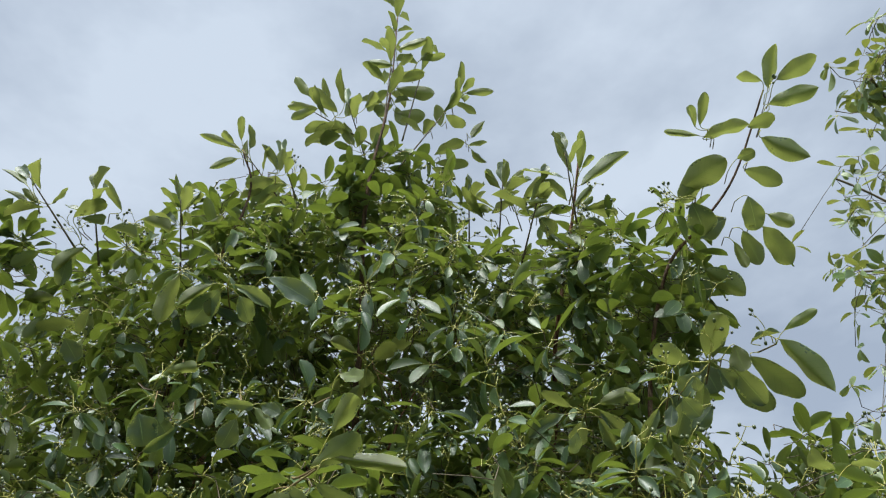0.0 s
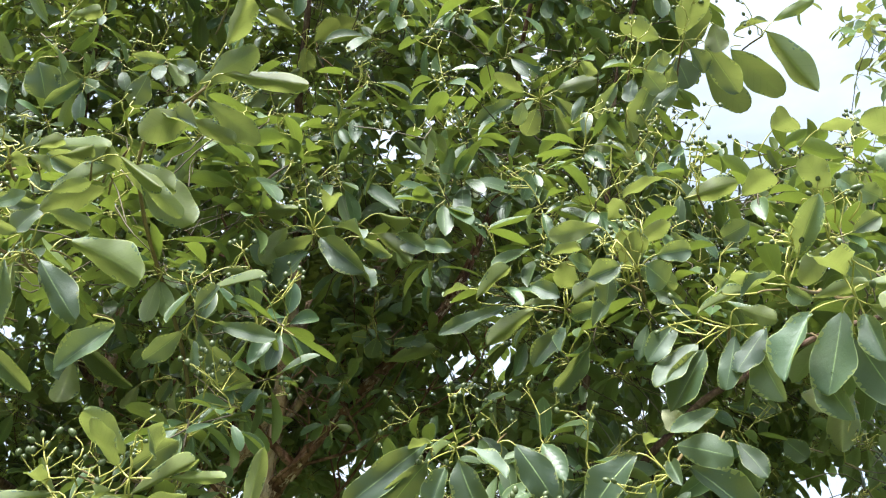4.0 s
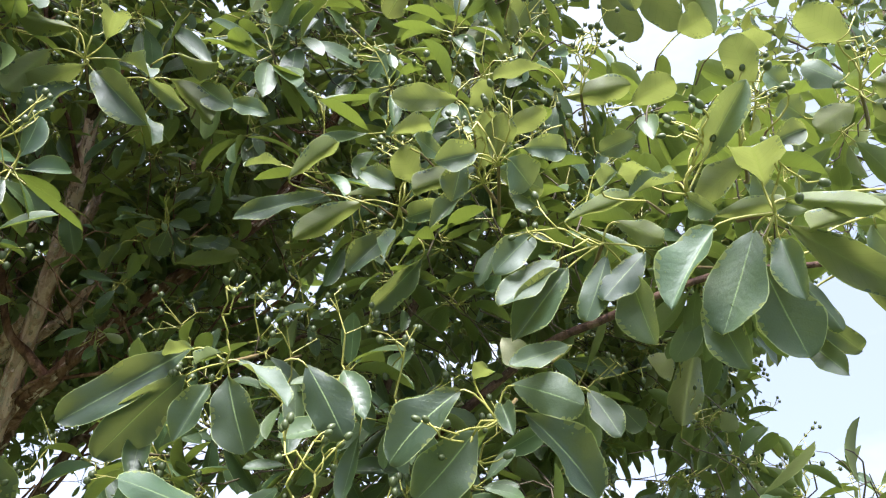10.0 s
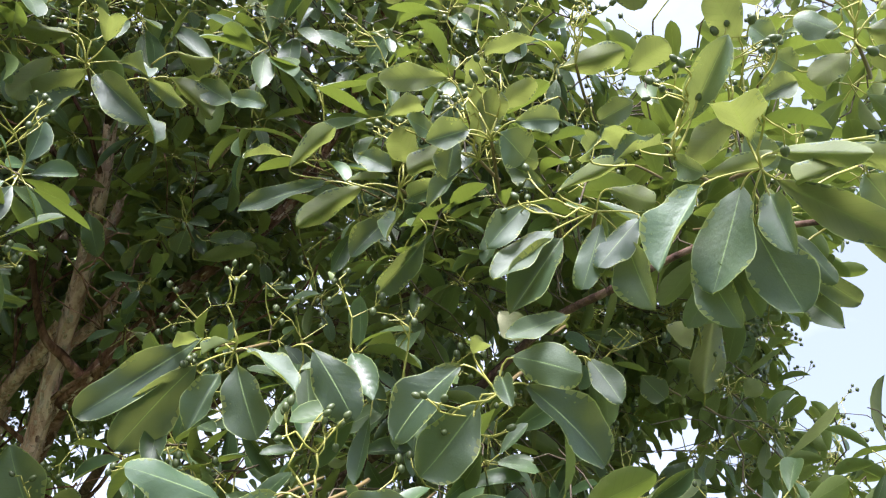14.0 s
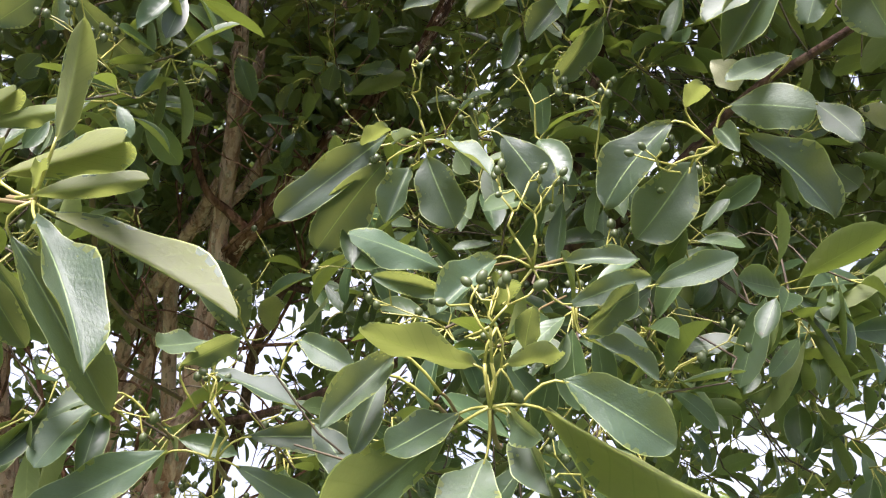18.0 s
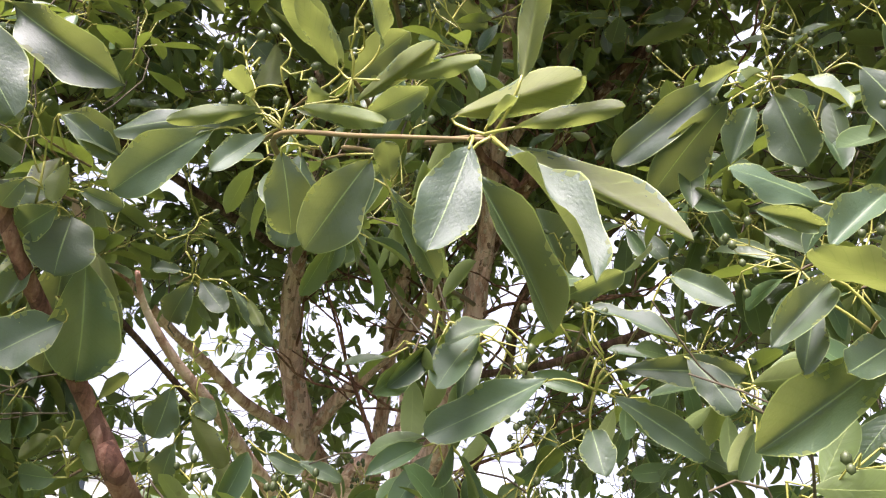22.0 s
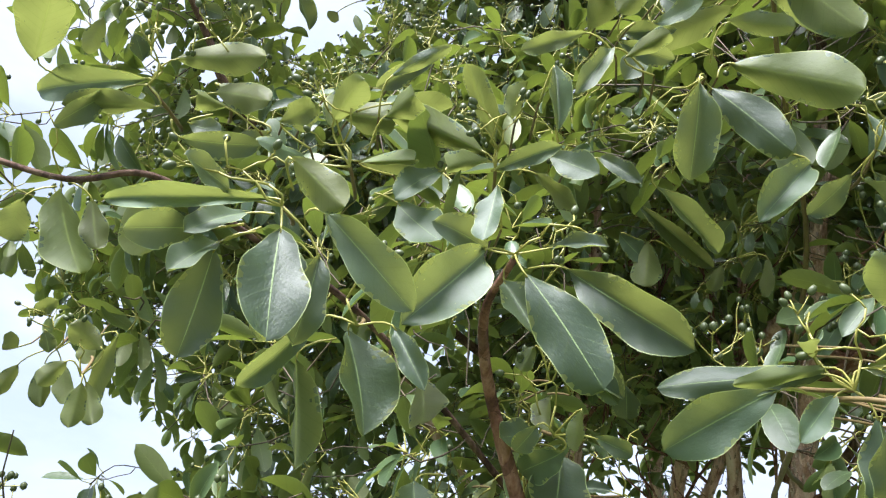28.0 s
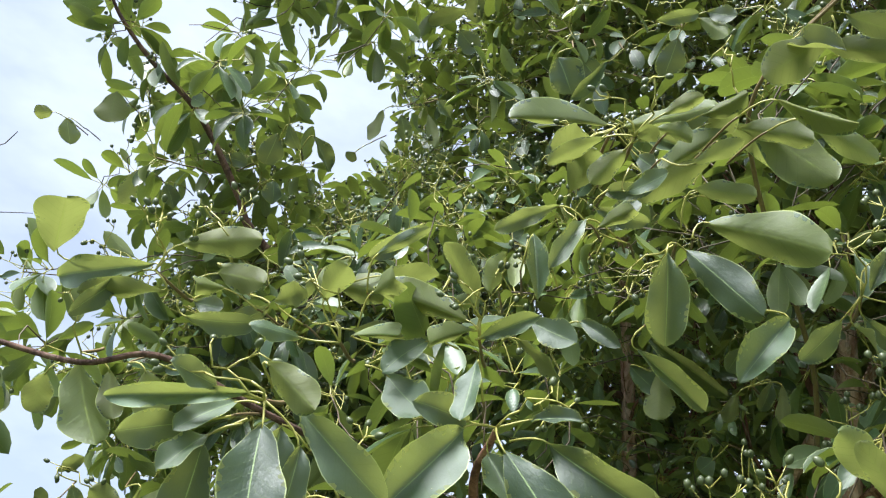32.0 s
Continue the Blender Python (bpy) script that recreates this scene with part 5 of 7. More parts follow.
shoot((-0.524, 1.258, 1.743), (-0.03, 0.10, -0.12), (0.60, -0.75, -0.26), [
    (-0.8,1.3,-0.6, -1.5,3.2,-13.6, 6.8,1), (3.3,0.9,-0.9, 6.3,2.5,-9.9, 4.1,-1),
    (-3.8,-0.2,-0.9, -5.2,-0.8,-5.5, 3.1,-1), (-5.8,1.8,-8.0, -0.6,1.8,-8.5, 2.7,1)],
    berries=3, rise=(0.05, -0.53, 0.85))
shoot((-0.506, 1.316, 1.515), (-0.01, 0.06, 0.02), (0.58, -0.81, -0.00), [
    (-0.9,-0.5,-0.1, -5.1,-1.9,-0.4, 3.2,1), (-1.6,-1.5,3.9, -4.5,-2.0,1.6, 2.3,-1),
    (0.6,-0.8,3.7, 3.8,-0.6,0.7, 2.0,-1), (3.2,-2.2,7.4, 6.4,-2.9,10.4, 1.7,-1),
    (1.6,-1.4,4.8, 1.0,-0.9,2.2, 2.3,-1)],
    berries=3, rise=(0.05, -0.53, 0.85))
shoot((-0.473, 1.157, 1.757), (0.03, 0.07, 0.00), (0.62, -0.73, -0.31), [
    (1.3,-1.8,6.6, 6.5,-0.1,3.5, 3.0,1), (0.7,1.0,-1.1, -3.7,1.3,-3.9, 3.8,1),
    (2.8,-1.3,2.0, 2.0,-1.6,-1.8, 2.1,-1), (-1.3,-1.5,0.5, -2.8,-1.7,-2.3, 2.5,1),
    (3.7,-0.3,-0.2, 7.3,1.1,-1.3, 2.0,1), (-1.4,-3.6,7.3, -2.6,-3.6,4.7, 2.0,-1)],
    berries=5, rise=(0.05, -0.53, 0.85))
shoot((-0.747, 0.936, 2.026), (-0.04, 0.07, -0.03), (0.62, -0.60, -0.50), [
    (-1.1,-1.0,-0.0, 3.4,1.1,-2.1, 2.8,-1), (3.3,3.0,-3.4, -0.8,2.3,-5.4, 2.5,1),
    (-4.3,0.2,-3.2, -1.2,1.5,-3.9, 2.3,1), (7.7,3.9,-0.5, 5.2,3.1,-2.9, 3.0,-1),
    (11.2,4.4,1.9, 8.4,4.7,-2.5, 3.4,-1), (8.6,5.8,0.1, 15.0,7.2,-1.1, 4.1,-1),
    (18.0,6.7,6.4, 11.8,6.3,2.1, 2.3,1), (13.9,6.1,0.4, 19.5,8.4,1.4, 3.0,-1),
    (9.9,8.6,-4.0, 15.3,10.8,-4.0, 2.3,-1)],
    berries=12, rise=(0.19, -0.64, 0.74))
shoot((-1.191, 1.293, 2.486), (-0.02, 0.07, -0.01), (0.62, -0.55, -0.56), [
    (11.5,-1.0,10.0, 12.3,1.2,5.5, 4.3,1), (8.6,-0.2,9.3, 5.8,1.1,3.5, 5.4,1),
    (15.7,1.9,8.4, 17.8,6.3,2.8, 4.0,1), (7.6,3.2,0.8, 7.1,4.4,-3.7, 4.7,1),
    (5.2,-4.6,11.7, 1.1,-7.4,9.9, 3.6,1), (-0.6,-3.0,3.9, 4.1,-1.3,2.4, 3.2,1),
    (-28.4,-18.3,8.6, -27.1,-16.2,3.6, 4.3,1), (-29.4,-20.8,8.4, -32.0,-22.7,7.4, 3.2,-1),
    (-18.1,-17.3,13.1, -18.5,-15.5,6.6, 7.2,-1), (-8.2,-5.7,4.4, -11.2,-9.8,5.2, 3.4,-1),
    (-16.8,-7.9,1.1, -18.8,-6.9,-5.6, 3.8,-1), (-12.0,-4.4,-0.8, -10.7,-2.0,-5.3, 4.1,1)],
    berries=10, rise=(0.19, -0.64, 0.74))
shoot((-0.868, 1.409, 2.684), (0.03, 0.06, 0.06), (0.40, -0.61, -0.68), [
    (-6.7,-3.3,-2.5, -9.1,-1.4,-8.8, 3.7,-1), (-3.7,-1.3,-2.9, -3.5,1.4,-7.4, 3.7,1),
    (0.1,1.9,-1.2, 1.6,4.5,-8.7, 3.0,-1), (2.8,0.5,0.6, 4.8,2.9,-2.4, 3.2,1),
    (-13.6,-0.6,-9.1, -14.9,-0.6,-10.6, 2.8,-1)],
    berries=4, rise=(0.19, -0.64, 0.74))
shoot((-0.332, 1.572, 2.125), (0.04, 0.12, -0.04), (0.07, -0.91, -0.41), [
    (-13.1,-9.8,4.9, -2.5,-1.1,-3.0, 3.6,1), (-11.8,-5.6,0.7, -12.8,-4.6,-7.2, 4.8,-1),
    (-15.7,-7.7,1.3, -13.1,-4.3,-1.7, 3.9,1), (-2.0,-1.0,-1.5, -4.2,-0.4,-5.9, 2.5,-1),
    (2.5,1.4,1.0, 0.6,2.6,-3.2, 2.8,1), (4.0,0.7,0.1, 3.5,1.5,-6.1, 2.3,-1),
    (-0.4,-3.6,4.3, -2.6,-3.9,0.7, 3.4,1), (-16.4,2.3,-18.6, -16.4,5.0,-23.3, 5.0,1),
    (-6.4,2.6,-9.7, -8.6,2.6,-11.4, 3.3,1)],
    berries=4, rise=(0.19, -0.64, 0.74))
shoot((-0.953, 0.951, 1.958), (0.00, 0.06, 0.03), (0.76, -0.54, -0.36), [
    (-0.1,0.4,-0.9, 0.8,3.9,-10.3, 6.2,-1), (7.0,3.3,-1.3, 7.4,6.4,-6.4, 4.8,-1),
    (-4.2,-0.4,-2.1, -6.2,0.9,-6.2, 3.7,-1), (1.8,2.9,-1.0, 3.2,4.4,-6.5, 3.2,-1)],
    berries=2, rise=(0.19, -0.64, 0.74))
shoot((-1.150, 1.176, 1.855), (0.00, 0.04, 0.07), (0.76, -0.61, -0.20), [
    (-1.8,0.5,-1.9, -2.0,2.1,-7.3, 3.3,-1), (-0.1,1.4,-1.1, 2.1,3.1,-6.7, 3.1,-1),
    (-5.0,-0.8,-2.2, -7.7,-0.7,-6.5, 2.6,-1), (7.6,2.1,2.6, 5.1,2.0,-6.9, 3.4,-1),
    (3.4,1.2,1.9, 3.8,1.9,-1.5, 2.5,-1), (-2.4,-3.8,3.4, 3.4,-4.3,5.6, 2.2,-1),
    (-0.7,-2.1,1.9, -0.0,-0.9,-0.8, 2.6,1), (-6.6,-2.6,-0.7, -4.3,-3.0,1.2, 2.5,-1)],
    berries=4, rise=(0.19, -0.64, 0.74))
shoot((0.034, 1.722, 2.301), (0.03, 0.09, -0.04), (0.13, -0.85, -0.50), [
    (-16.2,2.8,1.3, -13.2,4.8,-5.7, 4.5,1), (-6.6,3.5,-3.0, -9.3,5.9,-7.2, 2.9,1),
    (0.1,0.6,-1.1, -0.8,2.9,-5.1, 3.9,1), (2.3,3.6,-5.1, 11.3,-0.5,-4.2, 3.2,-1),
    (-5.1,2.2,0.0, -1.7,1.8,-0.7, 3.2,1), (4.0,0.5,-2.9, 8.8,-1.4,-2.1, 2.5,1),
    (6.3,0.1,-1.4, 10.1,-0.6,-2.9, 2.9,1)],
    berries=7, rise=(-0.12, -0.65, 0.75))
shoot((-0.025, 1.490, 1.767), (0.03, 0.08, -0.03), (0.24, -0.96, -0.16), [
    (-0.6,0.7,1.0, -3.5,-4.1,8.3, 6.7,1), (2.7,-0.6,0.8, 2.8,-2.8,4.5, 3.6,-1),
    (5.8,-0.7,1.1, 9.6,-3.1,4.0, 2.4,1), (11.3,-2.8,2.5, 14.7,-2.3,0.5, 3.3,1)],
    berries=5, rise=(-0.12, -0.65, 0.75))
shoot((0.809, 1.526, 1.980), (0.10, 0.06, -0.02), (-0.50, -0.81, -0.31), [
    (0.2,-6.4,12.3, -1.4,-2.6,0.2, 6.0,-1), (-1.2,4.9,-6.8, -3.0,6.9,-13.2, 8.7,1),
    (2.2,-9.2,14.6, 3.7,-7.9,9.8, 6.4,1), (-7.1,6.4,-11.0, -8.5,9.7,-15.8, 5.9,1),
    (-3.6,6.7,-11.3, -1.3,8.6,-15.2, 3.3,1), (-2.5,-4.9,10.4, -6.5,-4.1,7.4, 4.9,-1),
    (-17.7,-0.7,9.2, -7.7,-1.7,8.5, 3.3,1), (4.8,-3.7,3.4, 7.0,-3.2,1.0, 3.2,-1),
    (-9.2,-0.2,3.8, -6.2,-0.2,0.6, 4.2,1), (8.4,-9.1,13.5, 12.8,-8.3,10.2, 3.2,1)],
    berries=5, rise=(-0.12, -0.65, 0.75))


# one withered leaf that hangs pale among the green ones
b = blade(10, 3, 0.6, 0.25, 0.03, 2.2, 0.006, True)
pale = on_tree("withered_leaf", mesh_from("withered_leaf", b[0], b[1], [cream_leaf], [0] * len(b[1]), b[3]), "pale cream withered leaf")
pale.matrix_basis = leaf_matrix((0.396, 1.134, 1.9105), (0.415, 1.130, 1.884), 0.030, (0.1, -0.9, -0.3))

# ---- leading shoots that stand up over the crown ----


def leader(base, tip, count, length):
    base, tip = np.array(base), np.array(tip)
    rise = unit(tip - base)
    twig = tube(bezier(base - rise * 0.1, base, tip, 8), [0.003 - 0.0002 * i for i in range(9)], 5, 0.1)
    stalks, blades = [], []
    for i in range(count):
        share = (i + 0.6) / count
        root = base + (tip - base) * share
        turn = i * 2.4 + luck.uniform(-0.4, 0.4)
        e1 = unit(np.cross(rise, (0.3, 0.9, 0.2)))
        e2 = np.cross(rise, e1)
        up = 0.35 + 0.9 * share ** 1.5 + luck.uniform(-0.15, 0.15)
        way = unit((math.cos(turn) * e1 + math.sin(turn) * e2) * 0.9 + rise * up)
        b = root + way * 0.014
        long = length * luck.uniform(0.7, 1.15) * (1.0 - 0.25 * share)
        blades.append((BLADES[luck.choice((2, 2, 3, 5))], leaf_matrix(b, b + way * long, long * luck.uniform(0.30, 0.40), rise + 0.3 * np.array([luck.gauss(0, 1), luck.gauss(0, 1), 0]))))
        stalks.append(tube([root, b], [0.001, 0.0008], 4))
    body = on_tree("shoot", shoot_mesh(twig, stalks, twig_old))
    for me, m in blades:
        part("leaf", me, body).matrix_basis = m


for base, tip, count in (
        ((-0.084, 1.363, 3.747), (-0.042, 1.303, 4.283), 11), ((-0.149, 1.464, 3.284), (-0.084, 1.363, 3.747), 2),
        ((-0.189, 1.383, 3.652), (-0.322, 1.327, 3.710), 2), ((0.006, 1.387, 3.578), (0.157, 1.344, 3.810), 2), ((-0.157, 1.413, 3.623), (-0.195, 1.315, 3.716), 2),
        ((-0.014, 1.384, 3.728), (0.065, 1.314, 4.074), 2), ((-0.354, 1.391, 3.327), (-0.469, 1.302, 3.467), 2), ((-0.348, 1.449, 3.460), (-0.377, 1.378, 3.528), 2),
        ((0.229, 1.443, 3.304), (0.239, 1.364, 3.377), 2), ((0.144, 1.443, 3.308), (0.146, 1.386, 3.361), 2)):
    leader(base, tip, int(count * 1.6), 0.112)
for base, tip, count in (
        ((-0.587, 1.332, 3.170), (-0.584, 1.275, 3.222), 2), ((-0.901, 1.301, 3.212), (-0.961, 1.229, 3.282), 2), ((-0.797, 1.322, 3.188), (-0.801, 1.260, 3.246), 2),
        ((0.299, 1.388, 3.216), (0.332, 1.301, 3.295), 2), ((0.405, 1.312, 3.282), (0.393, 1.248, 3.342), 2)):
    leader(base, tip, int(count * 1.6), 0.112)

# the tips of the leading shoots against the sky
shoot((-0.071, 1.371, 3.830), (0.01, 0.05, -0.06), (0.03, -0.52, -0.85), [
    (0.1,-1.8,0.3, -8.7,2.2,-3.3, 4.7,-1), (1.8,-1.2,2.8, 14.9,1.0,0.1, 5.1,-1),
    (2.7,-4.0,1.5, 11.0,-6.1,3.3, 3.9,-1), (1.1,-7.0,6.5, -6.9,-6.9,9.2, 3.5,-1),
    (2.8,-7.6,5.4, 8.1,-7.6,10.4, 3.5,-1), (2.9,-10.2,11.2, 12.6,-12.1,12.7, 3.5,-1),
    (0.3,-10.8,10.0, -2.9,-15.6,9.2, 2.7,-1), (0.8,1.9,-1.8, -5.2,2.4,-6.3, 5.1,-1),
    (1.7,2.7,-2.2, 5.4,5.5,-8.9, 5.5,-1), (-0.2,7.4,-5.9, -7.6,9.6,-9.3, 6.2,-1),
    (1.7,3.3,-4.5, 11.5,4.7,-6.3, 5.1,-1), (9.8,-7.9,8.2, 17.8,-8.2,10.5, 2.7,-1),
    (8.9,-8.0,6.3, 13.4,-9.2,12.3, 2.3,-1)])
shoot((-0.234, 1.346, 3.684), (0.01, 0.05, -0.06), (0.10, -0.54, -0.84), [
    (-6.6,-5.2,2.5, -11.3,-9.0,8.7, 3.3,-1), (0.9,-1.4,0.2, -7.2,-6.5,5.6, 4.8,-1),
    (-1.5,-3.4,2.3, -3.3,-6.9,9.7, 2.6,-1), (3.0,-2.6,2.9, 1.6,-10.1,10.4, 3.0,-1),
    (-4.9,-1.8,1.8, -14.0,-2.3,2.7, 3.0,-1), (-5.0,-2.8,0.3, -13.0,-0.6,-1.5, 3.3,-1),
    (-1.8,1.7,-0.4, -9.3,4.8,0.1, 3.7,-1), (-0.7,1.5,-3.7, -6.2,6.3,-3.6, 4.4,-1),
    (1.5,4.5,-3.6, -4.8,3.3,-6.6, 5.6,-1), (5.7,5.4,-7.2, 2.3,2.3,-0.3, 4.4,-1),
    (3.3,0.3,0.3, 5.9,-1.8,7.2, 3.7,-1), (9.1,-1.3,2.3, 12.7,-7.0,2.8, 4.1,-1),
    (6.4,7.0,-5.9, 8.4,0.5,-3.9, 4.1,-1)])
shoot((-0.441, 1.316, 3.424), (0.01, 0.05, -0.06), (0.20, -0.57, -0.80), [
    (-3.2,-1.9,3.9, -13.8,-5.1,7.4, 2.4,-1), (-4.6,-3.4,4.4, -7.6,-8.2,3.9, 2.4,-1),
    (-2.9,-3.6,5.4, -2.3,-10.3,8.4, 2.4,-1), (-0.6,-2.6,2.2, -0.4,-5.6,9.5, 2.7,-1),
    (-1.5,-0.2,2.4, -2.6,-0.8,8.6, 2.0,-1), (-3.4,-1.8,-0.3, -11.4,1.0,-0.1, 2.7,-1),
    (7.1,1.3,-2.2, 3.2,-4.0,3.2, 3.0,-1), (7.5,1.7,-2.1, 7.8,-0.5,5.1, 3.0,-1),
    (8.9,2.6,-1.8, 11.4,-3.3,-1.7, 2.7,-1), (6.1,2.7,-4.1, -1.0,2.4,-6.5, 4.0,-1),
    (8.3,3.7,-5.2, -1.5,7.7,-8.8, 4.4,-1), (7.3,6.0,-5.9, 1.4,11.4,-7.3, 3.0,-1),
    (8.8,6.7,-6.3, 3.4,12.3,-11.6, 4.7,-1), (14.1,4.8,-6.9, 14.7,-1.6,-5.9, 2.4,-1)])
shoot((0.118, 1.363, 3.764), (0.01, 0.05, -0.06), (-0.04, -0.53, -0.85), [
    (2.2,-1.7,3.0, 4.1,-9.0,10.0, 2.7,-1), (1.5,-1.1,2.4, 2.6,-7.4,4.3, 2.3,-1),
    (3.6,-1.6,3.8, 6.9,-7.2,4.6, 3.1,-1), (4.3,-3.0,1.1, 13.2,-3.4,1.2, 2.7,-1),
    (0.8,-1.1,-0.8, 7.8,0.3,-5.0, 3.1,-1), (-1.7,3.5,-0.7, 4.3,7.6,-0.6, 4.2,-1),
    (-3.5,5.2,-4.3, -4.2,2.4,3.1, 3.8,-1), (5.9,8.6,-6.1, 10.1,7.0,0.3, 3.1,-1),
    (5.0,9.8,-8.2, 10.8,11.3,-4.5, 1.9,-1), (5.6,9.1,-11.6, 10.1,14.1,-11.7, 2.7,-1),
    (-5.5,11.9,-13.8, 5.0,12.1,-14.4, 3.8,-1), (-5.5,10.6,-11.9, 3.5,7.0,-8.7, 4.6,-1),
    (-6.4,15.0,-12.4, 0.9,18.3,-13.1, 4.2,-1), (-8.8,5.9,-7.6, -6.2,0.2,-7.3, 4.6,-1)])
shoot((0.231, 1.398, 3.352), (0.01, 0.05, -0.06), (-0.10, -0.62, -0.78), [
    (0.0,-1.8,1.7, -4.4,-7.4,3.3, 2.4,-1), (1.0,-1.1,3.0, 1.4,-7.9,7.1, 2.0,-1),
    (1.2,-1.2,2.3, 7.1,-2.2,7.5, 2.4,-1), (1.4,-1.3,-0.4, 5.0,0.6,3.2, 1.7,-1),
    (-9.1,1.9,-0.3, -8.4,-1.4,6.9, 2.4,-1), (-8.5,0.2,-2.4, -4.1,0.3,2.9, 2.0,-1),
    (-8.2,1.4,-1.7, -2.7,-0.0,-5.7, 2.4,-1), (-2.3,3.5,-2.9, 2.7,3.7,2.2, 3.1,-1)])
shoot((-0.586, 1.302, 3.208), (0.01, 0.05, -0.06), (0.28, -0.60, -0.75), [
    (-1.6,-0.9,1.9, -4.1,-6.6,2.8, 1.9,-1), (0.0,-1.7,1.8, -2.1,-4.5,9.1, 1.7,-1),
    (2.2,-2.1,0.2, 7.4,-7.1,-0.4, 1.9,-1), (1.1,-0.8,0.7, 2.4,-0.2,5.7, 1.9,-1),
    (4.5,3.6,-3.8, 9.7,2.5,1.0, 1.9,-1), (2.4,2.6,-2.4, 2.0,-2.9,-2.6, 1.9,-1)])
shoot((-0.938, 1.274, 3.237), (0.01, 0.05, -0.06), (0.43, -0.55, -0.72), [
    (-2.5,-2.9,2.4, -9.3,-3.6,8.0, 2.2,-1), (-0.4,-3.6,0.9, -0.9,-5.3,7.9, 1.7,-1),
    (1.0,-0.1,-1.6, -5.6,-0.9,4.1, 2.2,-1), (3.0,1.3,-0.0, 4.6,0.7,6.0, 1.9,-1),
    (-2.5,-0.1,-0.5, -9.3,0.5,4.7, 1.9,-1), (12.4,2.4,-0.6, 16.8,-3.6,0.0, 2.2,-1),
    (20.9,1.5,-3.1, 16.9,-3.9,2.3, 2.5,-1)])

# ---- the mass of foliage behind and between ----
SKEL = np.array(SKELETON)
gen = np.random.default_rng(7)
FILL = [blade(6, 1, f, d, 0.0, p, 0.006, p < 2.5) for f, d, p in ((0.4, 0.1, 0.3), (0.7, 0.2, 2.0), (0.2, 0.3, 4.0), (0.5, -0.1, 1.0))]


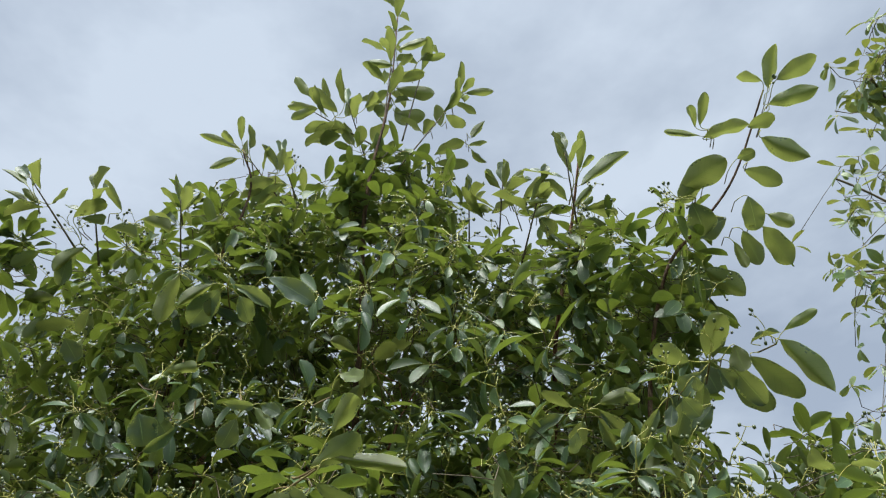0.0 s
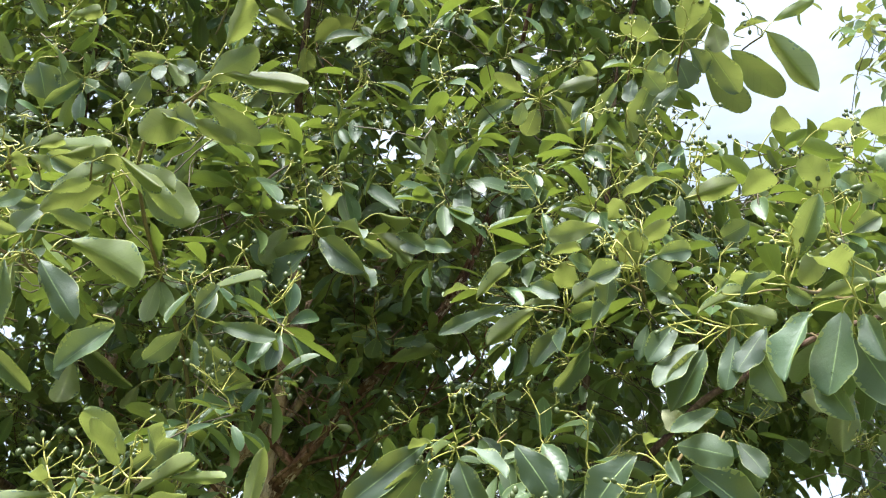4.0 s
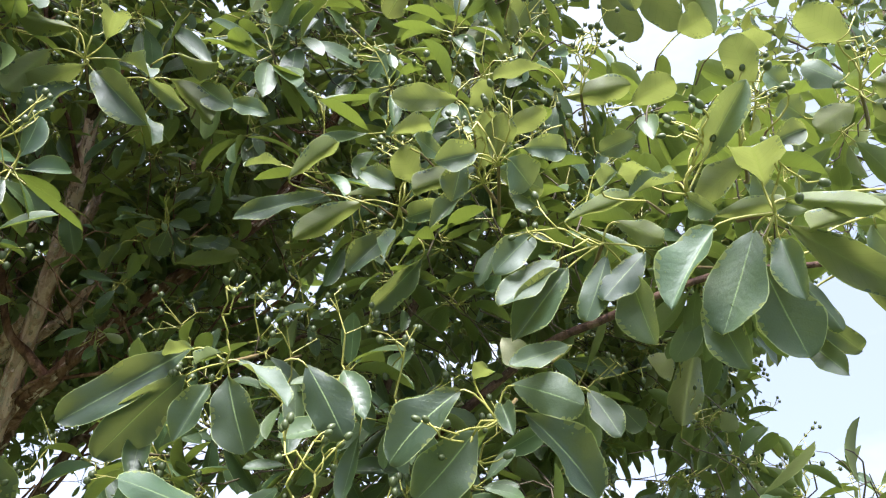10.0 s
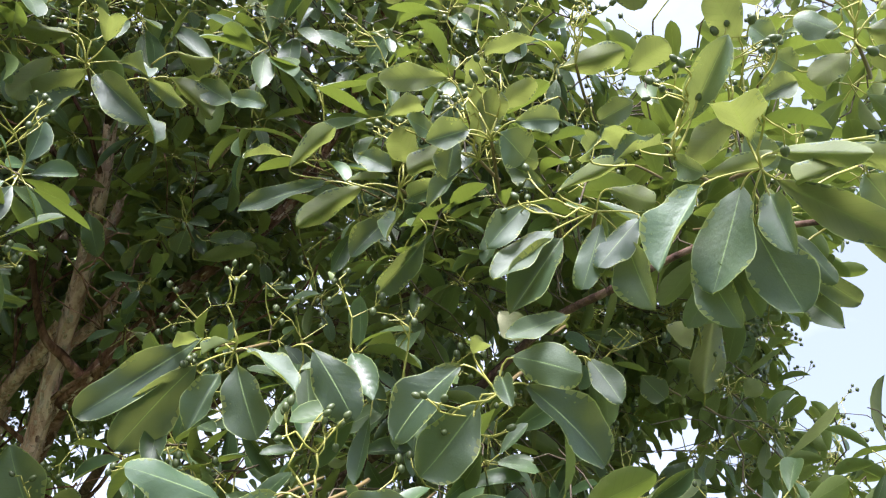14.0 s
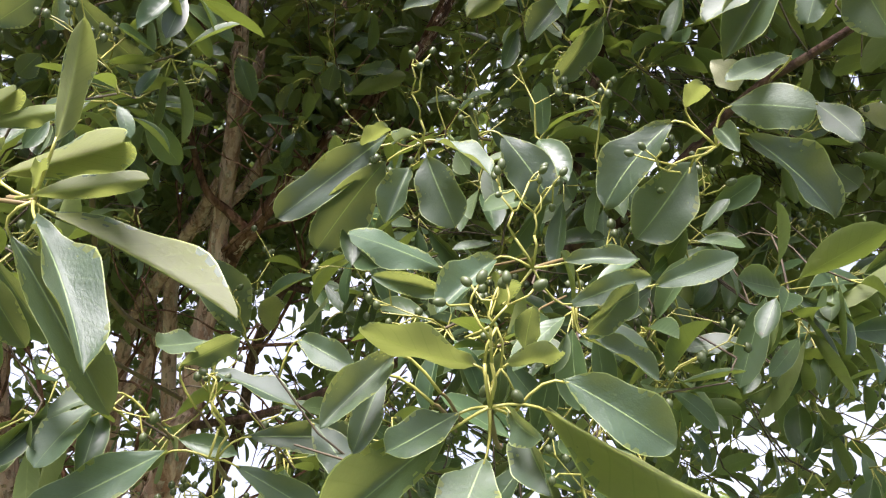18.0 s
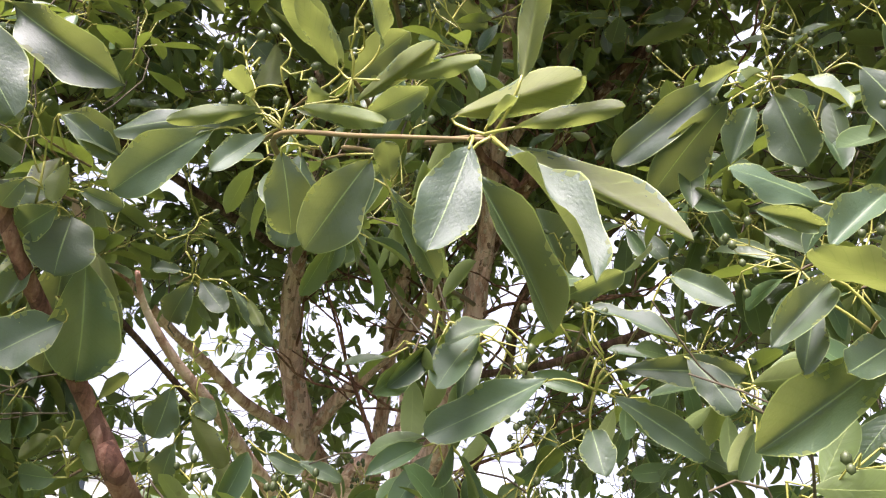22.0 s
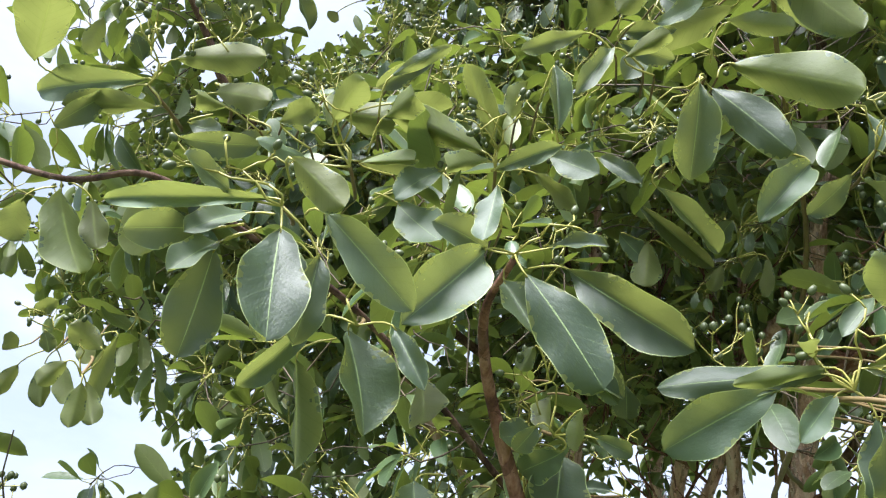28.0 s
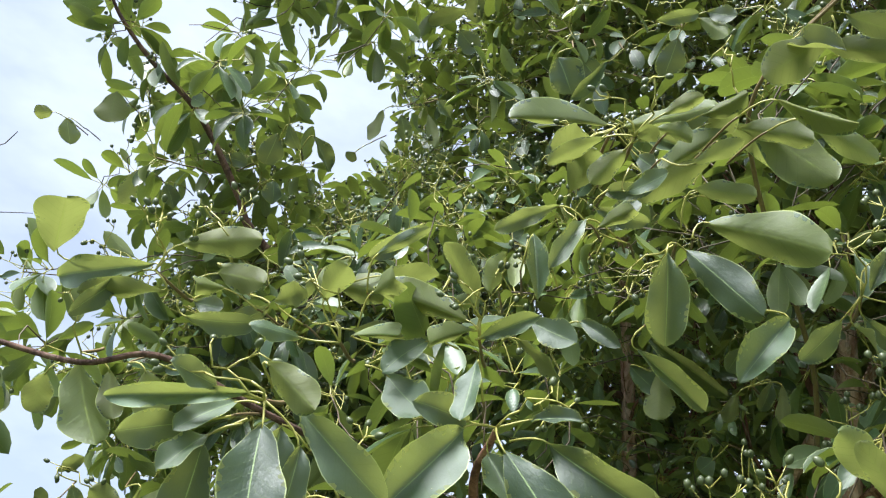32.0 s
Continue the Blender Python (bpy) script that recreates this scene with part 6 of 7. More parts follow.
class Mass:
    """Leaves, lines and fruit to be joined into single meshes."""

    def __init__(self):
        self.leaves, self.lines, self.fruit = [], [], []

    def rosette(self, at, axis, count, length, fruit, slim=0.40, droop=0.35):
        axis = unit(axis)
        e1 = unit(np.cross(axis, (0.21, 0.93, 0.3)))
        e2 = np.cross(axis, e1)
        start = gen.uniform(0, 6.28)
        for i in range(count):
            turn = start + i * 2.4 + gen.uniform(-0.35, 0.35)
            lift = gen.uniform(-0.55, 0.75)
            way = unit(math.cos(turn) * e1 + math.sin(turn) * e2 + axis * lift - np.array([0, 0, droop * gen.uniform(0.2, 1.8)]))
            root = at - axis * gen.uniform(0, 0.03)
            b = root + unit(way + axis * 0.3) * gen.uniform(0.012, 0.026)
            long = length * gen.uniform(0.65, 1.25)
            normal = axis * 0.5 + np.array([0, 0, 0.7]) + gen.normal(0, 0.35, 3)
            self.leaves.append((b, way, long, long * slim * gen.uniform(0.85, 1.15), normal))
            self.lines.append((root, b, 0.0009, 0))
        if fruit:
            lines, got = panicle(at, axis * 0.6 + np.array([0, 0, 0.6]) + gen.normal(0, 0.35, 3), fruit, 0.105, luck)
            self.lines += [(a, b, r, 0) for a, b, r in lines]
            self.fruit += got

    def twig(self, a, b, r):
        a, b = np.asarray(a), np.asarray(b)
        bend = gen.normal(0, 0.16, 3) * np.linalg.norm(b - a)
        line = [a + (b - a) * k / 4 + bend * math.sin(k * 0.785) + (gen.normal(0, 0.004, 3) if 0 < k < 4 else 0) for k in range(5)]
        self.lines += [(line[k], line[k + 1], r * (1 - 0.07 * k), 1) for k in range(4)]

    def build(self, parent, inverse, tops, stalk, wood, fruit_skin, name="foliage", label=""):
        made = []
        n = len(self.leaves)
        kinds = gen.integers(0, len(FILL), n)
        base, way = np.array([x[0] for x in self.leaves]), np.array([x[1] for x in self.leaves])
        long, wide = np.array([x[2] for x in self.leaves]), np.array([x[3] for x in self.leaves])
        nor = np.array([x[4] for x in self.leaves])
        nor -= (nor * way).sum(1)[:, None] * way
        nor /= np.maximum(1e-6, np.linalg.norm(nor, axis=1))[:, None]
        cross = np.cross(way, nor)
        P, Q, S, U = [], [], [], []
        off = 0
        for k, (p, f, s, u) in enumerate(FILL):
            pick = np.where(kinds == k)[0]
            m = len(pick)
            w = base[pick][:, None] + p[None, :, 0, None] * (cross[pick] * wide[pick][:, None])[:, None] + p[None, :, 1, None] * (way[pick] * long[pick][:, None])[:, None] + p[None, :, 2, None] * (nor[pick] * long[pick][:, None])[:, None]
            q = (np.array(f)[None] + (np.arange(m) * len(p))[:, None, None] + off).reshape(-1, 4)
            P.append(w.reshape(-1, 3)), Q.append(q), S.append(np.tile(s, m)), U.append(np.tile(u, (m, 1)))
            off += m * len(p)
        me = fast_mesh(name, np.concatenate(P), np.concatenate(Q), list(tops), np.concatenate(S), np.concatenate(U))
        made.append((name, me, label))
        for slot, (mat, called) in enumerate(((stalk, "stalkwork"), (wood, "twigwork"))):
            seg = [x for x in self.lines if x[3] == slot]
            if not seg:
                continue
            a, b = np.array([x[0] for x in seg]), np.array([x[1] for x in seg])
            r = np.array([x[2] for x in seg])
            d = b - a
            d /= np.maximum(1e-6, np.linalg.norm(d, axis=1))[:, None]
            e1 = np.cross(d, np.array([0.31, 0.43, 0.85]))
            e1 /= np.maximum(1e-6, np.linalg.norm(e1, axis=1))[:, None]
            e2 = np.cross(d, e1)
            rings = []
            for point, k in ((a, 1.15), (b, 0.9)):
                for j in range(4):
                    rings.append(point + (r * k)[:, None] * (math.cos(j * 1.571) * e1 + math.sin(j * 1.571) * e2))
            pts = np.stack(rings, 1).reshape(-1, 3)
            quad = np.array([(j, (j + 1) % 4, 4 + (j + 1) % 4, 4 + j) for j in range(4)])
            quads = (quad[None] + (np.arange(len(seg)) * 8)[:, None, None]).reshape(-1, 4)
            made.append((called, fast_mesh(called, pts, quads, [mat]), ""))
        if self.fruit:
            c = np.array([f for f, _ in self.fruit])
            # a small ball of eight by four
            ball = np.array([(math.cos(a) * math.cos(h), math.sin(a) * math.cos(h), 1.15 * math.sin(h)) for h in (-1.45, -0.5, 0.5, 1.45) for a in [j * math.pi / 3 for j in range(6)]])
            quad = np.array([(i * 6 + j, i * 6 + (j + 1) % 6, i * 6 + 6 + (j + 1) % 6, i * 6 + 6 + j) for i in range(3) for j in range(6)])
            r = gen.uniform(0.0032, 0.0047, len(c))
            pts = (c[:, None] + ball[None] * r[:, None, None]).reshape(-1, 3)
            quads = (quad[None] + (np.arange(len(c)) * 24)[:, None, None]).reshape(-1, 4)
            made.append(("fruit", fast_mesh("fruit", pts, quads, [fruit_skin]), ""))
        for called, mesh, text in made:
            ob = part(called, mesh, parent, text)
            ob.matrix_parent_inverse = inverse
            tagged(ob, kind="stuff")


def tend(at):
    """Nearest place on the limbs, and the way out from it."""
    d = np.linalg.norm(SKEL - at, axis=1) + 0.35 * np.maximum(0, SKEL[:, 2] - at[2])
    return SKEL[int(np.argmin(d))]


CROWN_AT, CROWN_R = np.array([-0.2, 2.0, 2.33]), np.array([1.6, 1.05, 1.38])
# openings in the crown through which the sky shows: from, to, half width
GAPS = [
    ((-0.29, 1.31, 1.68), (-0.80, 2.50, 1.96), 0.06),
    ((-0.29, 1.33, 1.63), (-0.80, 2.55, 1.82), 0.06),
    ((-0.28, 1.34, 1.59), (-0.76, 2.59, 1.71), 0.06),
    ((-0.26, 1.44, 1.64), (-0.64, 2.59, 1.80), 0.05),
    ((-0.48, 1.60, 1.64), (-0.89, 2.45, 1.74), 0.05),
    ((-0.42, 1.29, 1.64), (-2.21, 4.17, 2.16), 0.07),
    ((-0.47, 1.59, 1.70), (-2.00, 4.72, 2.28), 0.07),
    ((-0.26, 1.42, 1.70), (-1.41, 4.79, 2.43), 0.08),
    ((-0.24, 1.53, 1.71), (-1.16, 4.86, 2.39), 0.06),
    ((-0.24, 1.46, 1.59), (-1.28, 5.00, 1.90), 0.06),
    ((-0.16, 1.47, 1.59), (-0.34, 2.37, 1.68), 0.06),
    ((-0.20, 1.48, 1.56), (-0.47, 2.58, 1.61), 0.06),
    ((-0.13, 1.45, 1.69), (-0.28, 2.32, 1.87), 0.05),
]
GAPS += [
    ((-0.03, 1.45, 2.14), (-0.19, 2.08, 2.51), 0.05),
    ((-0.08, 1.55, 1.97), (-0.31, 2.35, 2.26), 0.08),
    ((-0.02, 1.42, 2.20), (-0.18, 2.03, 2.62), 0.04),
    ((-0.12, 1.60, 1.90), (-0.38, 2.44, 2.13), 0.08),
    ((-0.03, 1.55, 1.95), (-0.19, 2.26, 2.19), 0.06),
    ((-0.01, 1.69, 1.90), (-0.60, 4.71, 2.67), 0.06),
    ((-0.06, 1.70, 1.89), (-0.76, 4.76, 2.64), 0.04),
    ((0.29, 1.56, 2.47), (0.33, 2.03, 2.87), 0.04),
    ((-1.08, 1.13, 1.78), (-3.76, 3.31, 2.28), 0.07),
    ((-1.11, 1.09, 1.81), (-3.90, 3.15, 2.43), 0.07),
    ((-1.07, 1.20, 1.78), (-3.54, 3.44, 2.26), 0.06),
    ((-1.23, 1.14, 1.95), (-3.83, 2.96, 2.83), 0.05),
    ((-0.93, 1.06, 2.13), (-1.20, 1.31, 2.34), 0.05),
]
GAPS += [
    ((-0.96, 1.33, 2.51), (-2.30, 2.97, 4.17), 0.07),
    ((-1.30, 1.04, 2.28), (-3.75, 2.42, 3.82), 0.06),
    ((-0.39, 1.45, 1.70), (-0.78, 2.46, 1.91), 0.06),
    ((-0.39, 1.42, 1.78), (-0.78, 2.41, 2.07), 0.05),
    ((-0.37, 1.48, 1.61), (-0.75, 2.54, 1.71), 0.06),
    ((-0.19, 1.53, 1.65), (-0.31, 2.23, 1.75), 0.05),
    ((-0.18, 1.61, 1.77), (-0.26, 2.20, 1.91), 0.05),
    ((-0.15, 1.57, 1.90), (-0.22, 2.14, 2.12), 0.04),
    ((-0.30, 1.60, 1.66), (-0.50, 2.39, 1.76), 0.06),
    ((-0.23, 1.54, 1.57), (-0.37, 2.26, 1.60), 0.06),
    ((-0.07, 1.38, 2.08), (-0.17, 1.98, 2.35), 0.04),
    ((-0.08, 1.43, 2.20), (-0.16, 1.91, 2.46), 0.04),
    ((-0.09, 1.51, 2.09), (-0.24, 2.19, 2.42), 0.05),
]
GAPS += [
    ((-0.09, 1.53, 2.24), (-0.21, 2.13, 2.62), 0.05),
    ((-0.10, 1.58, 1.97), (-0.25, 2.32, 2.22), 0.07),
    ((-0.06, 1.50, 2.01), (-0.18, 2.04, 2.29), 0.05),
    ((-0.09, 1.56, 1.86), (-0.23, 2.13, 2.06), 0.06),
    ((-0.41, 1.72, 1.75), (-0.95, 2.82, 1.96), 0.06),
    ((-0.16, 1.57, 1.84), (-0.37, 2.24, 2.06), 0.05),
    ((-0.25, 1.55, 1.74), (-0.32, 2.41, 1.89), 0.06),
    ((-0.37, 1.58, 1.80), (-0.65, 2.99, 2.12), 0.05),
    ((-0.50, 1.56, 1.70), (-0.85, 2.64, 1.85), 0.05),
    ((0.24, 1.44, 2.33), (0.30, 1.96, 2.74), 0.04),
    ((0.22, 1.36, 2.29), (0.28, 1.85, 2.62), 0.04),
    ((0.17, 1.42, 2.20), (0.20, 1.94, 2.49), 0.04),
    ((-0.08, 1.56, 1.93), (-0.26, 2.26, 2.16), 0.07),
]
GAPS += [
    ((0.65, 1.31, 2.53), (1.50, 2.54, 3.97), 0.10),
    ((0.67, 1.19, 2.43), (1.63, 2.33, 3.85), 0.10),
    ((0.69, 1.28, 2.53), (1.36, 2.45, 3.87), 0.09),
    ((0.90, 1.37, 2.01), (2.26, 2.84, 2.69), 0.10),
    ((0.98, 1.39, 2.03), (2.26, 2.93, 2.72), 0.13),
    ((0.94, 1.31, 2.10), (2.35, 2.66, 2.93), 0.08),
    ((-0.85, 1.20, 2.48), (-1.71, 2.23, 3.58), 0.10),
    ((-1.47, 1.02, 2.62), (-2.74, 1.62, 3.59), 0.15),
    ((-1.32, 1.33, 1.79), (-2.84, 2.46, 2.10), 0.10),
    ((-1.25, 1.32, 1.62), (-2.90, 2.59, 1.71), 0.12),
    ((-1.16, 1.43, 1.77), (-2.47, 2.67, 2.06), 0.06),
    ((-0.42, 1.75, 1.77), (-1.37, 4.75, 2.40), 0.10),
    ((-0.31, 1.88, 1.81), (-0.95, 4.88, 2.47), 0.08),
]
GAPS += [
    ((-0.53, 1.62, 1.70), (-1.91, 4.63, 2.21), 0.07),
    ((-0.16, 1.90, 1.59), (-0.48, 5.27, 1.76), 0.09),
    ((0.04, 1.90, 1.94), (-0.03, 4.88, 2.86), 0.07),
    ((0.18, 1.74, 1.85), (0.43, 4.49, 2.60), 0.06),
    ((-0.63, 1.78, 1.73), (-2.34, 4.80, 2.25), 0.10),
    ((-0.65, 1.40, 1.90), (-1.73, 2.92, 2.56), 0.05),
    ((0.07, 2.01, 1.97), (-0.00, 4.77, 2.63), 0.09),
    ((0.04, 1.89, 1.96), (-0.04, 4.52, 2.66), 0.09),
    ((-0.67, 1.44, 1.92), (-1.50, 2.98, 2.52), 0.05),
    ((-0.52, 2.07, 1.89), (-1.07, 4.46, 2.39), 0.08),
    ((-0.20, 2.01, 1.86), (-0.29, 4.86, 2.42), 0.10),
    ((0.69, 1.07, 2.68), (1.62, 2.49, 4.04), 0.14),
    ((0.80, 1.18, 2.57), (1.86, 2.74, 3.80), 0.13),
]
GAPS += [
    ((0.41, 0.90, 2.85), (0.81, 1.80, 4.04), 0.12),
    ((0.29, 1.74, 2.25), (0.55, 3.93, 3.26), 0.05),
    ((0.69, 1.20, 2.50), (1.45, 2.42, 3.71), 0.12),
    ((0.75, 1.09, 2.49), (1.70, 2.31, 3.87), 0.14),
]
GAPS += [
    ((0.01, 1.68, 1.90), (-0.17, 4.92, 2.73), 0.05),
    ((0.09, 1.67, 1.92), (0.10, 4.90, 2.80), 0.06),
    ((-0.02, 1.66, 1.94), (-0.30, 4.86, 2.89), 0.03),
    ((-0.09, 1.60, 2.10), (-0.53, 4.62, 3.47), 0.02),
    ((-0.14, 1.56, 2.14), (-0.74, 4.50, 3.64), 0.02),
    ((0.15, 1.59, 2.13), (0.32, 4.61, 3.58), 0.03),
    ((0.12, 1.66, 1.95), (0.21, 4.87, 2.93), 0.04),
    ((-0.05, 1.68, 1.87), (-0.42, 4.92, 2.63), 0.05),
    ((0.70, 1.52, 1.88), (2.35, 4.32, 2.66), 0.03),
    ((-0.06, 1.73, 1.88), (-0.68, 4.95, 2.57), 0.08),
    ((-0.01, 1.74, 1.88), (-0.50, 4.98, 2.57), 0.07),
    ((-0.08, 1.72, 1.92), (-0.77, 4.90, 2.71), 0.05),
    ((0.20, 1.65, 2.17), (0.28, 4.67, 3.63), 0.02),
]
GAPS += [
    ((0.26, 1.64, 2.20), (0.49, 4.61, 3.73), 0.02),
    ((0.11, 1.73, 1.95), (-0.06, 4.96, 2.84), 0.04),
    ((0.43, 1.71, 1.94), (1.09, 4.88, 2.79), 0.03),
    ((0.80, 1.47, 2.15), (2.49, 4.01, 3.56), 0.02),
    ((-0.19, 1.74, 1.91), (-1.10, 4.81, 2.88), 0.03),
    ((-0.15, 1.74, 1.93), (-0.96, 4.83, 2.96), 0.03),
    ((0.03, 1.77, 1.95), (-0.30, 4.92, 3.03), 0.03),
    ((0.00, 1.76, 1.98), (-0.39, 4.87, 3.14), 0.02),
    ((-0.31, 1.73, 1.79), (-1.53, 4.78, 2.44), 0.06),
    ((0.25, 1.65, 2.21), (0.52, 4.47, 3.99), 0.02),
    ((-0.16, 1.80, 1.63), (-0.99, 5.04, 1.87), 0.05),
    ((0.02, 1.75, 1.97), (-0.23, 4.88, 3.14), 0.04),
    ((0.10, 1.76, 1.96), (0.06, 4.91, 3.09), 0.04),
]
GAPS += [
    ((-0.31, 1.73, 1.79), (-1.43, 4.81, 2.46), 0.07),
    ((-0.47, 1.67, 1.73), (-2.01, 4.60, 2.25), 0.06),
    ((0.07, 1.81, 1.78), (-0.04, 5.09, 2.44), 0.03),
    ((0.28, 1.63, 2.20), (0.72, 4.43, 3.97), 0.02),
    ((0.18, 1.70, 2.10), (0.37, 4.68, 3.60), 0.02),
    ((0.45, 1.78, 1.66), (1.37, 4.98, 2.00), 0.03),
]
# the stems and the reddish bough stand clear of leaves on their open side
for p in ((-0.335, 2.312, 1.635), (-0.31, 2.29, 1.71), (-0.288, 2.274, 1.786), (-0.275, 2.25, 1.86), (-0.262, 2.236, 1.927), (-0.25, 2.22, 2.01), (-0.24, 2.205, 2.10), (-0.225, 2.16, 2.22), (-0.21, 2.11, 2.34),
          (-0.001, 2.049, 2.321), (0.09, 2.01, 2.41), (0.184, 1.98, 2.50), (0.23, 1.97, 2.58), (0.262, 1.957, 2.66), (-0.768, 2.626, 1.668), (-0.803, 2.569, 1.818), (-0.806, 2.512, 1.989), (-0.60, 2.604, 1.85), (-0.50, 2.59, 1.95), (-0.43, 2.40, 1.62), (-0.121, 2.122, 2.206)):
    eye = np.array((0.12, 0.3, 1.25))
    GAPS.append((tuple(eye + 0.58 * (np.array(p) - eye)), p, 0.012))
# and the clear air before each leafy shoot
GAPS += [(a, b, 0.085) for a, b in SHOOTS]
GAPS += [(a, a + np.array([0, -0.03, 0.34]), 0.055) for a, _ in SHOOTS]
GAP_A, GAP_B, GAP_R = (np.array([g[i] for g in GAPS]) for i in range(3))


def open_air(at):
    d = GAP_B - GAP_A
    s = np.clip(((at - GAP_A) * d).sum(1) / (d * d).sum(1), 0, 1)
    return bool((np.linalg.norm(GAP_A + d * s[:, None] - at, axis=1) < GAP_R + 0.035).any())


mass = Mass()


def tuft(at, length, fruit, reach=0.15):
    near = tend(at)
    out_way = unit(unit(at - near) + 0.5 * unit(at - CROWN_AT) + np.array([0, 0, 0.25]) + gen.normal(0, 0.25, 3))
    mass.rosette(at, out_way, int(gen.integers(6, 11)), length, fruit)
    span = max(0.05, np.linalg.norm(at - near))
    mass.twig(at, at + unit((near - at) / span - 0.4 * out_way) * min(span, reach), 0.0012)


placed = 0
tries = 0
while placed < 3900 and tries < 90000:
    tries += 1
    u = unit(gen.normal(0, 1, 3))
    deep = gen.uniform(0.2, 1.0) ** 0.45
    at = CROWN_AT + CROWN_R * u * deep * (1 + 0.16 * noise.noise(Vector(u * 2.3)))
    if at[1] < 1.24 or at[2] < 1.4 or (at[0] > 0.72 and at[2] > 2.52):
        continue
    # open, airy pockets in the crown
    if noise.noise(Vector(at * 2.6)) < -0.4 or open_air(at):
        continue
    # thinner low down and at the back, where the stems show
    if at[2] < 2.15 and gen.uniform() < 0.5 * (2.15 - at[2]) / 0.7 + (0.2 if at[2] > 2.05 else 0.45) * (at[1] > 1.45):
        continue
    if at[2] > 2.5 and gen.uniform() < (0.5 if at[1] > 1.9 else 0.4 if at[2] < 2.85 else 0.5):
        continue
    # the inner crown holds few leaves
    if deep < 0.62 and gen.uniform() < 0.5:
        continue
    tuft(at, 0.055 if at[1] > 1.6 else 0.066 if at[2] > 2.3 else 0.060, int(gen.integers(4, 10)) if gen.uniform() < 0.75 and at[1] < 2.0 else 0)
    placed += 1

# boughs that reach past the round of the crown
for centre, size, count in (
        ((-1.35, 1.24, 2.41), (0.40, 0.28, 0.42), 85), ((-1.15, 1.04, 1.84), (0.30, 0.20, 0.28), 45), ((-1.59, 1.68, 2.05), (0.4, 0.4, 0.4), 50), ((-0.94, 1.31, 3.04), (0.42, 0.16, 0.20), 55),
        ((-0.09, 1.47, 3.38), (0.24, 0.12, 0.28), 34), ((0.80, 1.25, 2.26), (0.28, 0.22, 0.24), 34), ((1.16, 1.71, 2.15), (0.30, 0.3, 0.3), 34),
        ((0.51, 1.34, 2.97), (0.22, 0.14, 0.18), 30), ((0.26, 1.38, 3.08), (0.25, 0.14, 0.18), 30), ((-0.44, 1.37, 3.18), (0.25, 0.14, 0.2), 34), ((1.06, 1.52, 2.59), (0.3, 0.25, 0.2), 22),
        ((0.80, 1.35, 1.70), (0.34, 0.20, 0.24), 34), ((-1.0, 1.40, 1.55), (0.38, 0.25, 0.2), 46), ((-0.75, 1.35, 1.55), (0.26, 0.2, 0.15), 22), ((-0.9, 3.0, 1.7), (0.8, 0.3, 0.5), 34), ((-0.45, 3.0, 2.50), (1.0, 0.32, 0.36), 120), ((0.35, 2.75, 2.45), (0.6, 0.3, 0.45), 65)):
    for i in range(count):
        at = np.array(centre) + np.array(size) * unit(gen.normal(0, 1, 3)) * gen.uniform(0.2, 1.0) ** 0.5
        if not open_air(at):
            tuft(at, 0.072, int(gen.integers(4, 10)) if gen.uniform() < 0.4 else 0, 0.11)
# the far side of the crown
for centre, size, count in (((-0.4, 3.45, 2.95), (1.1, 0.40, 0.65), 150), ((0.5, 3.2, 3.0), (0.5, 0.3, 0.5), 70), ((-0.5, 4.0, 3.05), (1.3, 0.4, 0.8), 160), ((-1.2, 3.3, 2.9), (0.45, 0.4, 0.6), 50)):
    for i in range(count):
        at = np.array(centre) + np.array(size) * unit(gen.normal(0, 1, 3)) * gen.uniform(0.1, 1.0) ** 0.5
        if not open_air(at):
            tuft(at, 0.07 if at[1] < 3.7 else 0.1, 0, 0.11)
# the dense dark heart of the crown, over the fork of the stems
for centre, size, count in (((0.0, 2.55, 3.0), (0.8, 0.3, 0.45), 250), ((-0.75, 2.6, 3.05), (0.45, 0.35, 0.5), 120), ((-0.3, 2.75, 2.62), (0.6, 0.2, 0.25), 70), ((0.45, 2.5, 2.6), (0.4, 0.25, 0.3), 70)):
    for i in range(count):
        at = np.array(centre) + np.array(size) * unit(gen.normal(0, 1, 3)) * gen.uniform(0.05, 1.0) ** 0.5
        if not open_air(at):
            tuft(at, 0.056, 0, 0.1)
# and the close leafage under the leading shoots
for centre, size, count in (((-0.34, 1.84, 3.35), (0.22, 0.15, 0.30), 46), ((-0.54, 1.94, 3.18), (0.25, 0.15, 0.25), 40), ((0.04, 2.02, 3.33), (0.30, 0.15, 0.25), 40), ((-0.78, 1.76, 3.13), (0.25, 0.15, 0.25), 34), ((0.54, 1.95, 3.17), (0.30, 0.15, 0.30), 40)):
    for i in range(count):
        tuft(np.array(centre) + np.array(size) * unit(gen.normal(0, 1, 3)) * gen.uniform(0.05, 1.0) ** 0.5, 0.058, 0, 0.1)
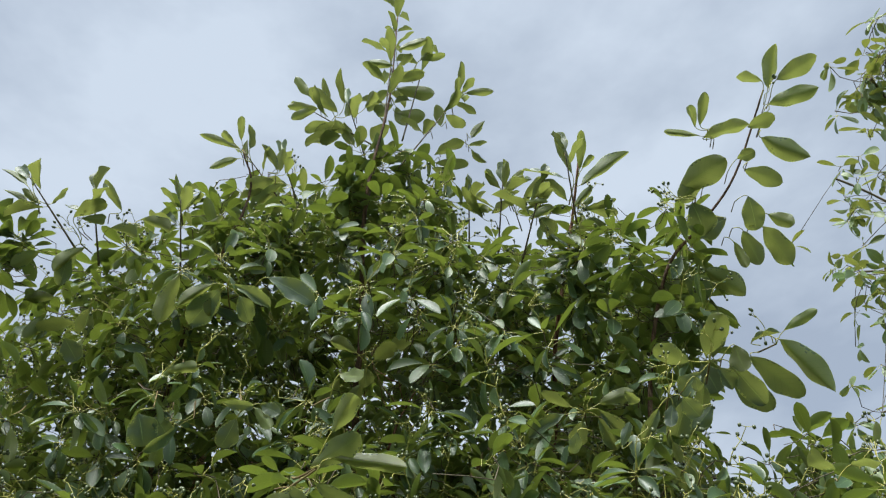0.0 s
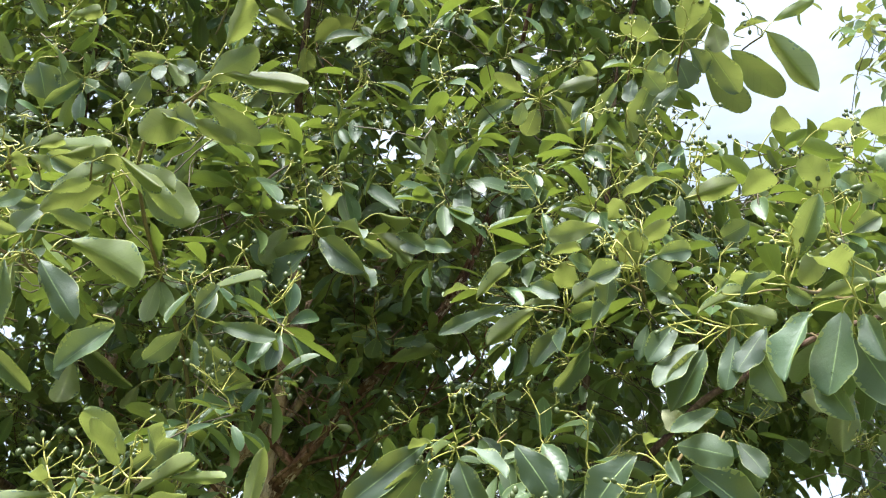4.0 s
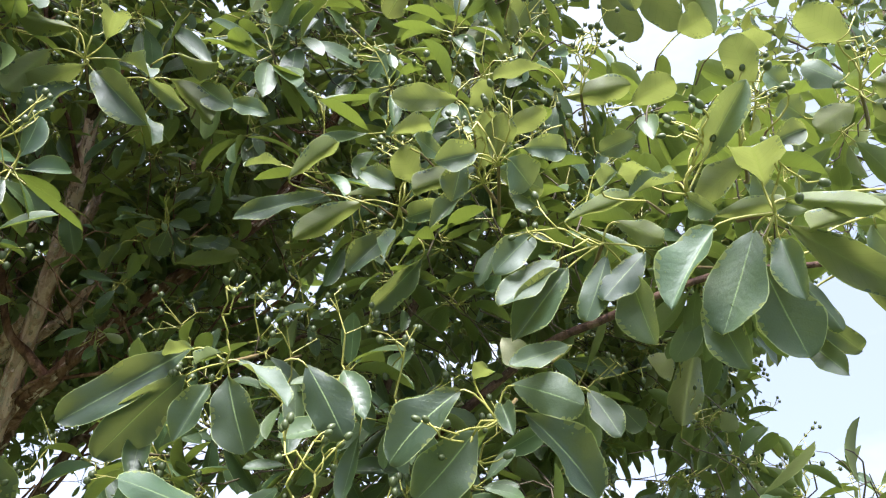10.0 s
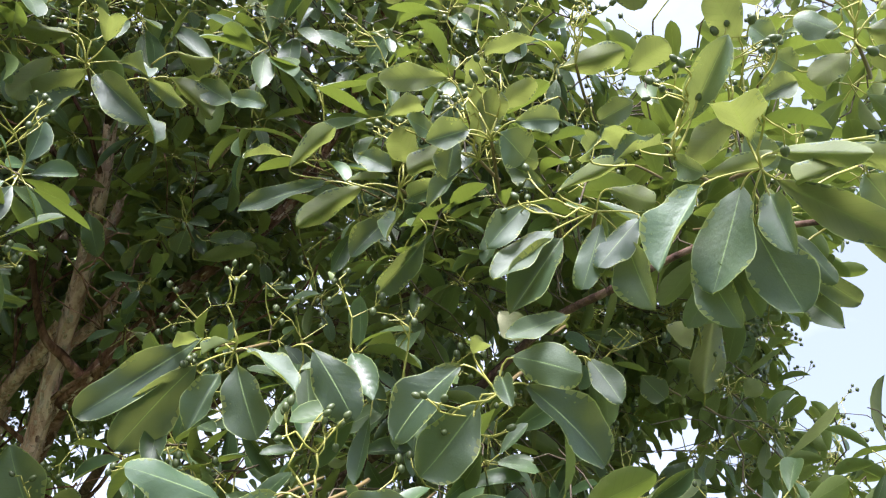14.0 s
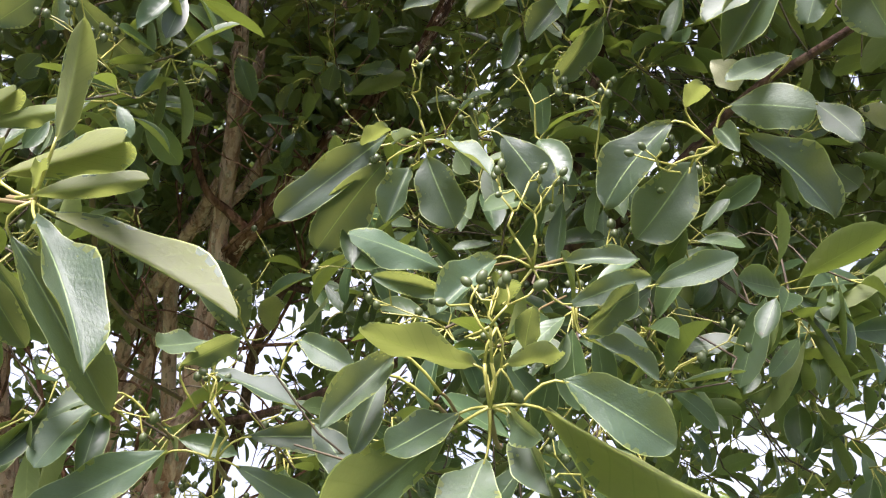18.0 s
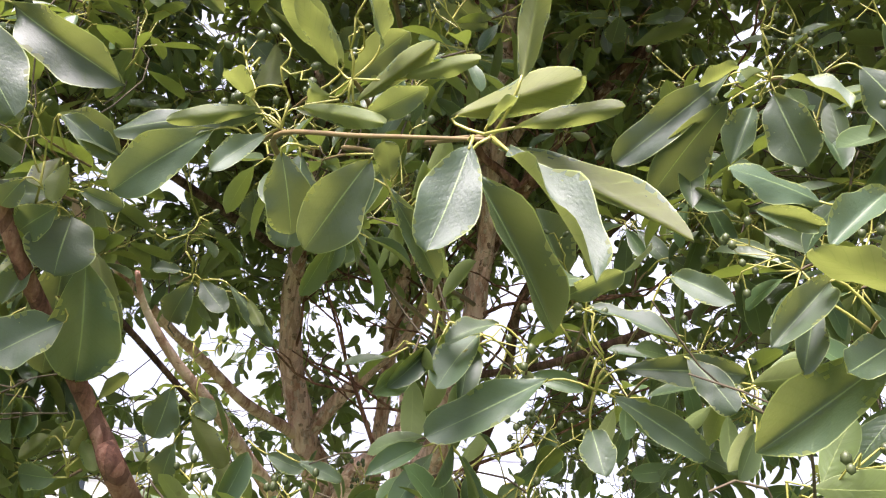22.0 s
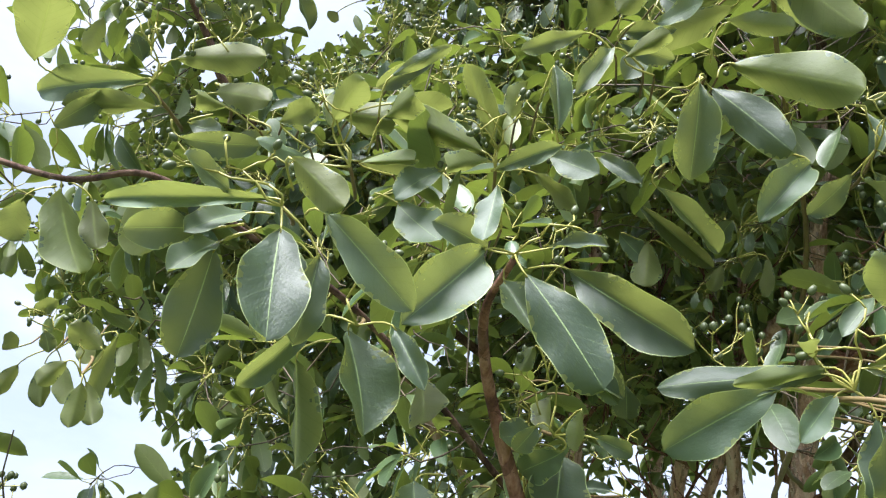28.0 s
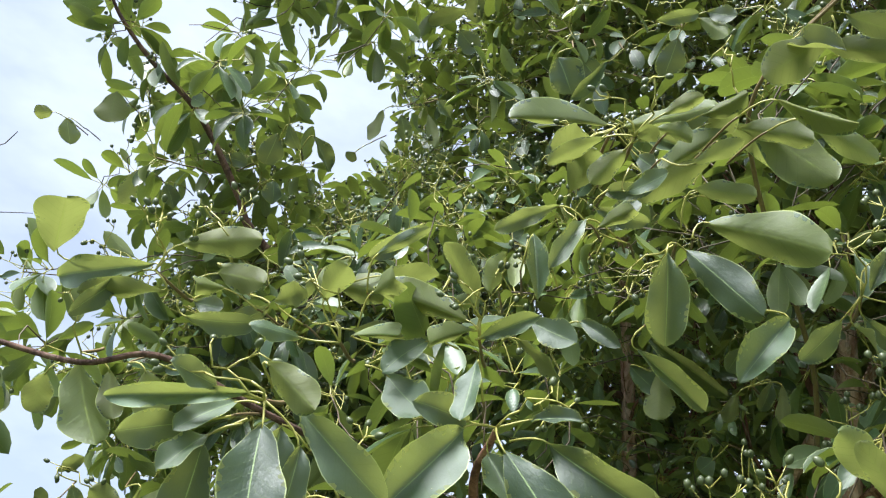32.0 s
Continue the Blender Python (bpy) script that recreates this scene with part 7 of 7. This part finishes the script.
# thinner, small-leaved sprays among the stems and behind them
for centre, size, count, length in (
        ((-0.11, 2.05, 2.46), (0.30, 0.12, 0.14), 46, 0.062), ((0.14, 1.90, 2.44), (0.20, 0.12, 0.12), 22, 0.062), ((-0.04, 2.00, 2.45), (0.22, 0.12, 0.16), 26, 0.062), ((0.15, 1.98, 2.85), (0.30, 0.14, 0.16), 36, 0.062), ((-0.21, 1.81, 2.22), (0.20, 0.12, 0.12), 18, 0.062), ((-0.19, 2.08, 2.21), (0.12, 0.10, 0.15), 12, 0.062), ((0.81, 1.96, 2.06), (0.25, 0.15, 0.25), 34, 0.062),
        ((-0.35, 2.05, 2.25), (0.50, 0.30, 0.25), 80, 0.05), ((-0.55, 2.55, 2.40), (0.55, 0.25, 0.30), 110, 0.05), ((0.15, 2.2, 2.25), (0.40, 0.3, 0.35), 90, 0.05), ((-0.15, 2.6, 2.35), (0.5, 0.2, 0.4), 110, 0.05), ((-0.35, 2.0, 2.55), (0.5, 0.25, 0.25), 70, 0.055),
        ((-0.30, 2.85, 2.95), (0.45, 0.25, 0.40), 90, 0.065), ((0.20, 2.80, 2.95), (0.35, 0.2, 0.35), 60, 0.065), ((-0.62, 2.95, 2.95), (0.35, 0.2, 0.4), 55, 0.065), ((-0.40, 3.15, 2.45), (0.5, 0.25, 0.35), 70, 0.06),
        ((-0.10, 2.30, 2.65), (0.35, 0.15, 0.18), 34, 0.06), ((-0.88, 3.05, 2.0), (0.45, 0.25, 0.32), 44, 0.055), ((-0.45, 3.1, 2.05), (0.40, 0.25, 0.32), 44, 0.055), ((-0.92, 3.45, 1.75), (0.6, 0.2, 0.28), 36, 0.055), ((0.02, 2.95, 1.85), (0.35, 0.25, 0.4), 50, 0.06),
        ((-0.05, 2.50, 2.70), (0.25, 0.2, 0.25), 40, 0.06), ((-0.45, 2.15, 2.93), (0.5, 0.2, 0.18), 60, 0.065), ((0.35, 2.1, 2.9), (0.45, 0.2, 0.18), 45, 0.065), ((-1.0, 2.0, 2.85), (0.4, 0.2, 0.22), 44, 0.065), ((0.86, 1.6, 2.62), (0.16, 0.18, 0.16), 24, 0.07), ((1.15, 2.35, 2.45), (0.3, 0.2, 0.3), 40, 0.065), ((-1.22, 3.1, 1.95), (0.3, 0.2, 0.35), 34, 0.06), ((-0.05, 2.0, 2.5), (0.14, 0.18, 0.12), 12, 0.07), ((0.15, 2.0, 2.65), (0.14, 0.14, 0.10), 8, 0.07)):
    for i in range(count):
        at = np.array(centre) + np.array(size) * unit(gen.normal(0, 1, 3)) * gen.uniform(0.05, 1.0) ** 0.5
        if not open_air(at) or (at[1] > 2.65 and gen.uniform() < 0.55):
            tuft(at, length * gen.uniform(0.8, 1.15), 0, 0.09)
for at in ((-1.31, 1.06, 2.72), (-1.36, 1.03, 2.78), (-1.42, 0.98, 2.86), (-1.27, 1.10, 2.66), (-1.38, 1.06, 2.70), (-1.33, 0.99, 2.82), (-1.24, 1.16, 2.60), (-0.60, 1.12, 2.03), (-0.585, 1.08, 1.97), (-0.58, 1.06, 1.91)):
    tuft(np.array(at), 0.08, 4, 0.06)
mass.build(tree, TREE_AT, (many_top, many_low), stalk_green, twig_old, berry_skin)


# ---- a neighbouring tree with smaller, paler leaves ----
neighbour = tagged(new("neighbour_tree"), "neighbouring tree with small pale green drooping leaves", "tree")
neighbour.location = (3.1, 3.0, 0.0)
OVER = Matrix.Translation(-neighbour.location)
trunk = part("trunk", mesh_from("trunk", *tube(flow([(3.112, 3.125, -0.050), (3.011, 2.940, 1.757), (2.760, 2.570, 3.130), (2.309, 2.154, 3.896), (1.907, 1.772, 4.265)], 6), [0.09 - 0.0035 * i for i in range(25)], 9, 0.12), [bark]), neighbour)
trunk.matrix_parent_inverse = OVER
second = Mass()
BOUGHS = [((2.309, 2.154, 3.896), (1.606, 1.578, 4.197)), ((2.409, 2.212, 3.801), (1.647, 1.821, 3.948)), ((2.509, 2.329, 3.611), (1.748, 2.104, 3.691)), ((2.610, 2.454, 3.320), (1.869, 2.398, 3.416)), ((1.907, 1.772, 4.265), (1.726, 1.465, 4.338)), ((2.5, 2.4, 3.9), (1.80, 2.25, 4.45)), ((2.5, 2.4, 3.7), (1.85, 2.5, 4.1)), ((2.6, 2.5, 3.3), (1.62, 2.5, 3.36)), ((2.6, 2.5, 3.2), (1.70, 2.55, 3.1))]
for a, b in BOUGHS:
    b = (b[0] + 0.10, b[1], b[2])
    line = bezier(a, (np.array(a) + b) / 2 + np.array([0, 0, 0.18]), b, 8)
    for p, q in zip(line, line[1:]):
        second.lines.append((np.array(p), np.array(q), 0.005, 1))
    for i in range(22):
        s = line[int(gen.integers(2, 9))]
        at = np.array(s) + gen.normal(0, 1, 3) * np.array([0.12, 0.12, 0.10])
        second.rosette(at, np.array([-0.5, -0.2, -0.4]) + gen.normal(0, 0.5, 3), int(gen.integers(4, 7)), 0.074, 0, 0.48, 0.6)
        second.twig(at, s, 0.0016)
second.build(neighbour, OVER, (near_top, near_low), stalk_green, twig_old, berry_skin)

# ---- shrubs and trees farther off ----
hedge = Mass()
far_bush = tagged(new("far_trees"), "distant mixed green trees and shrubs behind the garden", "trees", kind="stuff")
for cx, cy, top, wide in ((3.9, 4.6, 2.6, 0.9), (5.6, 6.5, 2.9, 1.3), (-5.6, 5.0, 1.7, 1.2), (2.6, 8.5, 2.3, 1.5), (7.5, 5.0, 2.8, 1.4)):
    for i in range(150):
        u = unit(gen.normal(0, 1, 3))
        at = np.array([cx, cy, top * 0.5]) + u * np.array([wide, wide, top * 0.5]) * gen.uniform(0.6, 1.0)
        hedge.rosette(at, u + np.array([0, 0, 0.4]), 6, 0.13, 0, 0.5, 0.3)
        hedge.twig(at, at - u * 0.12, 0.002)
hedge.build(far_bush, Matrix.Identity(4), (near_top, near_low), stalk_green, twig_old, berry_skin)

# ---- ground ----
grass = plain_material("grass", (0.035, 0.06, 0.018, 1), (0.075, 0.10, 0.03, 1), 1.5, 0.9, 0.03)
bm = bmesh.new()
bmesh.ops.create_grid(bm, x_segments=60, y_segments=60, size=400)
for v in bm.verts:
    v.co.z = 0.03 * noise.noise(v.co * 0.05)
me = bpy.data.meshes.new("ground")
bm.to_mesh(me)
bm.free()
me.materials.append(grass)
tagged(new("ground", me), "mown grass ground reaching to the horizon", "ground", kind="structure")

# ---- houses far beyond the garden ----
house_wall_paint = plain_material("pale_plaster", (0.60, 0.58, 0.55, 1), (0.72, 0.70, 0.67, 1), 0.8, 0.9, 0.01)
roof_grey = plain_material("grey_roof_tiles", (0.17, 0.18, 0.21, 1), (0.27, 0.28, 0.32, 1), 3.0, 0.8, 0.02)
roof_blue = plain_material("blue_grey_roof", (0.22, 0.26, 0.33, 1), (0.32, 0.36, 0.44, 1), 3.0, 0.6, 0.02)
glass_dark, add_g, link_g = node_tools("window_glass")
pane_skin = add_g("ShaderNodeBsdfPrincipled", Base_Color=(0.03, 0.04, 0.05, 1), Roughness=0.08)
link_g(pane_skin.outputs[0], add_g("ShaderNodeOutputMaterial").inputs["Surface"])
frame_white = plain_material("white_window_frame", (0.72, 0.72, 0.70, 1), (0.80, 0.80, 0.78, 1), 2.0, 0.5)


def box(name, x0, y0, z0, x1, y1, z1, mat):
    b = bmesh.new()
    bmesh.ops.create_cube(b, size=1.0, matrix=Matrix.Translation(((x0 + x1) / 2, (y0 + y1) / 2, (z0 + z1) / 2)) @ Matrix.Diagonal((x1 - x0, y1 - y0, z1 - z0, 1)))
    m = bpy.data.meshes.new(name)
    b.to_mesh(m)
    b.free()
    m.materials.append(mat)
    return m


def house(at, turn, wide, deep, eaves, ridge, roof_mat, label):
    ob = tagged(new("house"), label, "house", group="far houses")
    ob.matrix_basis = pose(*at, 0, 0, turn)
    w, d = wide / 2, deep / 2
    gable = [(-w, -d, 0), (w, -d, 0), (w, -d, eaves), (-w, -d, eaves), (-w, d, 0), (w, d, 0), (w, d, eaves), (-w, d, eaves), (-w, 0, ridge - 0.15), (w, 0, ridge - 0.15)]
    part("wall", mesh_from("wall", gable, [(0, 1, 2, 3), (5, 4, 7, 6), (4, 0, 3, 8, 7), (1, 5, 6, 9, 2)], [house_wall_paint], smooth=False), ob)
    o = 0.45
    slope = (ridge - eaves) / d
    low = eaves - slope * o
    for s in (-1, 1):
        top = [(-w - o, 0, ridge), (w + o, 0, ridge), (w + o, s * (d + o), low), (-w - o, s * (d + o), low)]
        under = [(x, y, z - 0.14) for x, y, z in top]
        part("roof_slope", mesh_from("roof_slope", top + under, [(0, 1, 2, 3), (7, 6, 5, 4), (0, 4, 5, 1), (1, 5, 6, 2), (2, 6, 7, 3), (3, 7, 4, 0)], [roof_mat], smooth=False), ob)
    part("ridge_cap", box("ridge_cap", -w - o, -0.12, ridge - 0.03, w + o, 0.12, ridge + 0.07, roof_mat), ob)
    for i in range(max(2, int(wide // 2.6))):
        x = -w + (i + 0.5) * wide / max(2, int(wide // 2.6))
        win = part("window", box("window", x - 0.6, -d - 0.05, 1.0, x + 0.6, -d + 0.05, 2.2, frame_white), ob)
        part("pane", box("pane", x - 0.52, -d - 0.07, 1.08, x + 0.52, -d - 0.055, 2.12, glass_dark), win)


house((-31.0, 41.0, 0.0), 20, 10.0, 8.0, 2.7, 4.6, roof_grey, "pale rendered house with a dark grey pitched roof")
house((-9.0, 50.0, 0.0), 8, 9.0, 8.0, 2.6, 4.4, roof_grey, "pale rendered house with a grey roof behind trees")
house((-3.5, 62.0, 0.0), -6, 12.0, 8.0, 2.5, 4.2, roof_blue, "low pale house with a blue-grey pitched roof")
